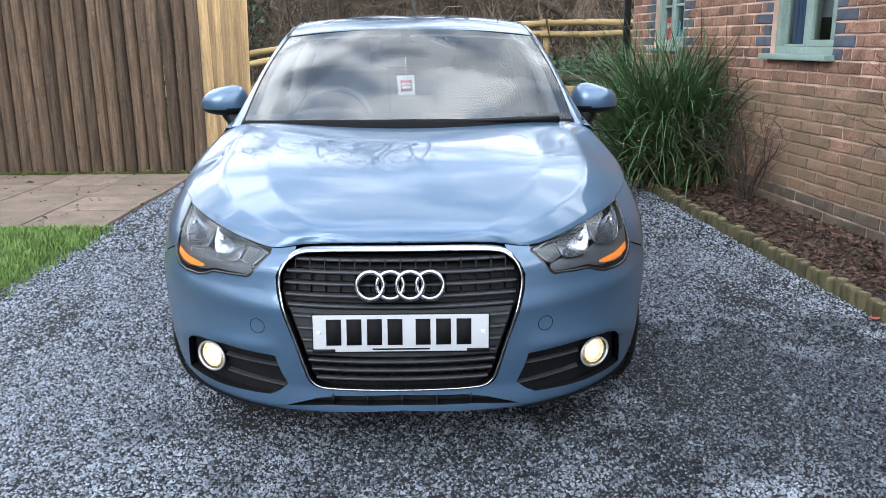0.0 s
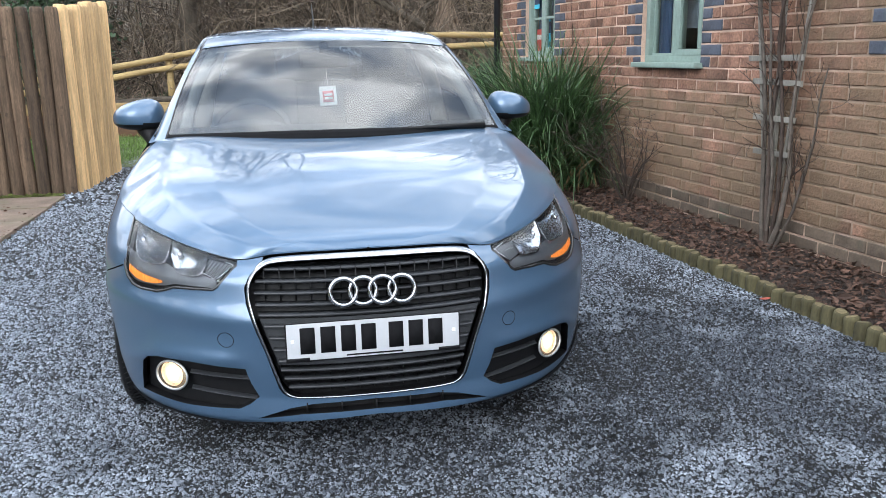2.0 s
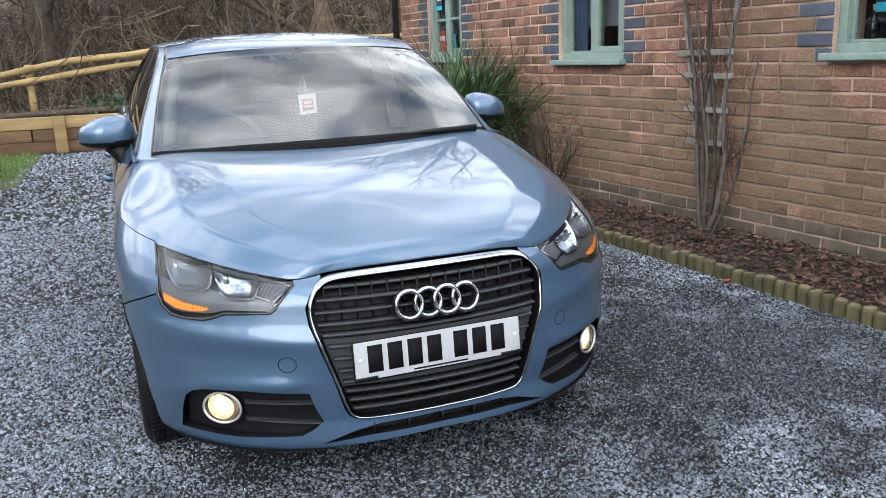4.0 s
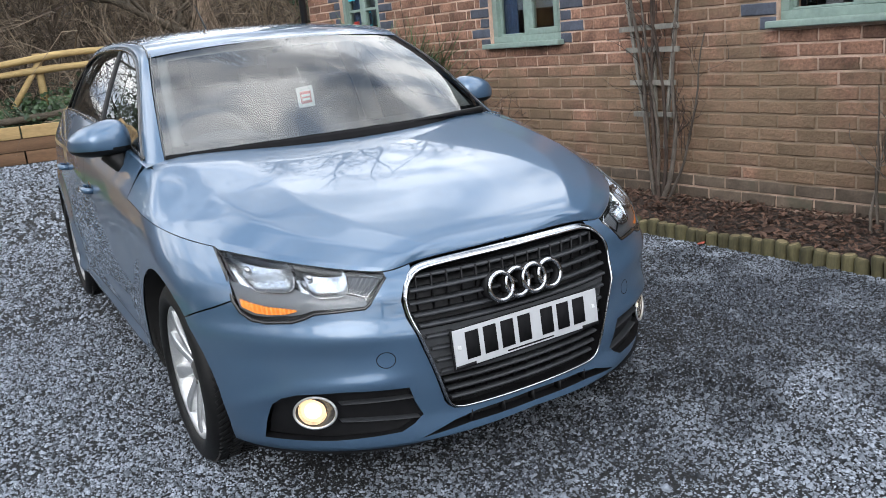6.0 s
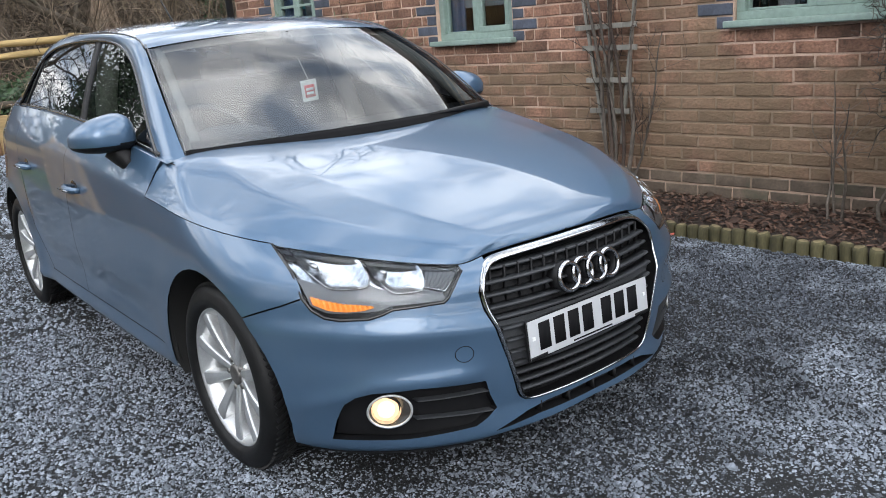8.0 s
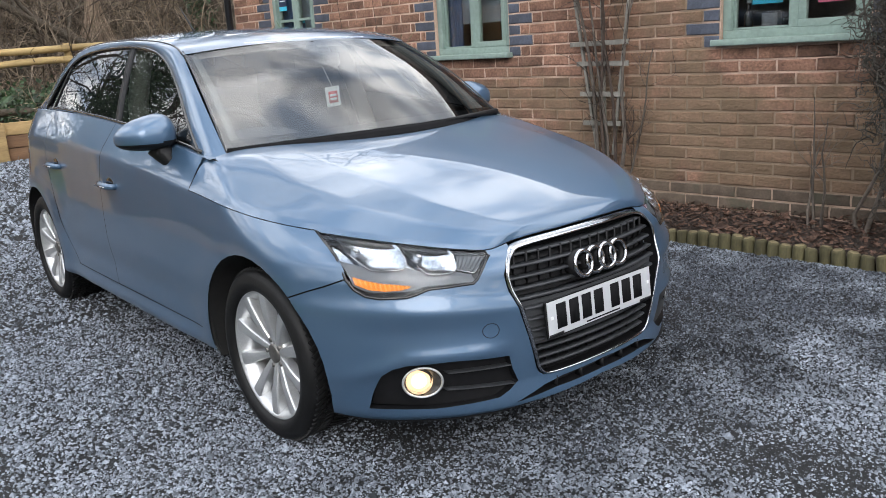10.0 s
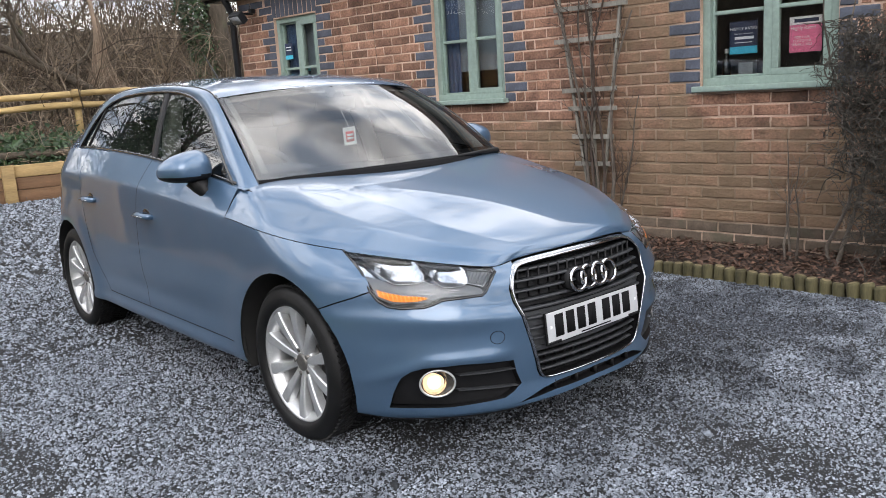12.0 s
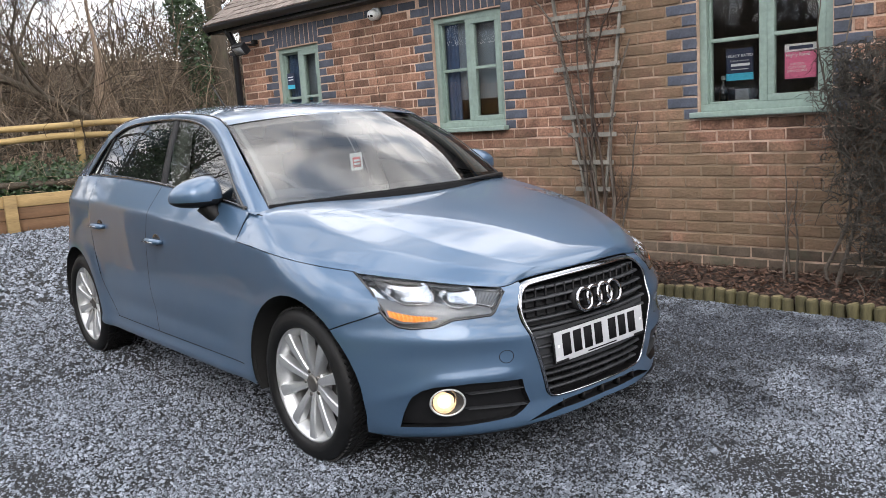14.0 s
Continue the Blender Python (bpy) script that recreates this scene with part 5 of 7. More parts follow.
for s in (-1, 1):
    bmesh.ops.delete(side_bm, geom=cut(side_bm, arch_of(REAR_AXLE), (1, 2), s), context="FACES")
    below = [f for f in side_bm.faces if abs(f.calc_center_median().y - REAR_AXLE) < ARCH * 0.95 and f.calc_center_median().z < HUB and f.calc_center_median().x * s > 0.5]
    bmesh.ops.delete(side_bm, geom=below, context="FACES")
    gap(side_bm, [(1.242, 0.94), (1.238, 0.82), (1.232, 0.66), (1.225, 0.48), (1.205, 0.36), (1.19, 0.305)], (1, 2), s)
    gap(side_bm, [(2.105, 1.03), (2.150, 0.92), (2.165, 0.75), (2.168, 0.53), (2.15, 0.36), (2.135, 0.305)], (1, 2), s)
    gap(side_bm, [(3.02, 1.07), (3.03, 0.95), (3.01, 0.82), (2.95, 0.66), (2.87, 0.50), (2.80, 0.40), (2.74, 0.345), (2.70, 0.305)], (1, 2), s)
    gap(side_bm, [(1.185, 0.305), (1.6, 0.305), (2.0, 0.305), (2.4, 0.305), (2.71, 0.305)], (1, 2), s, 0.004)
for one in islands(side_bm):
    area = sum(f.calc_area() for f in one)
    if area < 0.002:
        continue
    c = sum((f.calc_center_median() * f.calc_area() for f in one), Vector()) / area
    if abs(c.x) < 0.3 or c.y > 3.05 or c.z < 0.31 or area > 1.5:
        name = "rear_body"
    elif c.y < 1.22:
        continue
    else:
        name = "front_door" if c.y < 2.13 else "rear_door"
    bm2 = copied(one)
    side_skin.dress(part(name, bm2, PAINT, car))
side_bm.free()

# dark inner shell behind the joints, floor pan and wheel wells
inner = sheet([[(-s0 * (x - 0.018), y, z) for x, y, z in c] for s0, c in [(1, rear_column(y)) for y in np.linspace(1.16, 2.92, 20)]])
part("inner_shell", inner, DARK, car)
inner = sheet([[((x - 0.018), y, z) for x, y, z in c] for c in [rear_column(y) for y in np.linspace(1.16, 2.92, 20)]])
part("inner_shell", inner, DARK, car)
part("floor_pan", box((0, 2.0, 0.25), (1.10, 3.4, 0.03), 0.01), DARK, car)
part("engine_bay", box((0, 0.68, 0.40), (1.04, 0.80, 0.36), 0.03), DARK, car)
for yc in (FRONT_AXLE, REAR_AXLE):
    for s in (-1, 1):
        arc = [(yc + (ARCH + 0.004) * math.cos(a), HUB + (ARCH + 0.004) * math.sin(a)) for a in np.linspace(radians(-15), radians(195), 28)]
        def lip_x(y, z):
            return outline_x(y, max(z, 0.2)) - 0.006
        part("wheel_well", sheet([[(s * (lip_x(y, z) if k == 0 else 0.56), y, z) for y, z in arc] for k in (0, 1)]), DARK, car)
        part("well_wall", box((s * 0.555, yc, HUB + 0.08), (0.02, 0.70, 0.62)), DARK, car)


# wheels
def wheel(s, yc):
    hub = Vector((s * 0.735, yc, 0.292))
    m = Matrix.Translation(hub) @ Matrix.Rotation(0 if s > 0 else math.pi, 4, "Z")

    def put(bm):
        bmesh.ops.transform(bm, matrix=m, verts=bm.verts)
        bmesh.ops.recalc_face_normals(bm, faces=bm.faces)
        return bm
    R, W = 0.2985, 0.102
    w = thing("wheel", "black tyre on a ten-spoke silver alloy wheel", "wheel")
    w.parent = car
    for k in ("label", "category"):
        del w[k]
    tyre = spin([(-W * 0.86, 0.222), (-W * 0.98, 0.225), (-W * 1.05, 0.25), (-W * 1.0, 0.275), (-W * 0.90, 0.290), (-W * 0.75, 0.2965), (-W * 0.40, R), (-W * 0.38, R - 0.007), (-W * 0.32, R - 0.007), (-W * 0.30, R),
                 (-0.012, R + 0.0005), (-0.010, R - 0.007), (0.010, R - 0.007), (0.012, R + 0.0005), (W * 0.30, R), (W * 0.32, R - 0.007), (W * 0.38, R - 0.007), (W * 0.40, R), (W * 0.75, 0.2965), (W * 0.90, 0.290),
                 (W * 1.0, 0.275), (W * 1.03, 0.262), (W * 1.045, 0.258), (W * 1.05, 0.25), (W * 1.02, 0.240), (W * 0.98, 0.231), (W * 0.90, 0.226), (W * 0.84, 0.222)], 96)
    part("tyre", put(tyre), RUBBER, w)
    for k in range(80):
        a = 2 * math.pi * k / 80
        for sg, x in ((1, 0.070), (-1, -0.070), (1, 0.024), (-1, -0.024)):
            b = box((x, 0, 0), (0.041, 0.0125, 0.009), 0.0015)
            bmesh.ops.transform(b, matrix=m @ Matrix.Rotation(a + (0.05 if sg > 0 else 0), 4, "X") @ Matrix.Translation((0, 0, R - (0.0005 if abs(x) < 0.05 else 0.0022))) @ Matrix.Rotation(sg * 0.5, 4, "Z"), verts=b.verts)
            if k == 0 and sg == 1 and x > 0.05:
                tread = b
            else:
                me0 = bpy.data.meshes.new("tmp")
                b.to_mesh(me0)
                tread.from_mesh(me0)
                bpy.data.meshes.remove(me0)
                b.free()
    part("tread", tread, RUBBER, w, smooth=False)
    rim = spin([(-0.09, 0.205), (-0.08, 0.196), (0.02, 0.190), (0.055, 0.196), (0.078, 0.211), (0.086, 0.2175), (0.0885, 0.2225), (0.086, 0.2265), (0.078, 0.2275), (0.072, 0.222)], 72)
    rim = part("rim", put(rim), ALLOY, w)
    for k in range(10):
        a = 2 * math.pi * k / 10
        bm = bmesh.new()
        rows2 = []
        for f in np.linspace(0, 1, 7):
            rr = 0.030 + f * 0.186
            hw = 0.0115 + 0.0135 * f ** 1.2
            x = 0.056 + 0.026 * math.sin(f * 1.57)
            rows2.append([(x - 0.034, -hw * 1.12, rr), (x - 0.005, -hw, rr), (x, -hw * 0.80, rr), (x + 0.0012, 0, rr), (x, hw * 0.80, rr), (x - 0.005, hw, rr), (x - 0.034, hw * 1.12, rr)])
        sheet(rows2, bm)
        bmesh.ops.transform(bm, matrix=m @ Matrix.Rotation(a, 4, "X"), verts=bm.verts)
        bmesh.ops.recalc_face_normals(bm, faces=bm.faces)
        part("spoke", bm, ALLOY, rim, smooth=False)
    part("hub", put(spin([(0.01, 0.064), (0.044, 0.063), (0.052, 0.057), (0.053, 0.034)], 40)), ALLOY, rim)
    part("centre_cap", put(spin([(0.052, 0.0345), (0.0625, 0.033), (0.0655, 0.027), (0.066, 0.0005)], 32)), STEEL_DARK, rim)
    for k in range(5):
        a = 2 * math.pi * (k + 0.5) / 5
        b = spin([(0.048, 0.0085), (0.063, 0.0085), (0.063, 0.0005)], 10)
        bmesh.ops.transform(b, matrix=m @ Matrix.Translation((0, 0.048 * math.cos(a), 0.048 * math.sin(a))), verts=b.verts)
        part("wheel_bolt", b, STEEL_DARK, rim)
    part("brake_disc", put(spin([(0.0, 0.05), (0.012, 0.05), (0.012, 0.135), (-0.01, 0.135)], 48)), STEEL_DARK, w)
    part("barrel", put(spin([(-0.02, 0.02), (-0.02, 0.193)], 40)), DARK, w)
    return w


for s in (-1, 1):
    wheel(s, FRONT_AXLE), wheel(s, REAR_AXLE)

# cabin top: screen, pillars, side glass, roof
SCREEN_TOP_Y = lambda x: 1.665 + 0.10 * (abs(x) / 0.56) ** 2.2
SCREEN_TOP_Z = lambda x: 1.338 - 0.030 * (abs(x) / 0.56) ** 2.2


def screen_point(u, v, half_base=0.695, half_top=0.560):
    """u across (-1..1), v up the windscreen (0..1)."""
    xb, xt = u * half_base, u * half_top
    p = Vector((xb, cowl_y(xb) - 0.01, 0.940 - 0.014 * u * u)).lerp(Vector((xt, SCREEN_TOP_Y(xt), SCREEN_TOP_Z(xt))), v)
    n = Vector((0.25 * u, -0.55, 0.80)).normalized()
    return p + n * 0.030 * math.sin(math.pi * v)


U, V = np.linspace(-1, 1, 41), np.linspace(0, 1, 25)
screen = part("windscreen", sheet([[screen_point(u, v) for u in U] for v in V]), SCREEN_GLASS, car, "large windscreen reflecting broken cloud")
screen.visible_shadow = False
# black ceramic border inside the glass
border = bmesh.new()
inset = lambda u, v: screen_point(u, v) + Vector((0.002 * u, -0.0012, 0.0016))
behind_glass = lambda u, v: screen_point(u, v) - Vector((0.003 * u, -0.002, 0.003))
sheet([[behind_glass(u, v) for u in np.linspace(-0.995, 0.995, 41)] for v in (0.975, 0.995)], border)
for s in (-1, 1):
    sheet([[behind_glass(s * u, v) for v in np.linspace(0.0, 1, 25)] for u in (0.965, 0.98, 0.995)], border)
part("screen_border", border, CERAMIC, screen)
part("cowl_panel", thicken(sheet([[inset(u, v) + Vector((0, -0.002, 0.003)) for u in np.linspace(-0.995, 0.995, 41)] for v in (-0.02, 0.0, 0.025, 0.05)]), 0.003), COWL, car)
part("screen_foot", sheet([[screen_point(u, v) - Vector((0, -0.003, 0.005)) for u in np.linspace(-0.99, 0.99, 41)] for v in (0.0, 0.03, 0.06, 0.09, 0.115)]), COWL, screen)

# side window opening: lower line along the belt, upper line over the doors
DLO = [(1.30, 0.935), (1.42, 1.010), (1.55, 1.105), (1.68, 1.192), (1.80, 1.258), (1.93, 1.305), (2.08, 1.334), (2.27, 1.348), (2.48, 1.352), (2.70, 1.347), (2.90, 1.332), (3.05, 1.288), (3.16, 1.185), (3.24, 1.066)]


def glass_x(y, z):
    """How far out the side glass lies."""
    b = float(BELT(y))
    f = (z - b) / 0.34
    base = float(half_width(y, b)) - 0.022
    return base - 0.155 * f - 0.030 * f * f


def dlo_top(n=60):
    ys = [p[0] for p in DLO]
    t = np.linspace(0, len(DLO) - 1, n)
    return [(float(np.interp(k, range(len(DLO)), ys)), float(np.interp(k, range(len(DLO)), [p[1] for p in DLO]))) for k in t]


def outer_curve(n=60):
    """The line where roof side and pillars end: along the windscreen, over the roof's edge and down the tail."""
    pts = [(0.700, 1.178, 0.930), (0.676, 1.30, 1.016), (0.645, 1.45, 1.120), (0.61, 1.60, 1.217), (0.572, 1.745, 1.305), (0.555, 1.86, 1.338), (0.548, 2.05, 1.362), (0.545, 2.30, 1.374), (0.541, 2.60, 1.382),
           (0.536, 2.85, 1.380), (0.530, 3.10, 1.364), (0.524, 3.34, 1.325), (0.570, 3.54, 1.20), (0.622, 3.68, 1.06)]
    t = np.linspace(0, len(pts) - 1, n)
    return [Vector([float(np.interp(k, range(len(pts)), [p[i] for p in pts])) for i in range(3)]) for k in t]


def smooth_pts(p, times=6):
    p = [Vector(q) for q in p]
    for _ in range(times):
        p = [p[0]] + [(p[i - 1] + p[i] * 2 + p[i + 1]) / 4 for i in range(1, len(p) - 1)] + [p[-1]]
    return p


OUTER = smooth_pts(outer_curve())
INNER = smooth_pts([Vector((glass_x(y, z) + 0.006, y, z)) for y, z in dlo_top()])


def greenhouse(s):
    flip = lambda p: Vector((s * p.x, p.y, p.z))
    rows2 = []
    for a, b in zip(OUTER, INNER):
        ring = []
        for f in np.linspace(0, 1, 7):
            p = a.lerp(b, f)
            bulge = 0.016 * math.sin(math.pi * f)
            ring.append(flip(p + Vector((bulge * 0.8, 0, bulge * 0.5))))
        rows2.append(ring)
    bm = sheet(rows2)
    bmesh.ops.recalc_face_normals(bm, faces=bm.faces)
    if sum(f.normal.x * s for f in bm.faces) < 0:
        bmesh.ops.reverse_faces(bm, faces=bm.faces)
    part("roof_pillar", bm, PAINT, car)
    foot_rows = [[p + Vector((s * dx, dy, dz)) for p in rows2[0]] for dx, dy, dz in ((0, 0, 0), (0.012, -0.010, -0.012), (0.028, -0.016, -0.045), (0.030, -0.016, -0.12))]
    part("pillar_foot", sheet(foot_rows), PAINT, car)
    # fillet between rear pillar, belt and wing
    tail = [[flip(p) for p in (Vector((glass_x(3.24, 1.066), 3.24, 1.066)), Vector((float(half_width(3.42, 1.06)) * 0.985, 3.42, 1.06)), Vector((0.66, 3.7, 1.045)))],
            [flip(p) for p in (INNER[-4], Vector((0.63, 3.34, 1.16)), OUTER[-5])]]
    part("rear_pillar", sheet(tail), PAINT, car)
    ledge = [[flip(Vector((float(half_width(y, float(BELT(y)))) - k * 0.026, y, float(BELT(y)) + 0.004 * k))) for y in np.linspace(1.19, 3.6, 40)] for k in (0.0, 0.5, 1.0)]
    part("belt_ledge", sheet(ledge), PAINT, car)
    strip = [flip(Vector((glass_x(y, float(BELT(y)) + 0.006) + 0.006, y, float(BELT(y)) + 0.008))) for y in np.linspace(1.29, 3.24, 24)]
    part("window_seal", tube(strip, 0.0085, 6), GLOSS_BLACK, car)
    part("window_frame", tube([flip(p + Vector((0.002, 0, -0.002))) for p in INNER], 0.0075, 6), GLOSS_BLACK, car)
    ys = np.linspace(1.302, 3.236, 46)
    pane_rows = []
    for y in ys:
        zb, zt = float(BELT(y)), float(np.interp(y, [p[0] for p in DLO], [p[1] for p in DLO]))
        pane_rows.append([flip(Vector((glass_x(y, z), y, z))) for z in np.linspace(zb, max(zt, zb + 0.002), 9)])
    for name, lo, hi in (("front_window", 0, 22), ("rear_window", 21, 46)):
        pane_bm = sheet(pane_rows[lo:hi])
        pane_bm.normal_update()
        if sum(f.normal.x * s for f in pane_bm.faces) < 0:
            bmesh.ops.reverse_faces(pane_bm, faces=pane_bm.faces)
        ob = part(name, pane_bm, SIDE_GLASS, car)
        ob.visible_shadow = False
    for y1, y2, w in ((2.135, 2.265, 0.055), (3.12, 3.03, 0.020)):
        zt = float(np.interp(y2, [p[0] for p in DLO], [p[1] for p in DLO]))
        zb = float(BELT(y1))
        post = []
        for f in np.linspace(0, 1, 8):
            y, z = y1 + (y2 - y1) * f, zb + (zt - zb) * f
            post.append([flip(Vector((glass_x(y + k * w, z) + pr, y + k * w, z))) for k, pr in ((-0.5, 0.0), (-0.48, 0.006), (0.48, 0.006), (0.5, 0.0))])
        part("door_pillar", sheet(post), BLACK_PLASTIC, car)
    cover = [flip(Vector((glass_x(y, z) + 0.008, y, z))) for y, z in ((1.30, 0.936), (1.44, 0.950), (1.44, 1.018), (1.42, 1.008))]
    part("mirror_corner", thicken(sheet([[cover[0], cover[1]], [cover[3], cover[2]]]), 0.004), GLOSS_BLACK, car)


both(greenhouse)
# roof panel between the two edges
roof_rows = []
EDGE_IDX = [i for i, p in enumerate(OUTER) if 1.735 < p.y < 3.36]
for i in EDGE_IDX:
    e = OUTER[i]
    row = []
    for u in np.linspace(-1, 1, 31):
        back = float(np.interp(e.y, [1.735, 2.1], [1, 0]))
        y = e.y - back * (1 - abs(u) ** 2.2) * 0.10
        row.append(Vector((u * e.x, y, e.z + (0.036 - 0.006 * back) * (1 - abs(u) ** 2.6))))
    roof_rows.append(row)
roof_bm = sheet(roof_rows)
bmesh.ops.recalc_face_normals(roof_bm, faces=roof_bm.faces)
if sum(f.normal.z for f in roof_bm.faces) < 0:
    bmesh.ops.reverse_faces(roof_bm, faces=roof_bm.faces)
part("roof", roof_bm, PAINT, car)
part("headlining", sheet([[p - Vector((0, -0.01, 0.03)) for p in r] for r in roof_rows]), HEADLINER, car)
for s in (-1, 1):
    groove = [Vector((s * OUTER[i].x, OUTER[i].y, OUTER[i].z + 0.001)) for i in EDGE_IDX]
    part("roof_groove", tube(groove, 0.004, 5), GLOSS_BLACK, car)
    part("screen_seal", tube([screen_point(s * 1.0, v) + Vector((0, 0, 0.001)) for v in np.linspace(0, 1, 20)], 0.0032, 5), GLOSS_BLACK, car)
# tailgate
last_row = roof_rows[-1]
gate = [[p for p in last_row]]
for f in (0.33, 0.66, 1.0):
    gate.append([Vector((p.x * (1 + 0.2 * f), p.y + 0.30 * f + 0.10 * f * (1 - abs(u)), p.z - 0.25 * f)) for p, u in zip(last_row, np.linspace(-1, 1, 31))])
ob = part("rear_screen", sheet(gate), SIDE_GLASS, car)
ob.visible_shadow = False
low_row = gate[-1]
part("tailgate", sheet([low_row, [Vector((p.x * 1.02, min(p.y + 0.12, REAR_END), 1.035)) for p in low_row]]), PAINT, car)
part("spoiler", sheet([[p + Vector((0, 0.0, 0.002)) for p in last_row], [p + Vector((0, 0.09, -0.012)) for p in last_row], [p + Vector((0, 0.06, -0.035)) for p in last_row]]), PAINT, car)


# door mirrors
def door_mirror(s):
    m = thing("door_mirror", "", "")
    m.parent = car
    bm = bmesh.new()
    bmesh.ops.create_uvsphere(bm, u_segments=40, v_segments=24, radius=1.0)
    for v in bm.verts:
        x, y, z = v.co
        px = abs(x) ** 0.72 * (1 if x > 0 else -1)
        pz = abs(z) ** 0.78 * (1 if z > 0 else -1)
        v.co = Vector((px * 0.112, (y * 0.092 if y < 0 else y * 0.030), pz * (0.078 if z > 0 else 0.046) * (1 - (0.30 if z > 0 else 0.12) * px)))
        v.co.y += 0.035 * max(px, 0) ** 2
        v.co.z += (0.006 if z > 0 else 0.0) * (1 - px * px)
    base = Matrix.Translation((s * 0.846, 1.545, 0.994)) @ Matrix.Diagonal((s, 1, 1, 1))
    bmesh.ops.transform(bm, matrix=base, verts=bm.verts)
    if s < 0:
        bmesh.ops.reverse_faces(bm, faces=bm.faces)
    low = [f for f in bm.faces if f.calc_center_median().z < 0.981]
    part("mirror_foot", taken(bm, low), BLACK_PLASTIC, m)
    rear = [f for f in bm.faces if f.calc_center_median().y > 1.562 and f.normal.y > 0.6]
    part("mirror_glass", taken(bm, rear), CHROME, m)
    part("mirror_cap", bm, PAINT, m)
    arm = tube([(s * 0.815, 1.535, 0.962), (s * 0.795, 1.52, 0.930), (s * 0.772, 1.49, 0.895), (s * 0.752, 1.45, 0.915)], [0.046, 0.040, 0.036, 0.030], 14)
    part("mirror_arm", arm, BLACK_PLASTIC, m)
    return m


both(door_mirror)


# door handles
def handle(s, y, z):
    x = float(half_width(y, z))
    h = tube([(s * (x - 0.004), y - 0.082, z - 0.002), (s * (x + 0.022), y - 0.070, z), (s * (x + 0.030), y - 0.02, z + 0.001), (s * (x + 0.030), y + 0.03, z + 0.001), (s * (x + 0.022), y + 0.074, z), (s * (x - 0.004), y + 0.086, z - 0.002)],
             [0.010, 0.012, 0.0125, 0.0125, 0.012, 0.010], 12)
    for v in h.verts:
        v.co.z = z + (v.co.z - z) * 1.15
    hd = part("door_handle", h, PAINT, car)
    cup = bmesh.new()
    bmesh.ops.create_uvsphere(cup, u_segments=24, v_segments=12, radius=1, matrix=Matrix.Translation((s * (x - 0.002), y - 0.01, z)) @ Matrix.Diagonal((0.005, 0.050, 0.034, 1)))
    part("handle_cup", cup, GLOSS_BLACK, hd)
    part("handle_strip", tube([(s * (x + 0.0425), y - 0.060, z), (s * (x + 0.0435), y, z), (s * (x + 0.0425), y + 0.065, z)], 0.0028, 6), CHROME, hd)


for s in (-1, 1):
    handle(s, 2.045, 0.770), handle(s, 2.835, 0.800)

# wipers, aerial, roof details
for pts in ([(0.62, 1.135, 0.962), (0.45, 1.09, 0.966), (0.25, 1.058, 0.965)], [(0.20, 1.05, 0.944), (-0.20, 1.04, 0.944), (-0.50, 1.075, 0.936)]):
    part("wiper", tube([Vector(p) + Vector((0, 0.006, -0.004)) for p in pts], [0.016, 0.010, 0.006], 8), BLACK_PLASTIC, car)
part("aerial", tube([(0.0, 2.84, 1.385), (0.0, 2.87, 1.425), (0.0, 3.02, 1.565)], [0.014, 0.006, 0.0028], 8), BLACK_PLASTIC, car)

# cabin
part("dashboard", sheet([[(x, y, z - 0.02 * abs(x)) for x in np.linspace(-0.66, 0.66, 15)] for y, z in ((1.10, 0.905), (1.25, 0.925), (1.45, 0.935), (1.58, 0.925), (1.66, 0.88), (1.66, 0.55))]), CABIN, car)
part("instrument_hood", sheet([[(x, y, z + 0.03 * math.sin(math.pi * (x + 0.53) / 0.32)) for x in np.linspace(-0.53, -0.21, 13)] for y, z in ((1.42, 0.925), (1.52, 0.955), (1.62, 0.950), (1.64, 0.90))]), CABIN, car)
wheel_m = Matrix.Translation((-0.37, 1.72, 0.885)) @ Matrix.Rotation(radians(-28), 4, "X")
sw = part("steering_wheel", loop_tube([wheel_m @ Vector((0.185 * math.cos(a), 0, 0.185 * math.sin(a))) for a in (2 * math.pi * k / 40 for k in range(40))], 0.015, 10), CABIN, car)
part("steering_boss", box((0, 0.01, 0), (0.15, 0.05, 0.12), 0.02, wheel_m), CABIN, sw)
for a in (0.0, math.pi, -math.pi / 2):
    part("steering_spoke", tube([wheel_m @ Vector((0, 0, 0)), wheel_m @ Vector((0.18 * math.cos(a), 0, 0.18 * math.sin(a)))], 0.016, 8), CABIN, sw)
for x in (-0.37, 0.37):
    seat = part("front_seat", box((x, 2.02, 0.52), (0.48, 0.50, 0.18), 0.06), SEAT_CLOTH, car)
    part("seat_back", box((0, 0, 0), (0.48, 0.14, 0.62), 0.06, Matrix.Translation((x, 2.36, 0.83)) @ Matrix.Rotation(radians(-14), 4, "X")), SEAT_CLOTH, seat)
    part("head_rest", box((0, 0, 0), (0.26, 0.10, 0.19), 0.045, Matrix.Translation((x, 2.46, 1.20)) @ Matrix.Rotation(radians(-10), 4, "X")), SEAT_CLOTH, seat)
bench = part("rear_seat", box((0, 2.86, 0.56), (1.18, 0.50, 0.18), 0.06), SEAT_CLOTH, car)
part("seat_back", box((0, 3.14, 0.84), (1.18, 0.14, 0.52), 0.05), SEAT_CLOTH, bench)
for x in (-0.36, 0.36):
    part("head_rest", box((x, 3.15, 1.13), (0.25, 0.09, 0.14), 0.04), SEAT_CLOTH, bench)
part("rear_view_mirror", box((-0.02, 1.60, 1.236), (0.225, 0.035, 0.066), 0.02), BLACK_PLASTIC, car)
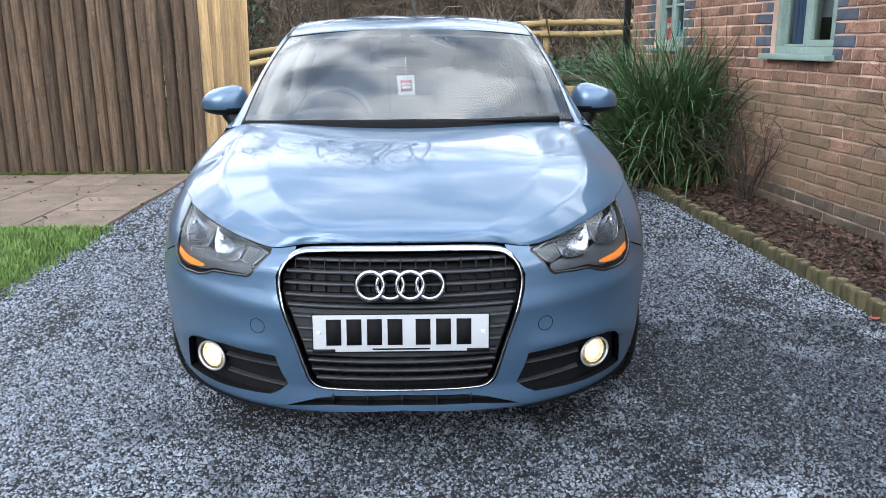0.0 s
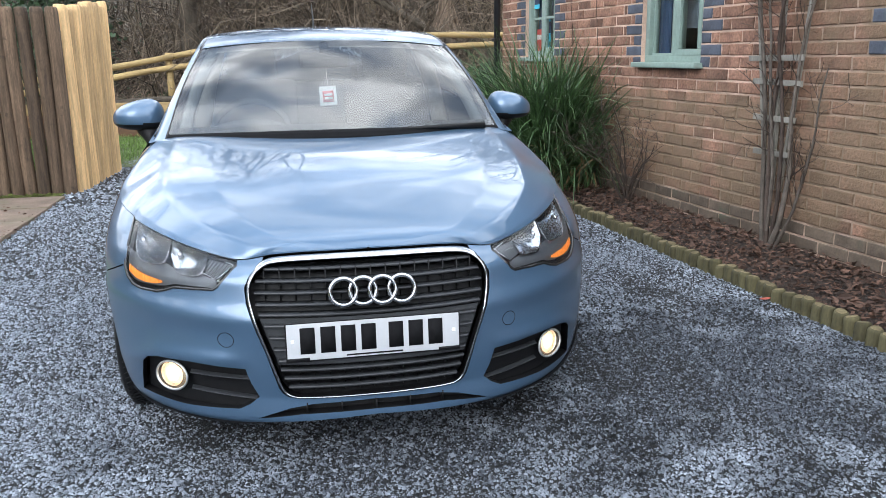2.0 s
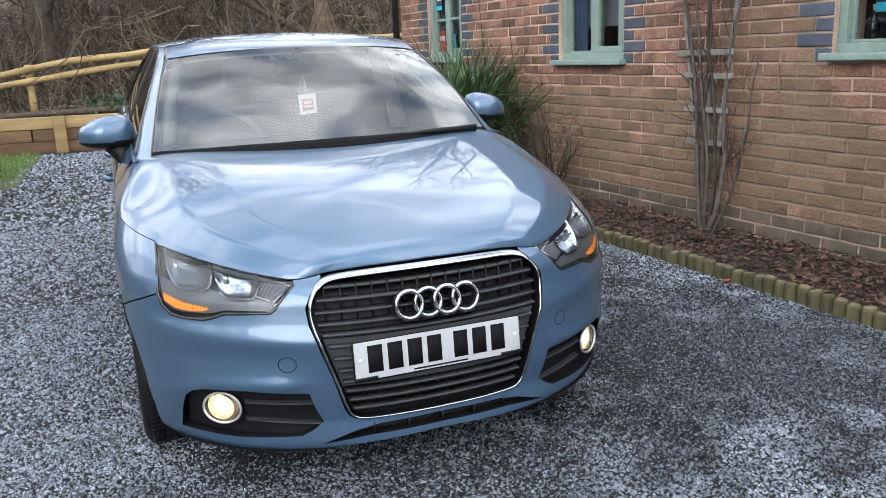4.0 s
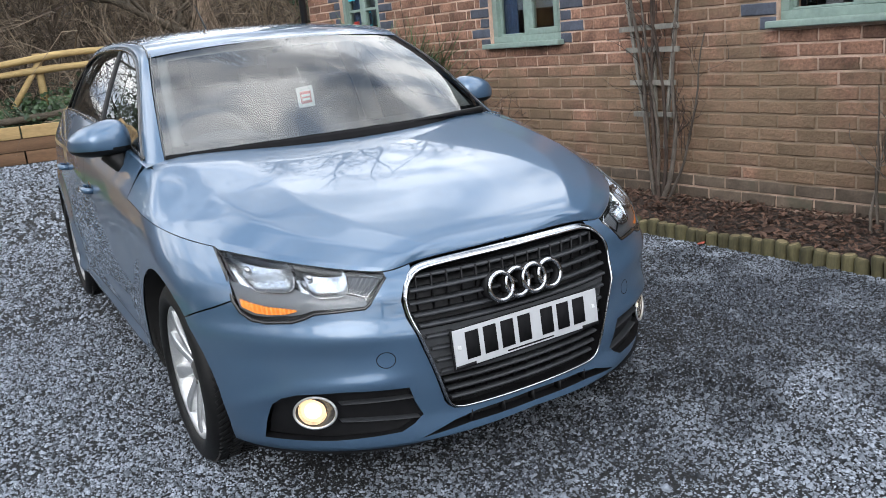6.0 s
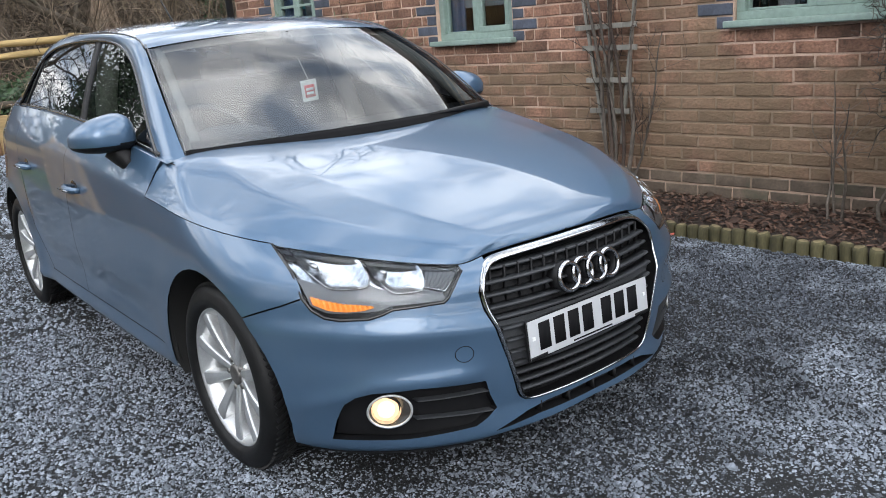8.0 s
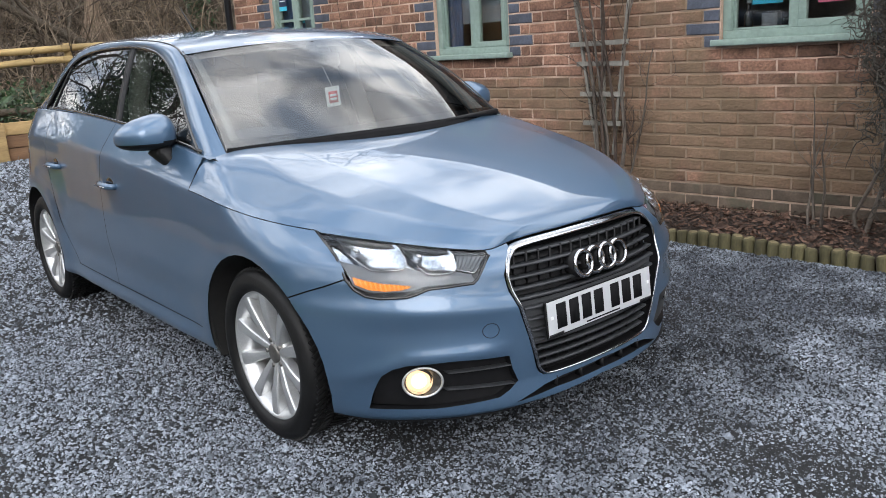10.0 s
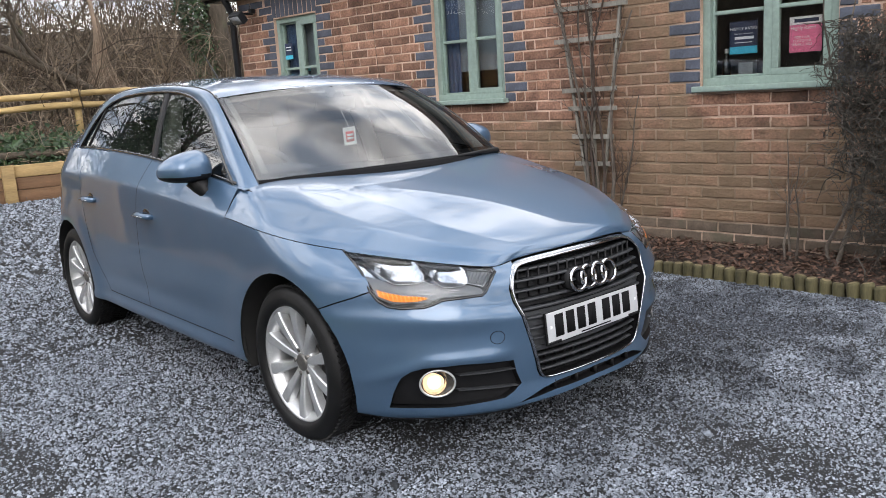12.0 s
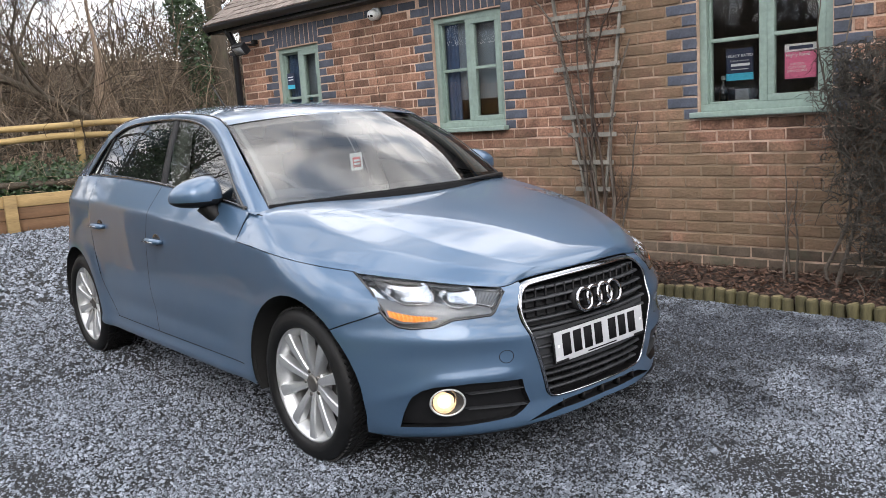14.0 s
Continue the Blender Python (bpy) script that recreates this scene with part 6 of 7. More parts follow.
part("mirror_stalk", tube([(-0.02, 1.61, 1.25), (-0.02, 1.64, 1.31)], 0.022, 10), BLACK_PLASTIC, car)
for s in (-1, 1):
    part("pillar_trim", tube([screen_point(s * 0.925, v) + Vector((-s * 0.005, 0.05, -0.02)) for v in np.linspace(0.10, 0.97, 12)], 0.026, 8), CABIN_GREY, car)
    part("grab_post", tube([(s * 0.66, 2.16, 0.75), (s * 0.60, 2.24, 1.10), (s * 0.53, 2.28, 1.33)], 0.045, 10), HEADLINER, car)

# card that hangs from the mirror
tag = thing("hanging_tag", "white square card with a red print hanging from the mirror", "tag")
tag_m = Matrix.Translation((-0.015, 1.505, 1.079)) @ Matrix.Rotation(radians(-3), 4, "Y") @ Matrix.Rotation(radians(6), 4, "Z")
part("card", box((0, 0, 0), (0.078, 0.003, 0.086), 0.002, tag_m), PAPER_WHITE, tag)
part("print", box((0.0, -0.0022, -0.002), (0.050, 0.001, 0.050), 0.0, tag_m), PAPER_RED, tag)
for z in (0.008, -0.008):
    part("print_bar", box((0.0, -0.0030, z - 0.002), (0.036, 0.001, 0.010), 0.0, tag_m), PRINT_WHITE, tag)
part("cord", tube([(-0.015, 1.505, 1.122), (-0.018, 1.56, 1.205)], 0.0012, 5), PAPER_WHITE, tag)

# ---- garden edge along the house ----
LOG_X = lambda y: 2.262 - 0.057 * y


def wall_x(y):
    return 2.95 - 0.094 * y


soil_rows = [[(LOG_X(y) + 0.03 + (wall_x(y) - LOG_X(y) - 0.02) * k / 12, y, 0.035 + 0.045 * (k / 12) + 0.018 * noise.noise((k * 0.7, y * 5, 0))) for k in range(13)] for y in np.linspace(-3.5, 6.9, 120)]
bed = tagged(part("flower_bed", sheet(soil_rows), SOIL), "narrow bed of dark soil and bark below the wall", "flower bed", kind="structure")


def flakes(n, place, size, seed, flat=0.25):
    """Thin curled flakes: bark chips and dead leaves."""
    r = np.random.default_rng(seed)
    p = place(r, n)
    a = r.normal(0, 1, (n, 3)) * (1, 1, flat)
    a /= np.linalg.norm(a, axis=1, keepdims=True)
    b = np.cross(a, r.normal(0, 1, (n, 3)) * (0.3, 0.3, 1))
    b /= np.linalg.norm(b, axis=1, keepdims=True)
    s = size * np.exp(r.normal(0, 0.4, n))[:, None]
    c = np.cross(a, b) * s * 0.25
    v = np.stack([p - a * s, p - b * s * 0.5 + c, p + a * s, p + b * s * 0.5 + c], axis=1)
    return v.reshape(-1, 3), np.arange(n * 4).reshape(-1, 4)


def on_bed(r, n):
    y = r.uniform(-2.0, 6.6, n)
    f = r.uniform(0.05, 1.0, n)
    return np.stack([LOG_X(y) + 0.03 + (wall_x(y) - LOG_X(y) - 0.03) * f, y, 0.05 + 0.05 * f + r.uniform(0, 0.02, n)], axis=1)


tagged(raw("bark_mulch", *flakes(9000, on_bed, 0.016, 21), CHIP), "red-brown bark chips and dead leaves on the bed", "mulch", kind="stuff")

edging = thing("log_edging", "edging of short mossy half logs set upright", "edging", kind="structure")
log_meshes = []
for k in range(5):
    r = random.Random(k)
    bm = bmesh.new()
    segs = 10
    rings = []
    for z, f in ((-0.02, 1.0), (0.07, 1.0), (0.082, 0.93), (0.088, 0.70)):
        rings.append([bm.verts.new((0.037 * f * math.cos(a) * (1 + 0.1 * math.sin(3 * a + k)), 0.034 * f * math.sin(a), z + 0.004 * math.sin(a + k))) for a in (2 * math.pi * i / segs for i in range(segs))])
    for a, b in zip(rings, rings[1:]):
        for i in range(segs):
            bm.faces.new((a[i], a[(i + 1) % segs], b[(i + 1) % segs], b[i]))
    bm.faces.new(rings[-1])
    me = mesh_of("log", bm, LOG_GREEN)
    me.materials.append(LOG_END)
    me.polygons[len(me.polygons) - 1].material_index = 1
    log_meshes.append(me)
y = -1.8
rr = random.Random(5)
while y < 5.75:
    ob = new("log", log_meshes[rr.randrange(5)])
    ob.parent = edging
    ob.matrix_local = pose(LOG_X(y) + rr.uniform(-0.008, 0.008), y, rr.uniform(-0.012, 0.010), rr.uniform(-3, 3), rr.uniform(-7, 2), rr.uniform(0, 360))
    y += 0.0705 + rr.uniform(-0.002, 0.003)


# ---- strap-leaved clump ----
def strap_clump(name, at, count, tall, reach, seed, material, label):
    r = np.random.default_rng(seed)
    n, k = count, 9
    t = r.uniform(0, 2 * np.pi, n)
    base = np.stack([at[0] + r.normal(0, 0.16, n), at[1] + r.normal(0, 0.20, n), np.full(n, at[2])], axis=1)
    start = np.radians(r.triangular(30, 78, 90, n))
    bend = r.uniform(0.25, 1.0, n) ** 1.5 * 2.5
    length = tall * r.uniform(0.55, 1.12, n) * (0.8 + 0.2 * np.sin(start))
    f = np.linspace(0, 1, k)[None]
    ang = start[:, None] - bend[:, None] * f ** 1.7
    step = length[:, None] / (k - 1)
    rad = np.concatenate([np.zeros((n, 1)), np.cumsum(np.cos(ang[:, :-1]) * step, axis=1)], axis=1) * reach
    z = np.maximum(np.concatenate([np.zeros((n, 1)), np.cumsum(np.sin(ang[:, :-1]) * step, axis=1)], axis=1), 0.02)
    p = np.stack([base[:, :1] + np.cos(t)[:, None] * rad, base[:, 1:2] + np.sin(t)[:, None] * rad, base[:, 2:] + z], axis=-1)
    over = p[..., 0] > 2.90 - 0.094 * p[..., 1]
    p[..., 0] = np.where(over, 2.90 - 0.094 * p[..., 1], p[..., 0])
    twist = r.uniform(-0.8, 0.8, n)[:, None] * f
    w = (r.uniform(0.005, 0.010, n)[:, None] * np.clip(1.15 - f ** 2.2, 0.04, 1))[..., None]
    side = np.stack([-np.sin(t[:, None] + twist), np.cos(t[:, None] + twist), 0.5 * np.sin(3 * twist)], axis=-1) * w
    crease = np.zeros_like(side)
    crease[..., 2] = -w[..., 0] * 0.35
    v = np.stack([p - side, p + crease, p + side], axis=2)
    idx = np.arange(n * k * 3).reshape(n, k, 3)
    fs = np.stack([idx[:, :-1, :-1], idx[:, :-1, 1:], idx[:, 1:, 1:], idx[:, 1:, :-1]], axis=-1)
    ob = raw(name, v.reshape(-1, 3), fs.reshape(-1, 4), material, smooth=True)
    return ob


clump = thing("strap_leaf_plant", "large clump of arching dark green strap leaves by the wall", "plant")
for ob in (strap_clump("leaves", (2.16, 4.95, 0.05), 2400, 1.42, 0.95, 31, STRAP, ""), strap_clump("dead_leaves", (2.12, 4.75, 0.05), 170, 0.75, 0.9, 32, STRAP_DEAD, "")):
    ob.parent = clump


# ---- bare stems ----
def stems(name, sets, material, parent=None, sides=4):
    return raw(name, *merged(*[twigs(c, r, sides) for c, r in sets]), material, parent, smooth=True)


def bare_shrub(at, n, tall, thick, spread, seed, label, material=TWIG, per=(5, 4)):
    r = np.random.default_rng(seed)
    t = r.uniform(0, 6.283, n)
    d = np.stack([np.cos(t) * spread, np.sin(t) * spread, np.ones(n)], axis=1)
    s = np.array(at) + r.normal(0, 0.02, (n, 3)) * (1, 1, 0)
    a = grow(r, s, d, tall * r.uniform(0.7, 1.05, n), np.full(n, thick), 7, 0.16)
    b = branch_off(r, *a, per[0], tall * 0.38, 0.5, 5, 0.35, 0.2, 0.6)
    c = branch_off(r, *b, per[1], tall * 0.16, 0.6, 4, 0.2, 0.2, 0.75)
    for _, rad in (b, c):
        np.maximum(rad, 0.0016, out=rad)
    sh = thing("bare_shrub", label, "shrub", group="bare shrubs in the bed")
    for i in range(n):
        stems("stem", [(a[0][i:i + 1], a[1][i:i + 1])], material, sh, 5)
    tagged(stems("twig_mass", [b, c], material, sh, 3), kind="stuff")
    return sh


def by_wall(u, off, z):
    p = HOUSE @ Vector((-off, u, z))
    return (p.x, p.y, p.z)


bare_shrub(by_wall(3.80, 0.14, 0.05), 13, 0.88, 0.0080, 0.30, 41, "leafless brown twiggy shrub in the bed below the window")
bare_shrub(by_wall(0.66, 0.16, 0.05), 3, 0.80, 0.010, 0.16, 42, "thin leafless thorny stem growing in the bed", GREY_TWIG, (3, 2))

# fan trellis with climbing rose
trellis = thing("trellis", "silvered wooden fan trellis fixed to the brick wall", "trellis", HOUSE)
for u0, u1 in ((2.245, 2.525), (2.18, 2.20), (2.115, 1.89)):
    part("upright", tube([(-0.045, u0, 0.42), (-0.045, (u0 + u1) / 2, 1.30), (-0.045, u1, 2.20)], 0.014, 4), GREY_WOOD, trellis, smooth=False)
for z in (0.65, 0.84, 1.04, 1.23, 1.60, 1.79, 1.96, 2.14):
    f = (z - 0.42) / 1.78
    ua, ub = 2.245 + 0.28 * f + 0.065, 2.115 - 0.225 * f - 0.055
    part("rung", box((-0.068, (ua + ub) / 2, z), (0.016, ua - ub, 0.034), 0.002, Matrix.Translation((0, 0, 0)) @ Matrix.Rotation(radians(random.Random(int(z * 100)).uniform(-0.7, 0.7)), 4, "X")), GREY_WOOD, trellis, smooth=False)
r = np.random.default_rng(51)
rose = thing("climbing_rose", "leafless climbing rose with grey woody stems on the trellis", "climber")


def wall_stem(points, thick):
    """One stem given by (along the wall, off it, height)."""
    p = np.array([by_wall(*q) for q in points])
    k = np.linspace(0, len(p) - 1, 12)
    c = np.stack([np.interp(k, range(len(p)), p[:, i]) for i in range(3)], axis=1)
    c += np.cumsum(r.normal(0, 0.006, c.shape), axis=0) * np.linspace(0, 1, 12)[:, None]
    return c[None], (thick * np.linspace(1, 0.35, 12))[None]


main = [wall_stem(q, th) for q, th in (
    ([(2.12, 0.10, 0.03), (2.02, 0.10, 0.25), (1.98, 0.08, 0.60), (2.02, 0.07, 0.95), (1.96, 0.06, 1.35), (1.82, 0.05, 1.75)], 0.013),
    ([(2.12, 0.10, 0.03), (2.16, 0.09, 0.35), (2.20, 0.07, 0.8), (2.14, 0.07, 1.3), (2.22, 0.07, 1.8), (2.10, 0.06, 2.3)], 0.012),
    ([(2.16, 0.10, 0.03), (2.22, 0.08, 0.45), (2.25, 0.08, 1.0), (2.36, 0.08, 1.5), (2.50, 0.07, 1.95), (2.72, 0.06, 2.2)], 0.011),
    ([(2.10, 0.10, 0.03), (2.06, 0.09, 0.40), (2.10, 0.07, 0.9), (2.18, 0.09, 1.35), (2.06, 0.08, 1.8), (1.86, 0.06, 2.15)], 0.010),
    ([(2.14, 0.10, 0.05), (2.12, 0.09, 0.5), (2.20, 0.09, 1.0), (2.28, 0.09, 1.6), (2.24, 0.08, 2.2)], 0.009),
    ([(2.08, 0.10, 0.03), (1.95, 0.08, 0.30), (1.88, 0.06, 0.75), (1.84, 0.05, 1.15)], 0.008))]
for i, (c, th) in enumerate(main):
    stems("stem", [(c, th * 1.45)], GREY_TWIG if i in (0, 2, 4, 5) else TWIG, rose, 6)
mc, mr = np.concatenate([m[0] for m in main]), np.concatenate([m[1] for m in main])
b1 = branch_off(r, mc, mr, 11, 0.34, 0.45, 6, 0.3, 0.2, 0.5)
b2 = branch_off(r, *b1, 2, 0.16, 0.6, 4, 0.1, 0.25, 0.6)
for c, rad in (b1, b2):
    np.maximum(rad, 0.0018, out=rad)
    np.minimum(c[..., 0], 2.90 - 0.094 * c[..., 1], out=c[..., 0])
tagged(stems("twig_mass", [b1, b2], TWIG, rose, 3), kind="stuff")

# dry vine on the wall near the camera box
vine = thing("wall_vine", "thin dead vine stems clinging to the brick wall", "climber")
r = np.random.default_rng(55)
main = [wall_stem([(4.35, 0.03, 0.1), (4.5, 0.02, 0.8), (4.62, 0.02, 1.4), (4.70, 0.02, 2.2)], 0.005), wall_stem([(4.9, 0.03, 0.5), (5.05, 0.02, 1.1), (5.10, 0.02, 1.75), (5.12, 0.02, 2.05)], 0.005),
        wall_stem([(4.6, 0.03, 1.0), (4.75, 0.02, 1.2), (4.9, 0.06, 1.35), (5.2, 0.12, 1.25)], 0.003)]
stems("stem", main, TWIG, vine, 4)

# clipped twiggy shrub against the wall: a few bent trunks and a shell of short curled twigs
hedge = thing("wall_shrub", "dense clipped shrub of bare interlaced grey twigs against the wall", "shrub")
r = np.random.default_rng(61)
for q, th in (([(0.36, 0.20, 0.03), (0.30, 0.20, 0.30), (0.20, 0.22, 0.70), (0.05, 0.22, 1.25)], 0.017), ([(0.36, 0.20, 0.03), (0.44, 0.16, 0.14), (0.26, 0.22, 0.5), (0.30, 0.2, 1.0), (0.34, 0.16, 1.45)], 0.014),
              ([(-0.2, 0.22, 0.03), (-0.15, 0.25, 0.5), (-0.25, 0.25, 1.2)], 0.018), ([(-0.7, 0.22, 0.03), (-0.65, 0.25, 0.6), (-0.8, 0.25, 1.2)], 0.018),
              ([(0.34, 0.16, 0.9), (0.44, 0.12, 1.25), (0.50, 0.10, 1.6), (0.46, 0.10, 2.0)], 0.008), ([(0.30, 0.16, 1.1), (0.36, 0.12, 1.5), (0.30, 0.10, 1.9), (0.42, 0.10, 2.15)], 0.007)):
    stems("stem", [wall_stem(q, th)], GREY_TWIG, hedge, 6)
n = 4800
u, z = r.uniform(-1.3, 0.46, n), 0.16 + 1.36 * r.uniform(0, 1, n) ** 0.8
o = r.uniform(0.06, 0.42, n) ** 0.8
keep = u < 0.29 + 0.10 * np.exp(-((z - 1.25) / 0.3) ** 2) - 0.22 * np.clip(0.75 - z, 0, 1) + r.normal(0, 0.03, n)
u, z, o = u[keep], z[keep], o[keep]
n = len(u)
s = np.array([by_wall(*q) for q in zip(u, o, z)])
a = grow(r, s, r.normal(0, 1, (n, 3)) * (0.7, 1, 1), r.uniform(0.10, 0.26, n), r.uniform(0.003, 0.0052, n), 7, 0.55)
b = branch_off(r, *a, 2, 0.09, 1.0, 4, 0.0, 0.4, 0.7)
inv = np.array(HOUSE.inverted())
sets = []
for ch, rad in (a, b):
    flat = inv[:3, :3] @ ch.reshape(-1, 3).T + inv[:3, 3:4]
    flat[0] = np.clip(flat[0], -0.50, -0.012)
    flat[2] = np.clip(flat[2], 0.05, 1.535 + 0.02 * np.sin(flat[1] * 11))
    w = np.array(HOUSE)[:3, :3] @ flat + np.array(HOUSE)[:3, 3:4]
    sets.append((w.T.reshape(ch.shape), np.maximum(rad, 0.0016)))
tagged(stems("twig_mass", sets, SHRUB_TWIG, hedge, 3), kind="stuff")

# ---- pole fence ----
fence = thing("pole_fence", "tall palisade of weathered round timber poles side by side", "fence")
pole_mesh = {}


def pole_of(material, k):
    if (material.name, k) not in pole_mesh:
        r2 = random.Random(k)
        bm = bmesh.new()
        rings = []
        for z in (0.0, 0.4, 0.8, 1.2, 1.6, 1.94, 1.985, 2.0):
            f = 1.0 if z < 1.95 else 0.9 if z < 1.99 else 0.75
            rings.append([bm.verts.new(((0.0575 + 0.006 * noise.noise((z * 2 + k * 9, math.cos(a), math.sin(a)))) * f * math.cos(a) + 0.006 * math.sin(z * 2 + k), 0.062 * f * math.sin(a), z)) for a in (2 * math.pi * i / 12 for i in range(12))])
        for a, b in zip(rings, rings[1:]):
            for i in range(12):
                bm.faces.new((a[i], a[(i + 1) % 12], b[(i + 1) % 12], b[i]))
        bm.faces.new(rings[-1])
        pole_mesh[(material.name, k)] = mesh_of("pole", bm, material)
    return pole_mesh[(material.name, k)]


rr = random.Random(9)
x = -2.22
i = 0
while x > -7.2:
    ob = new("pole", pole_of(POLE, rr.randrange(5)))
    ob.parent = fence
    top = 1.72 if i < 4 else 1.80 + 0.30 * min((i - 3) / 8, 1) + rr.uniform(-0.05, 0.05)
    ob.matrix_local = pose(x, 5.96 + rr.uniform(-0.012, 0.012), 0, rr.uniform(-0.5, 0.5), rr.uniform(-0.9, 0.9), rr.uniform(0, 360)) @ Matrix.Diagonal((1, 1, top / 2, 1))
    x -= 0.113 + rr.uniform(0, 0.008)
    i += 1
y = 6.08
while y < 7.62:
    ob = new("pole", pole_of(POLE_PALE, rr.randrange(5)))
    ob.parent = fence
    ob.matrix_local = pose(-2.17 + 0.055 * (y - 6), y, 0, rr.uniform(-0.6, 0.6), rr.uniform(-0.6, 0.6), rr.uniform(0, 360)) @ Matrix.Diagonal((1, 1, (1.74 + 0.10 * (y - 6.1) / 1.5 + rr.uniform(-0.03, 0.03)) / 2, 1))
    y += 0.119 + rr.uniform(0, 0.008)
tagged(raw("moss", *flakes(2600, lambda q, n: np.stack([q.uniform(-5.0, -2.25, n), 5.86 - np.abs(q.normal(0, 0.08, n)), q.uniform(0.01, 0.03, n)], axis=1), 0.014, 71), MOSS), "moss and leaf scraps along the foot of the fence", "moss", kind="stuff")

# ---- paving ----
paving = thing("paving", "old pinkish concrete slabs, dirty and slightly uneven", "paving", kind="structure")
part("paving_bed", box((-4.43, 4.58, 0.002), (4.34, 2.50, 0.02)), SOIL, paving, smooth=False)
slab = bmesh.new()
add_box(slab, (0, 0, 0), (0.588, 0.578, 0.04), None, 0.006)
slab_mesh = mesh_of("slab", slab, SLAB)
rr = random.Random(3)
for i in range(7):
    for j in range(4):
        ob = new("slab", slab_mesh)
        ob.parent = paving
        ob.matrix_local = pose(-2.50 - 0.60 * i, 3.60 + 0.588 * j, 0.012 + rr.uniform(-0.003, 0.003), rr.uniform(-0.4, 0.4), rr.uniform(-0.4, 0.4), rr.uniform(-0.5, 0.5))
tagged(raw("leaf_scraps", *flakes(420, lambda q, n: np.stack([q.uniform(-5, -2.2, n), q.uniform(3.3, 5.8, n), np.full(n, 0.036)], axis=1), 0.014, 73, 0.05), CHIP), "scattered dead leaf scraps on the paving", "leaves", kind="stuff")

# ---- sleeper edge and rail fence ----
edge = thing("sleeper_edge", "low retaining edge of stacked softwood sleepers, pale above and brown below", "retaining wall", kind="structure")
turn = math.degrees(math.atan(-0.10))


def bevelled(size, b=0.01):
    return box((0, 0, 0), size, b)


rr = random.Random(4)
for j, (z, mat_) in enumerate(((0.09, SLEEPER_DARK), (0.275, SLEEPER_DARK), (0.46, SLEEPER))):
    x = -5.2 + 0.8 * (j % 2)
    while x < 6:
        ln = 2.38
        ob = part("sleeper", bevelled((ln - 0.01, 0.10, 0.178)), mat_, edge)
        ob.matrix_local = pose(x + ln / 2, BANK_Y(x + ln / 2) - 0.02 + rr.uniform(-0.006, 0.006), z, 0, 0, turn)
        x += ln
for x in (-3.3, -1.62, 0.72, 3.1):
    ob = part("post", bevelled((0.17, 0.09, 0.56)), SLEEPER, edge)
    ob.matrix_local = pose(x, BANK_Y(x) - 0.115, 0.28, 0, 0, turn)

rails = thing("rail_fence", "rustic fence of two peeled round rails on short posts", "fence")
RAIL_Z = lambda x: float(np.interp(x, [-6, -3.2, -2.5, -1.2, 0.4, 1.6, 6], [0.62, 1.06, 1.18, 1.38, 1.52, 1.56, 1.60]))
RAIL_Y = lambda x: 12.42 - 0.05 * x
for dz in (0.0, -0.18):
    for a, b in ((-5.8, -1.9), (-2.1, 2.2), (2.0, 6.0)):
        pts = [(x, RAIL_Y(x) - 0.06, RAIL_Z(x) + dz + 0.012 * math.sin(3 * x + dz * 20)) for x in np.linspace(a, b, 12)]
        part("rail", tube(pts, [0.052 + 0.005 * math.sin(k * 1.7 + a) for k in range(12)], 10), RAIL, rails)
for x in (-4.0, -2.0, 0.05, 2.12, 4.3):
    part("post", tube([(x, RAIL_Y(x) + 0.03, RAIL_Z(x) - 0.95), (x, RAIL_Y(x) + 0.03, RAIL_Z(x) + 0.075)], 0.058, 8), RAIL, rails)
part("brace", tube([(0.12, RAIL_Y(0) - 0.02, RAIL_Z(0) + 0.02), (-0.42, RAIL_Y(0) - 0.05, RAIL_Z(0) - 0.72)], 0.045, 8), RAIL, rails)
part("ground_rail", tube([(x, BANK_Y(x) + 0.22, 0.62 * float(np.interp(x, [-4, -1.5, 0.5, 8], [0.75, 0.95, 1.08, 1.08])) + 0.02 * math.sin(2 * x)) for x in np.linspace(-4.5, 5, 14)], 0.055, 8), BARK, rails)

# ---- woods ----
def ivy(name, n, place, size, seed, material, label):
    """Many small pointed leaves."""
    r = np.random.default_rng(seed)
    p = place(r, n)
    nrm = r.normal(0, 0.6, (n, 3)) + (0, -0.8, 0.5)
    nrm /= np.linalg.norm(nrm, axis=1, keepdims=True)
    a = np.cross(nrm, r.normal(0, 1, (n, 3)))
    a /= np.linalg.norm(a, axis=1, keepdims=True)
    b = np.cross(nrm, a)
    s = size * np.exp(r.normal(0, 0.3, n))[:, None]
    v = np.stack([p - a * s, p - b * s * 0.75 - a * s * 0.2, p + a * s * 1.1 - nrm * s * 0.3, p + b * s * 0.75 - a * s * 0.2], axis=1)
    return tagged(raw(name, v.reshape(-1, 3), np.arange(n * 4).reshape(-1, 4), material), label, "ivy", kind="stuff")


def bank_at(q, n, x0, x1, d0, d1, up):
    x, d = q.uniform(x0, x1, n), q.uniform(d0, d1, n)
    z = np.array([bank_z(a, BANK_Y(a) + b) for a, b in zip(x, d)])
    return np.stack([x, 11.62 - 0.10 * x + d, z + np.abs(q.normal(0, up, n))], axis=1)


ivy("ivy", 15000, lambda q, n: bank_at(q, n, -1.2, 6.0, 0.15, 1.1, 0.15) + np.stack([np.zeros(n), np.zeros(n), 0.04 * np.sin(np.arange(n))], 1), 0.034, 81, IVY, "dark green ivy over the bank below the rails")
ivy("ivy", 3500, lambda q, n: bank_at(q, n, -6.0, -1.2, 0.3, 2.0, 0.08), 0.032, 82, IVY, "thin ivy over the lower bank")


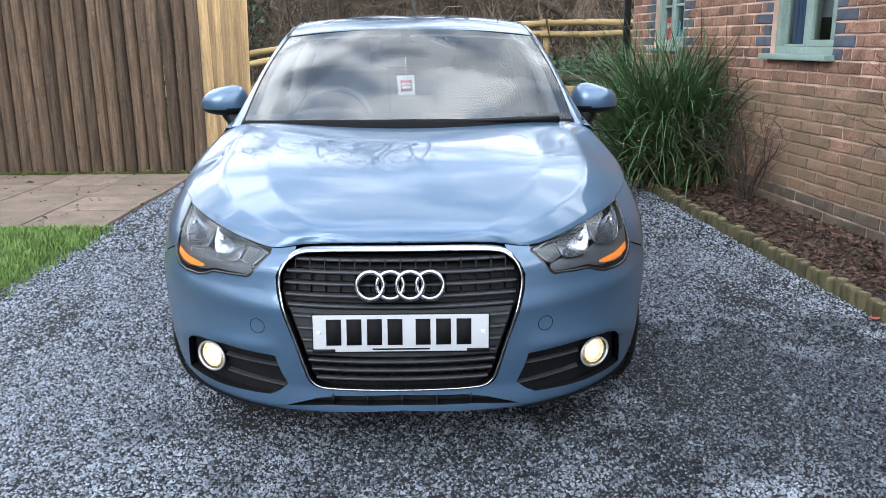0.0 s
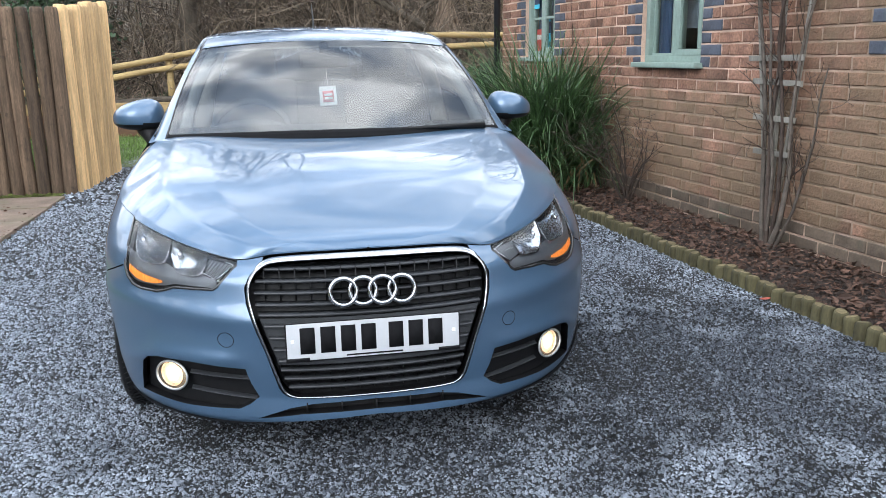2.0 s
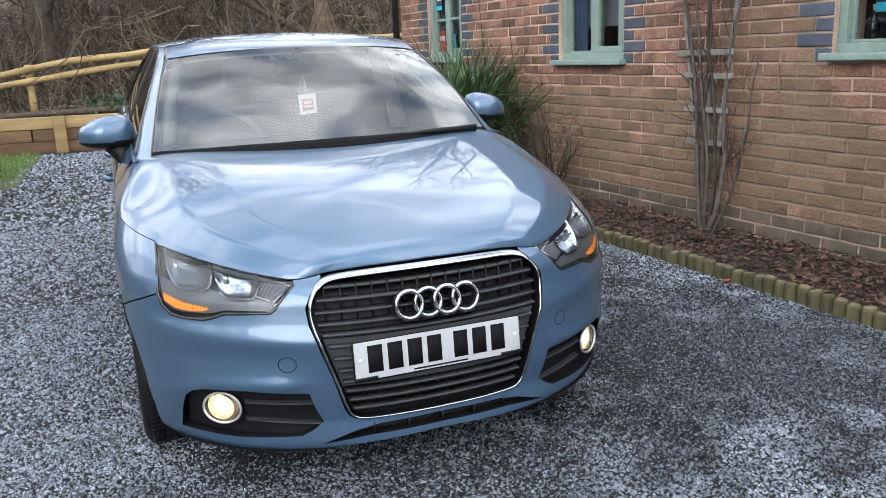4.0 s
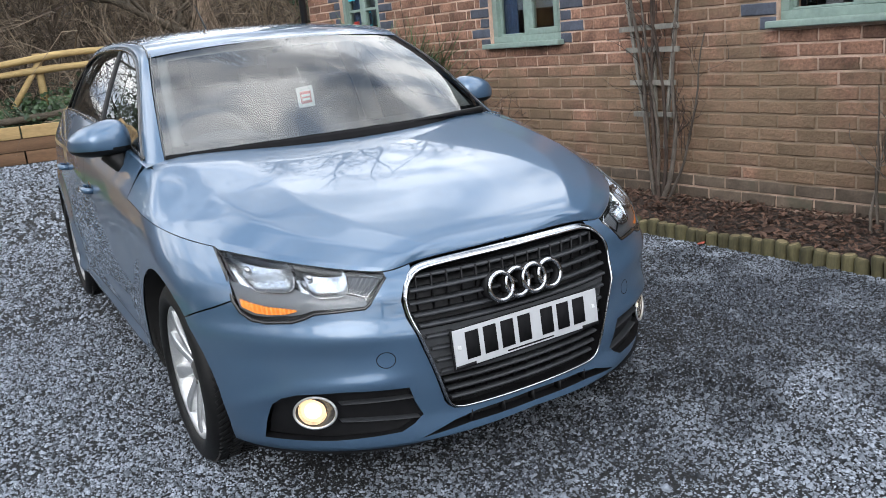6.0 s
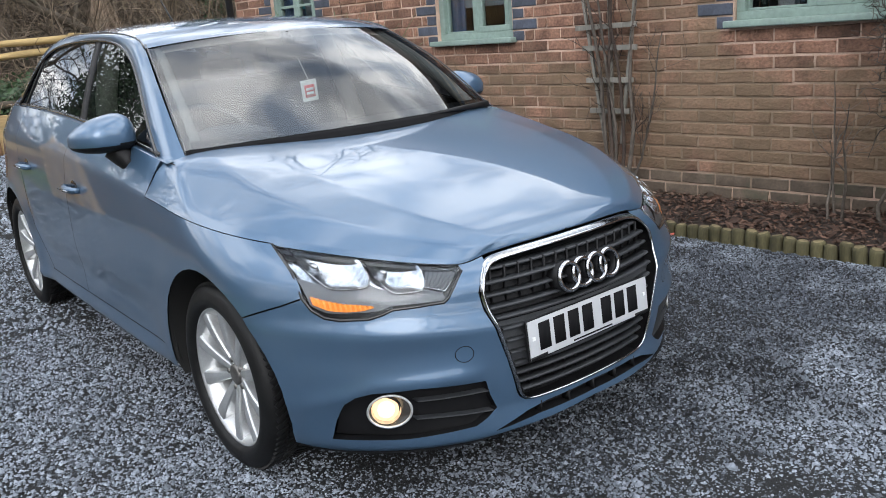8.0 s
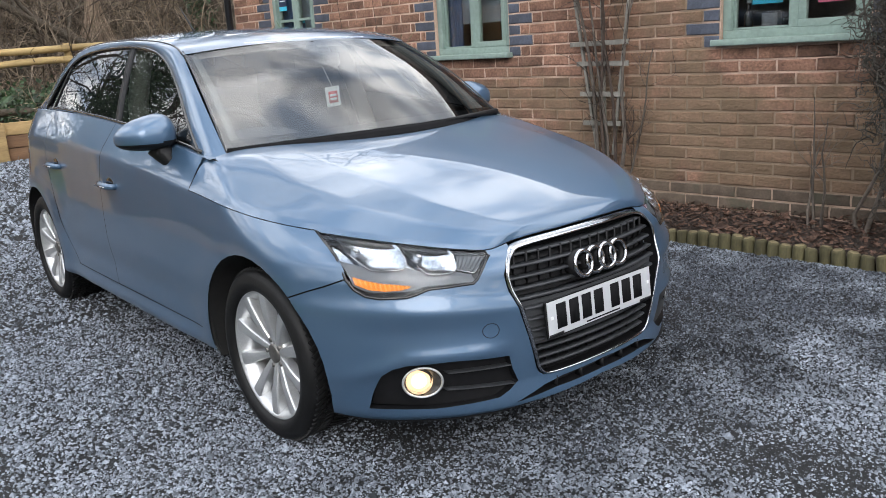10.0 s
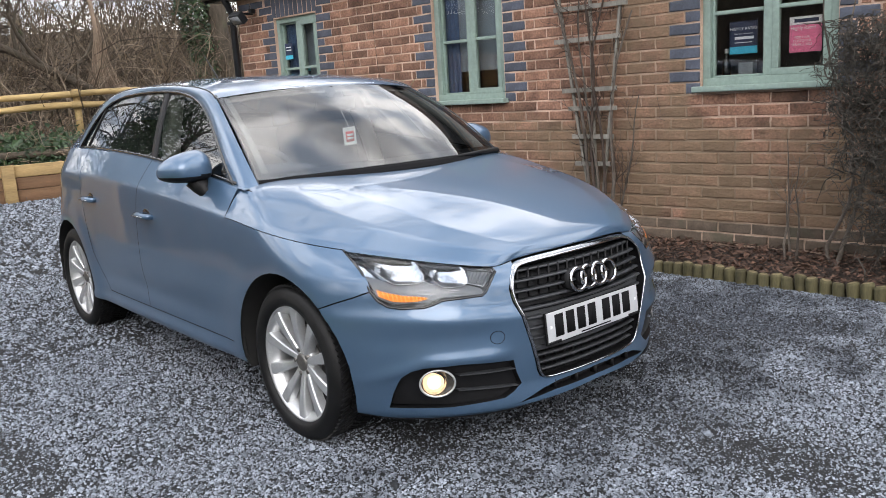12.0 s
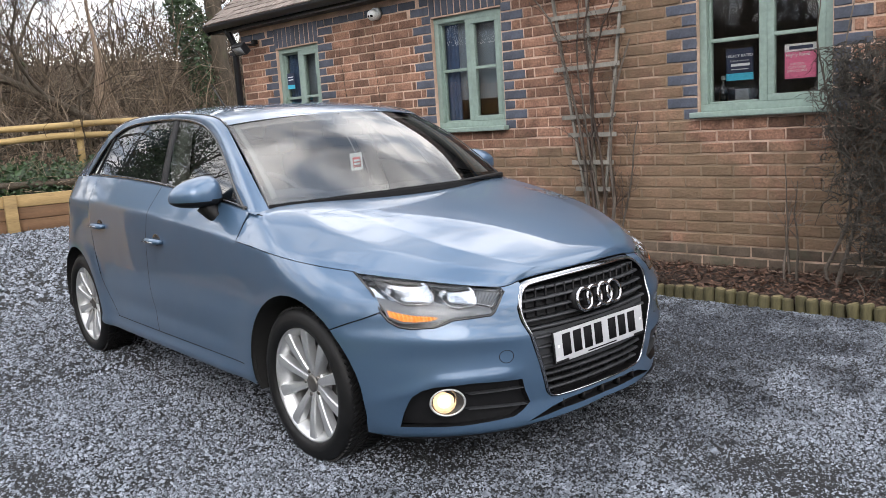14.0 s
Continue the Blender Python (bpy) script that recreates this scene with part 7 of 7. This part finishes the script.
def tangle(name, n, x0, x1, d0, d1, length, thick, seed, material, label, up=1.0, per=3, sides=3, droop=0.05, lift=0.0):
    q = np.random.default_rng(seed)
    s = bank_at(q, n, x0, x1, d0, d1, 0.05) + (0, 0, lift)
    d = q.normal(0, 0.7, (n, 3)) + (0, -0.1, up)
    a = grow(q, s, d, length * q.uniform(0.4, 1.2, n), thick * q.uniform(0.6, 1.4, n), 7, 0.28, droop)
    b = branch_off(q, *a, per, length * 0.38, 0.7, 5, 0.1, 0.3, 0.6)
    return tagged(raw(name, *merged(twigs(*a, sides), twigs(*b, sides)), material), label, "thicket", kind="stuff")


tangle("brambles", 1300, -6.5, 6.5, 0.3, 2.0, 0.9, 0.006, 92, BRAMBLE, "pale dry brambles tangled behind the rails", 0.5, 3, 3, 0.16)
tangle("thicket", 1900, -9, 9, 1.2, 5.5, 2.4, 0.012, 93, THICKET, "dense bare thicket on the bank", 1.1, 4)
tangle("thicket", 2300, -13, 14, 3.0, 10.0, 3.8, 0.019, 94, THICKET, "bare saplings deeper in the wood", 1.0, 4)


def bare_tree(at, tall, thick, lean_, seed, label, per=(5, 5, 5, 4), material=BARK, low=0.22):
    q = np.random.default_rng(seed)
    a = grow(q, np.array([at]), np.array([lean_]), [tall * 0.8], [thick], 10, 0.10, 0, 0.25)
    b = branch_off(q, *a, per[0] * 3, tall * 0.50, 0.65, 8, 0.35, 0.22, 0.55, low)
    c = branch_off(q, *b, per[1], tall * 0.24, 0.6, 6, 0.12, 0.25, 0.55)
    d = branch_off(q, *c, per[2], tall * 0.12, 0.6, 5, 0.05, 0.3, 0.6)
    e = branch_off(q, *d, per[3], tall * 0.06, 0.6, 4, 0.0, 0.3, 0.7)
    for ch, rad in (c, d, e):
        np.maximum(rad, 0.0035, out=rad)
    t = thing("tree", label, "tree", group="bare trees round the plot")
    stems("trunk", [a], material, t, 10)
    tagged(stems("limb_mass", [b], material, t, 5), kind="stuff")
    stems("crown", [c, d, e], TWIG, t, 3)
    return t


for k, (x, d, tall, thick, ln) in enumerate(((-1.75, 2.6, 8.0, 0.20, (0.05, 0.05, 1)), (-0.65, 3.6, 9.0, 0.16, (0.1, 0, 1)), (-4.6, 3.5, 9.0, 0.20, (-0.1, 0, 1)), (1.6, 4.6, 9.5, 0.20, (-0.35, -0.1, 1)),
                                             (6.0, 3.2, 8.5, 0.24, (-0.30, -0.15, 1)), (8.2, 5.0, 10.0, 0.22, (-0.15, -0.1, 1)), (-7.5, 5.0, 10.0, 0.22, (0, 0, 1)), (9.5, 6.0, 10.0, 0.2, (0, 0, 1)))):
    y = BANK_Y(x) + d
    bare_tree((x, y, bank_z(x, y) - 0.1), tall, thick, ln, 100 + k, "leafless tree with a tangled crown on the bank")
for k, (x, y, tall) in enumerate(((-13, 6, 10), (-15, -1, 11), (-12, -8, 10), (-5, -15, 11), (3, -16, 11), (-16, 11, 11))):
    bare_tree((x, y, -0.1), tall, 0.2, (0, 0, 1), 140 + k, "leafless tree at the edge of the plot", (4, 4, 3, 2))

bare_tree((3.35, 13.6, bank_z(3.35, 13.6) + 0.3), 5.5, 0.095, (-1.0, -0.05, 0.45), 171, "leaning leafless tree with a dark trunk above the rails", (5, 5, 5, 4))
# dead vine hanging from a thin stem in a pale cone
old_vine = thing("dead_vine", "pale cone of dry hanging vine stems in the thicket", "climber")
r = np.random.default_rng(181)
n = 340
ang = r.uniform(0, 6.283, n)
spread = r.uniform(0.0, 1.0, n) ** 0.7
low_z = 1.45 + 0.25 * r.uniform(0, 1, n)
top_z = 2.25 + 0.75 * r.uniform(0, 1, n) ** 2
f = np.linspace(0, 1, 6)[None]
chain = np.stack([3.10 + (0.03 + 0.37 * spread[:, None] * f ** 1.6) * np.cos(ang)[:, None], 13.8 + (0.03 + 0.33 * spread[:, None] * f ** 1.6) * np.sin(ang)[:, None], top_z[:, None] + (low_z - top_z)[:, None] * f], axis=-1)
chain += r.normal(0, 0.014, chain.shape)
tagged(stems("strand_mass", [(chain, np.full((n, 6), 0.0065))], BRAMBLE, old_vine, 3), kind="stuff")
stems("stem", [(np.array([[(3.14, 13.82, 1.2), (3.12, 13.82, 2.2), (3.06, 13.8, 3.0), (3.0, 13.8, 3.7), (3.04, 13.8, 4.6)]]), np.array([[0.05, 0.045, 0.04, 0.03, 0.02]]))], BRAMBLE, old_vine, 6)


def hedgerow(name, n, x0, x1, y0, y1, length, thick, seed, label):
    """A belt of bare stems on level ground."""
    q = np.random.default_rng(seed)
    st = np.stack([q.uniform(x0, x1, n), q.uniform(y0, y1, n), np.zeros(n)], axis=1)
    a = grow(q, st, q.normal(0, 0.35, (n, 3)) + (0, 0, 1), length * q.uniform(0.5, 1.2, n), thick * q.uniform(0.6, 1.4, n), 7, 0.22, 0.0)
    b = branch_off(q, *a, 5, length * 0.34, 0.7, 5, 0.1, 0.3, 0.6)
    return tagged(raw(name, *merged(twigs(*a, 3), twigs(*b, 3)), THICKET), label, "thicket", kind="stuff")


hedgerow("hedgerow", 900, -12.0, -8.6, -9.0, 16.0, 5.6, 0.026, 186, "tall bare hedgerow along the far side of the lawn")
ivy("ivy", 26000, lambda q, n: np.stack([q.uniform(-11.5, -8.8, n), q.uniform(-9, 16, n), np.abs(q.normal(0, 0.9, n))], axis=1), 0.042, 187, IVY, "dark ivy through the hedgerow")

ivy("ivy", 15000, lambda q, n: np.stack([-4.3 + q.normal(0, 0.5, n), 14.2 + q.normal(0, 0.7, n), q.uniform(0.3, 6.8, n)], axis=1), 0.042, 188, IVY, "ivy-smothered trunk behind the pole fence")

# ---- fittings on the house ----
cam_box = thing("security_camera", "white turret security camera under the eaves", "camera", HOUSE)
dome = bmesh.new()
bmesh.ops.create_uvsphere(dome, u_segments=24, v_segments=16, radius=0.052, matrix=Matrix.Translation((-0.075, 4.56, 2.270)))
part("ball", dome, WHITE_PLASTIC, cam_box)
part("base", spin([(-0.010, 0.0005), (-0.010, 0.058), (-0.055, 0.055), (-0.062, 0.046)], 28, "x"), WHITE_PLASTIC, cam_box).matrix_local = pose(0, 4.56, 2.285)
for u in (-0.016, 0.016):
    part("eye", spin([(-0.1285, 0.0005), (-0.1285, 0.010), (-0.110, 0.011)], 14, "x"), INK, cam_box).matrix_local = pose(0.0, 4.545 + u, 2.258)

flood = thing("floodlight", "small black floodlight on a bracket near the downpipe", "lamp", HOUSE)
part("head", box((0, 0, 0), (0.075, 0.20, 0.125), 0.012, pose(-0.20, 6.62, 2.17, 0, -38, 0)), GUTTER, flood)
part("glass", box((-0.040, 0, 0), (0.004, 0.16, 0.085), 0.0, pose(-0.20, 6.62, 2.17, 0, -38, 0)), LAMP_GREY, flood)
part("arm", tube([(0.0, 6.62, 2.22), (-0.12, 6.62, 2.22), (-0.18, 6.62, 2.18)], 0.014, 8), GUTTER, flood)
part("sensor", box((-0.06, 6.55, 2.24), (0.06, 0.05, 0.05), 0.01), BLACK_PLASTIC, flood)


def words(text, size, material, parent, m, name="lettering"):
    """Built-in lettering as a flat mesh, facing out of the wall."""
    cu = bpy.data.curves.new("text", "FONT")
    cu.body, cu.size, cu.align_x, cu.align_y = text, size, "CENTER", "CENTER"
    tmp = new("text", cu)
    me = bpy.data.meshes.new_from_object(tmp.evaluated_get(bpy.context.evaluated_depsgraph_get()))
    bpy.data.objects.remove(tmp)
    me.materials.clear()
    me.materials.append(material)
    ob = new(name, me)
    ob.parent = parent
    ob.matrix_local = m
    return ob


def facing(u, z, x):
    """The pose of flat print on the wall's outer side."""
    return Matrix.Translation((x, u, z)) @ Matrix(((0, 0, -1, 0), (-1, 0, 0, 0), (0, 1, 0, 0), (0, 0, 0, 1)))


BEHIND = 0.105
# navy sticker with a cyan foot
sticker = thing("window_sticker", "navy blue sticker with white print and a cyan foot", "sticker", HOUSE, group="notices in the windows")
part("sheet", box((BEHIND, 1.09, 1.495), (0.002, 0.190, 0.215), 0.0), PAPER_NAVY, sticker, smooth=False)
part("foot", box((BEHIND - 0.0015, 1.09, 1.412), (0.002, 0.190, 0.048), 0.0), PAPER_CYAN, sticker, smooth=False)
words("HIGHLY RATED", 0.027, PRINT_WHITE, sticker, facing(1.09, 1.552, BEHIND - 0.003))
words("Customer reviewed on", 0.014, PRINT_WHITE, sticker, facing(1.09, 1.520, BEHIND - 0.003))
part("logo_bar", box((BEHIND - 0.002, 1.085, 1.492), (0.001, 0.130, 0.018)), PRINT_WHITE, sticker, smooth=False)
part("text_bar", box((BEHIND - 0.002, 1.09, 1.462), (0.001, 0.120, 0.005)), PRINT_WHITE, sticker, smooth=False)

poster = thing("window_poster", "pink poster with a white head band and pale print", "poster", HOUSE)
part("sheet", box((BEHIND - 0.03, 0.675, 1.480), (0.002, 0.200, 0.220), 0.0), PAPER_PINK, poster, smooth=False)
part("head_band", box((BEHIND - 0.0315, 0.675, 1.566), (0.002, 0.200, 0.050), 0.0), PAPER_WHITE, poster, smooth=False)
part("logo_bar", box((BEHIND - 0.033, 0.670, 1.566), (0.001, 0.150, 0.022)), PAPER_NAVY, poster, smooth=False)
words("Highly Rated", 0.030, PAPER_WHITE, poster, facing(0.690, 1.520, BEHIND - 0.033))
words("FOR OUR\nCUSTOMER\nSERVICE 2021", 0.022, PAPER_WHITE, poster, facing(0.695, 1.440, BEHIND - 0.033))

small = thing("window_sticker", "small navy and cyan sticker low in the far window", "sticker", HOUSE, group="notices in the windows")
part("sheet", box((BEHIND - 0.03, 6.12, 1.78), (0.002, 0.13, 0.165), 0.0), PAPER_NAVY, small, smooth=False)
part("foot", box((BEHIND - 0.0315, 6.12, 1.715), (0.002, 0.13, 0.042), 0.0), PAPER_CYAN, small, smooth=False)
for z in (1.82, 1.79):
    part("text_bar", box((BEHIND - 0.033, 6.12, z), (0.001, 0.09, 0.010)), PRINT_WHITE, small, smooth=False)
red = thing("window_sticker", "red and white notice in the far window", "sticker", HOUSE, group="notices in the windows")
part("sheet", box((BEHIND, 6.13, 1.36), (0.002, 0.13, 0.26), 0.0), PAPER_RED, red, smooth=False)
part("band", box((BEHIND - 0.0015, 6.13, 1.41), (0.002, 0.13, 0.05), 0.0), PAPER_WHITE, red, smooth=False)
blue = thing("window_sticker", "tall blue notice in the far window", "sticker", HOUSE, group="notices in the windows")
part("sheet", box((BEHIND - 0.03, 5.83, 1.45), (0.002, 0.12, 0.30), 0.0), PAPER_CYAN, blue, smooth=False)
part("band", box((BEHIND - 0.0315, 5.83, 1.50), (0.002, 0.12, 0.11), 0.0), PAPER_NAVY, blue, smooth=False)

# inside the windows: curtains, blinds, things on the sills
for k, (u0, u1, z0, z1) in enumerate(OPENINGS[:2]):
    cu = thing("curtain", "plain navy curtain hanging inside the window", "curtain", HOUSE, group="navy curtains")
    part("cloth", sheet([[(0.138 + 0.008 * math.sin(j * 1.3), u1 - 0.03 - j * 0.010, z) for j in range(18)] for z in (z0 - 0.1, z1 + 0.05)]), CURTAIN, cu)
    bl = thing("roller_blind", "blue-grey roller blind half drawn inside the window", "blind", HOUSE, group="roller blinds")
    drop = 0.78 * (z1 - z0)
    part("cloth", box((0.158, (u0 + u1) / 2, z1 + 0.03 - drop / 2), (0.004, u1 - u0, drop)), BLIND, bl, smooth=False)
bottle = thing("bottle", "clear bottle with a white cap on the window sill", "bottle", HOUSE)
part("body", spin([(1.19, 0.0005), (1.19, 0.028), (1.33, 0.028), (1.36, 0.012), (1.40, 0.012)], 20, "z"), SIDE_GLASS, bottle).matrix_local = pose(0.19, 1.245, 0)
part("cap", spin([(1.40, 0.014), (1.43, 0.014), (1.43, 0.0005)], 16, "z"), WHITE_PLASTIC, bottle).matrix_local = pose(0.19, 1.245, 0)
carton = thing("carton", "small grey carton on the window sill", "box", HOUSE)
part("carton_body", box((0.20, 1.10, 1.26), (0.07, 0.10, 0.14), 0.003), LAMP_GREY, carton)
desk = thing("desk", "brown wooden desk edge inside the room", "desk", HOUSE)
part("top", box((0.55, 0.80, 1.22), (0.5, 0.9, 0.04), 0.005), RAIL, desk)

# ivy on the leaning trunk beside the house
def on_trunk(q, n):
    t = q.uniform(0, 1, n) ** 0.8
    a = q.uniform(0, 6.283, n)
    r2 = 0.30 * (1 - 0.4 * t) + np.abs(q.normal(0, 0.07, n))
    return np.stack([5.85 - 1.35 * t + r2 * np.cos(a), 14.55 - 0.6 * t + r2 * np.sin(a), 1.0 + 4.6 * t], axis=1)


ivy("ivy", 5600, on_trunk, 0.034, 85, IVY, "dark ivy climbing a leaning trunk")

# ---- bricks, laid last ----
def brick_shape(name, long, tall, material, k):
    """A brick with worn, uneven face edges; its face lies a few millimetres before the joints."""
    bm = bmesh.new()
    rk = random.Random(k * 77 + int(long * 1000))
    corners = ((-1, -1), (0, -1), (1, -1), (1, 0), (1, 1), (0, 1), (-1, 1), (-1, 0))
    wear = [(rk.uniform(-0.0035, 0.0015), rk.uniform(-0.0030, 0.0015)) for _ in corners]
    rings = []
    for x, c in ((0.030, 0.0), (0.001, 0.0), (-0.004, 0.0045)):
        rings.append([bm.verts.new((x + (rk.uniform(-0.001, 0.002) if c else 0), a * (long / 2 - c + w[0]), b * (tall / 2 - c + w[1]))) for (a, b), w in zip(corners, wear)])
    for a, b in zip(rings, rings[1:]):
        for i in range(8):
            bm.faces.new((a[i], b[i], b[(i + 1) % 8], a[(i + 1) % 8]))
    mid = bm.verts.new((-0.005, rk.uniform(-0.01, 0.01), 0))
    for i in (0, 2, 4, 6):
        bm.faces.new((rings[-1][i], rings[-1][(i + 1) % 8], mid, rings[-1][i - 1]))
    bmesh.ops.recalc_face_normals(bm, faces=bm.faces)
    return mesh_of(name, bm, material, False)


TALL = COURSE - JOINT
shapes = {}
rest = {}
rb = random.Random(12)
NEAR = (1.40, 3.02)


def lay(u, z, long, material, tall=TALL):
    """One brick: its own object in the near stretch, else part of the joined rest."""
    key = (round(long, 3), round(tall, 3), material.name, rb.randrange(5))
    if key not in shapes:
        shapes[key] = brick_shape("brick", long, tall, material, key[3])
    m = pose(rb.uniform(-0.0030, 0.0030), u, z, rb.uniform(-0.5, 0.5), rb.uniform(-0.5, 0.5), rb.uniform(-0.25, 0.25))
    if NEAR[0] < u < NEAR[1]:
        ob = new("brick", shapes[key])
        ob.parent = wall
        ob.matrix_local = m
    else:
        rest.setdefault(key, []).append(m)


def run(a, b, z, course, first=None, last=None):
    """Bricks from a to b in one course; first and last: blue bricks that dress an opening's side."""
    if first:
        lay(a + first / 2 + JOINT / 2, z, first, BLUE_BRICK)
        a += first + JOINT
    if last:
        lay(b - last / 2 - JOINT / 2, z, last, BLUE_BRICK)
        b -= last + JOINT
    step = BRICK_LONG + JOINT
    k = math.floor((a - WALL_A) / step) - 1
    u = WALL_A + k * step + (step / 2 if course % 2 else 0)
    while u < b:
        lo, hi = max(u, a), min(u + step, b)
        if hi - lo > 0.045:
            lay((lo + hi) / 2, z, round((hi - lo - JOINT) / 0.0113) * 0.0113, material_for(z, course))
        u += step


def material_for(z, course):
    return BLUE_BRICK if course >= 28 else PLINTH if course < 3 else BRICK


PLINTH = surface("dark stained brick", (0.120, 0.090, 0.066), 0.88, vary=0.35, scale=9, fine=70, bump=0.55, by_piece=0.25, spots=(5, 0.34, (0.075, 0.075, 0.05)), placed_by="Position")
LONG, SHORT = 0.226, 0.105
for course in range(30):
    z = 0.01 + (course + 0.5) * COURSE
    if z > WALL_TOP - 0.03:
        break
    holes = []
    for h0, h1, z0, z1 in sorted(OPENINGS):
        if z0 - 0.02 < z < z1 + 0.02:
            holes.append((h0, h1, True))
        elif z1 + 0.02 <= z < z1 + 0.20:
            holes.append((h0 - 0.02, h1 + 0.02, True))
    a, dressed = WALL_A, None
    for h0, h1, side in holes:
        w = LONG if course % 2 else SHORT
        run(a, h0, z, course, dressed, w)
        a, dressed = h1, w
    run(a, WALL_B, z, course, dressed, None)
for h0, h1, z0, z1 in OPENINGS:
    n = round((h1 - h0 + 0.04) / 0.0765)
    for k in range(n):
        u = h0 - 0.02 + (h1 - h0 + 0.04) * (k + 0.5) / n
        lay(u, z1 + 0.115, (h1 - h0 + 0.04) / n - JOINT, BLUE_BRICK, 0.205)
for key, ms in rest.items():
    me = shapes[key]
    co = np.array([v.co[:] for v in me.vertices])
    quads = np.array([p.vertices[:] for p in me.polygons])
    vs, fs = [], []
    for i, m in enumerate(ms):
        a = np.array(m)
        vs.append(co @ a[:3, :3].T + a[:3, 3])
        fs.append(quads + i * len(co))
    rest[key] = (np.concatenate(vs), np.concatenate(fs))
for name, mat_ in (("brown_bricks", BRICK), ("blue_bricks", BLUE_BRICK), ("plinth_bricks", PLINTH)):
    sets = [v for k, v in rest.items() if k[2] == mat_.name]
    if sets:
        tagged(raw(name, *merged(*sets), mat_, wall), kind="stuff")

# roof tiles
tile = bmesh.new()
rows2 = []
for x in (0.0, 0.26):
    rows2.append([(x, u, 0.012 + 0.004 * math.cos(u * 12)) for u in np.linspace(-0.081, 0.081, 5)])
sheet(rows2, tile)
thicken(tile, 0.012)
tile_mesh = mesh_of("tile", tile, ROOF_TILE, False)
rt = random.Random(8)
for i in range(22):
    for j in range(14):
        ob = new("tile", tile_mesh)
        ob.parent = roof
        ob.matrix_local = slope_m @ pose(-0.05 + 0.105 * i, ROOF_B - 0.085 - 0.166 * j - (0.083 if i % 2 else 0), 0.008 + rt.uniform(-0.002, 0.004), 0, 3.4 + rt.uniform(-0.6, 0.6), rt.uniform(-1.0, 1.0))
co = np.array([v.co[:] for v in tile_mesh.vertices])
quads = [p.vertices[:] for p in tile_mesh.polygons]
quads = np.array([q for q in quads if len(q) == 4])
vs, fs, i0 = [], [], 0
for i in range(38):
    for j in range(70):
        if i < 22 and j < 14:
            continue
        a = np.array(slope_m @ pose(-0.05 + 0.105 * i, ROOF_B - 0.085 - 0.166 * j - (0.083 if i % 2 else 0), 0.008 + rt.uniform(-0.002, 0.004), 0, 3.4, rt.uniform(-1.0, 1.0)))
        vs.append(co @ a[:3, :3].T + a[:3, 3]), fs.append(quads + i0)
        i0 += len(co)
tagged(raw("roof_tiles", np.concatenate(vs), np.concatenate(fs), ROOF_TILE, roof), kind="stuff")
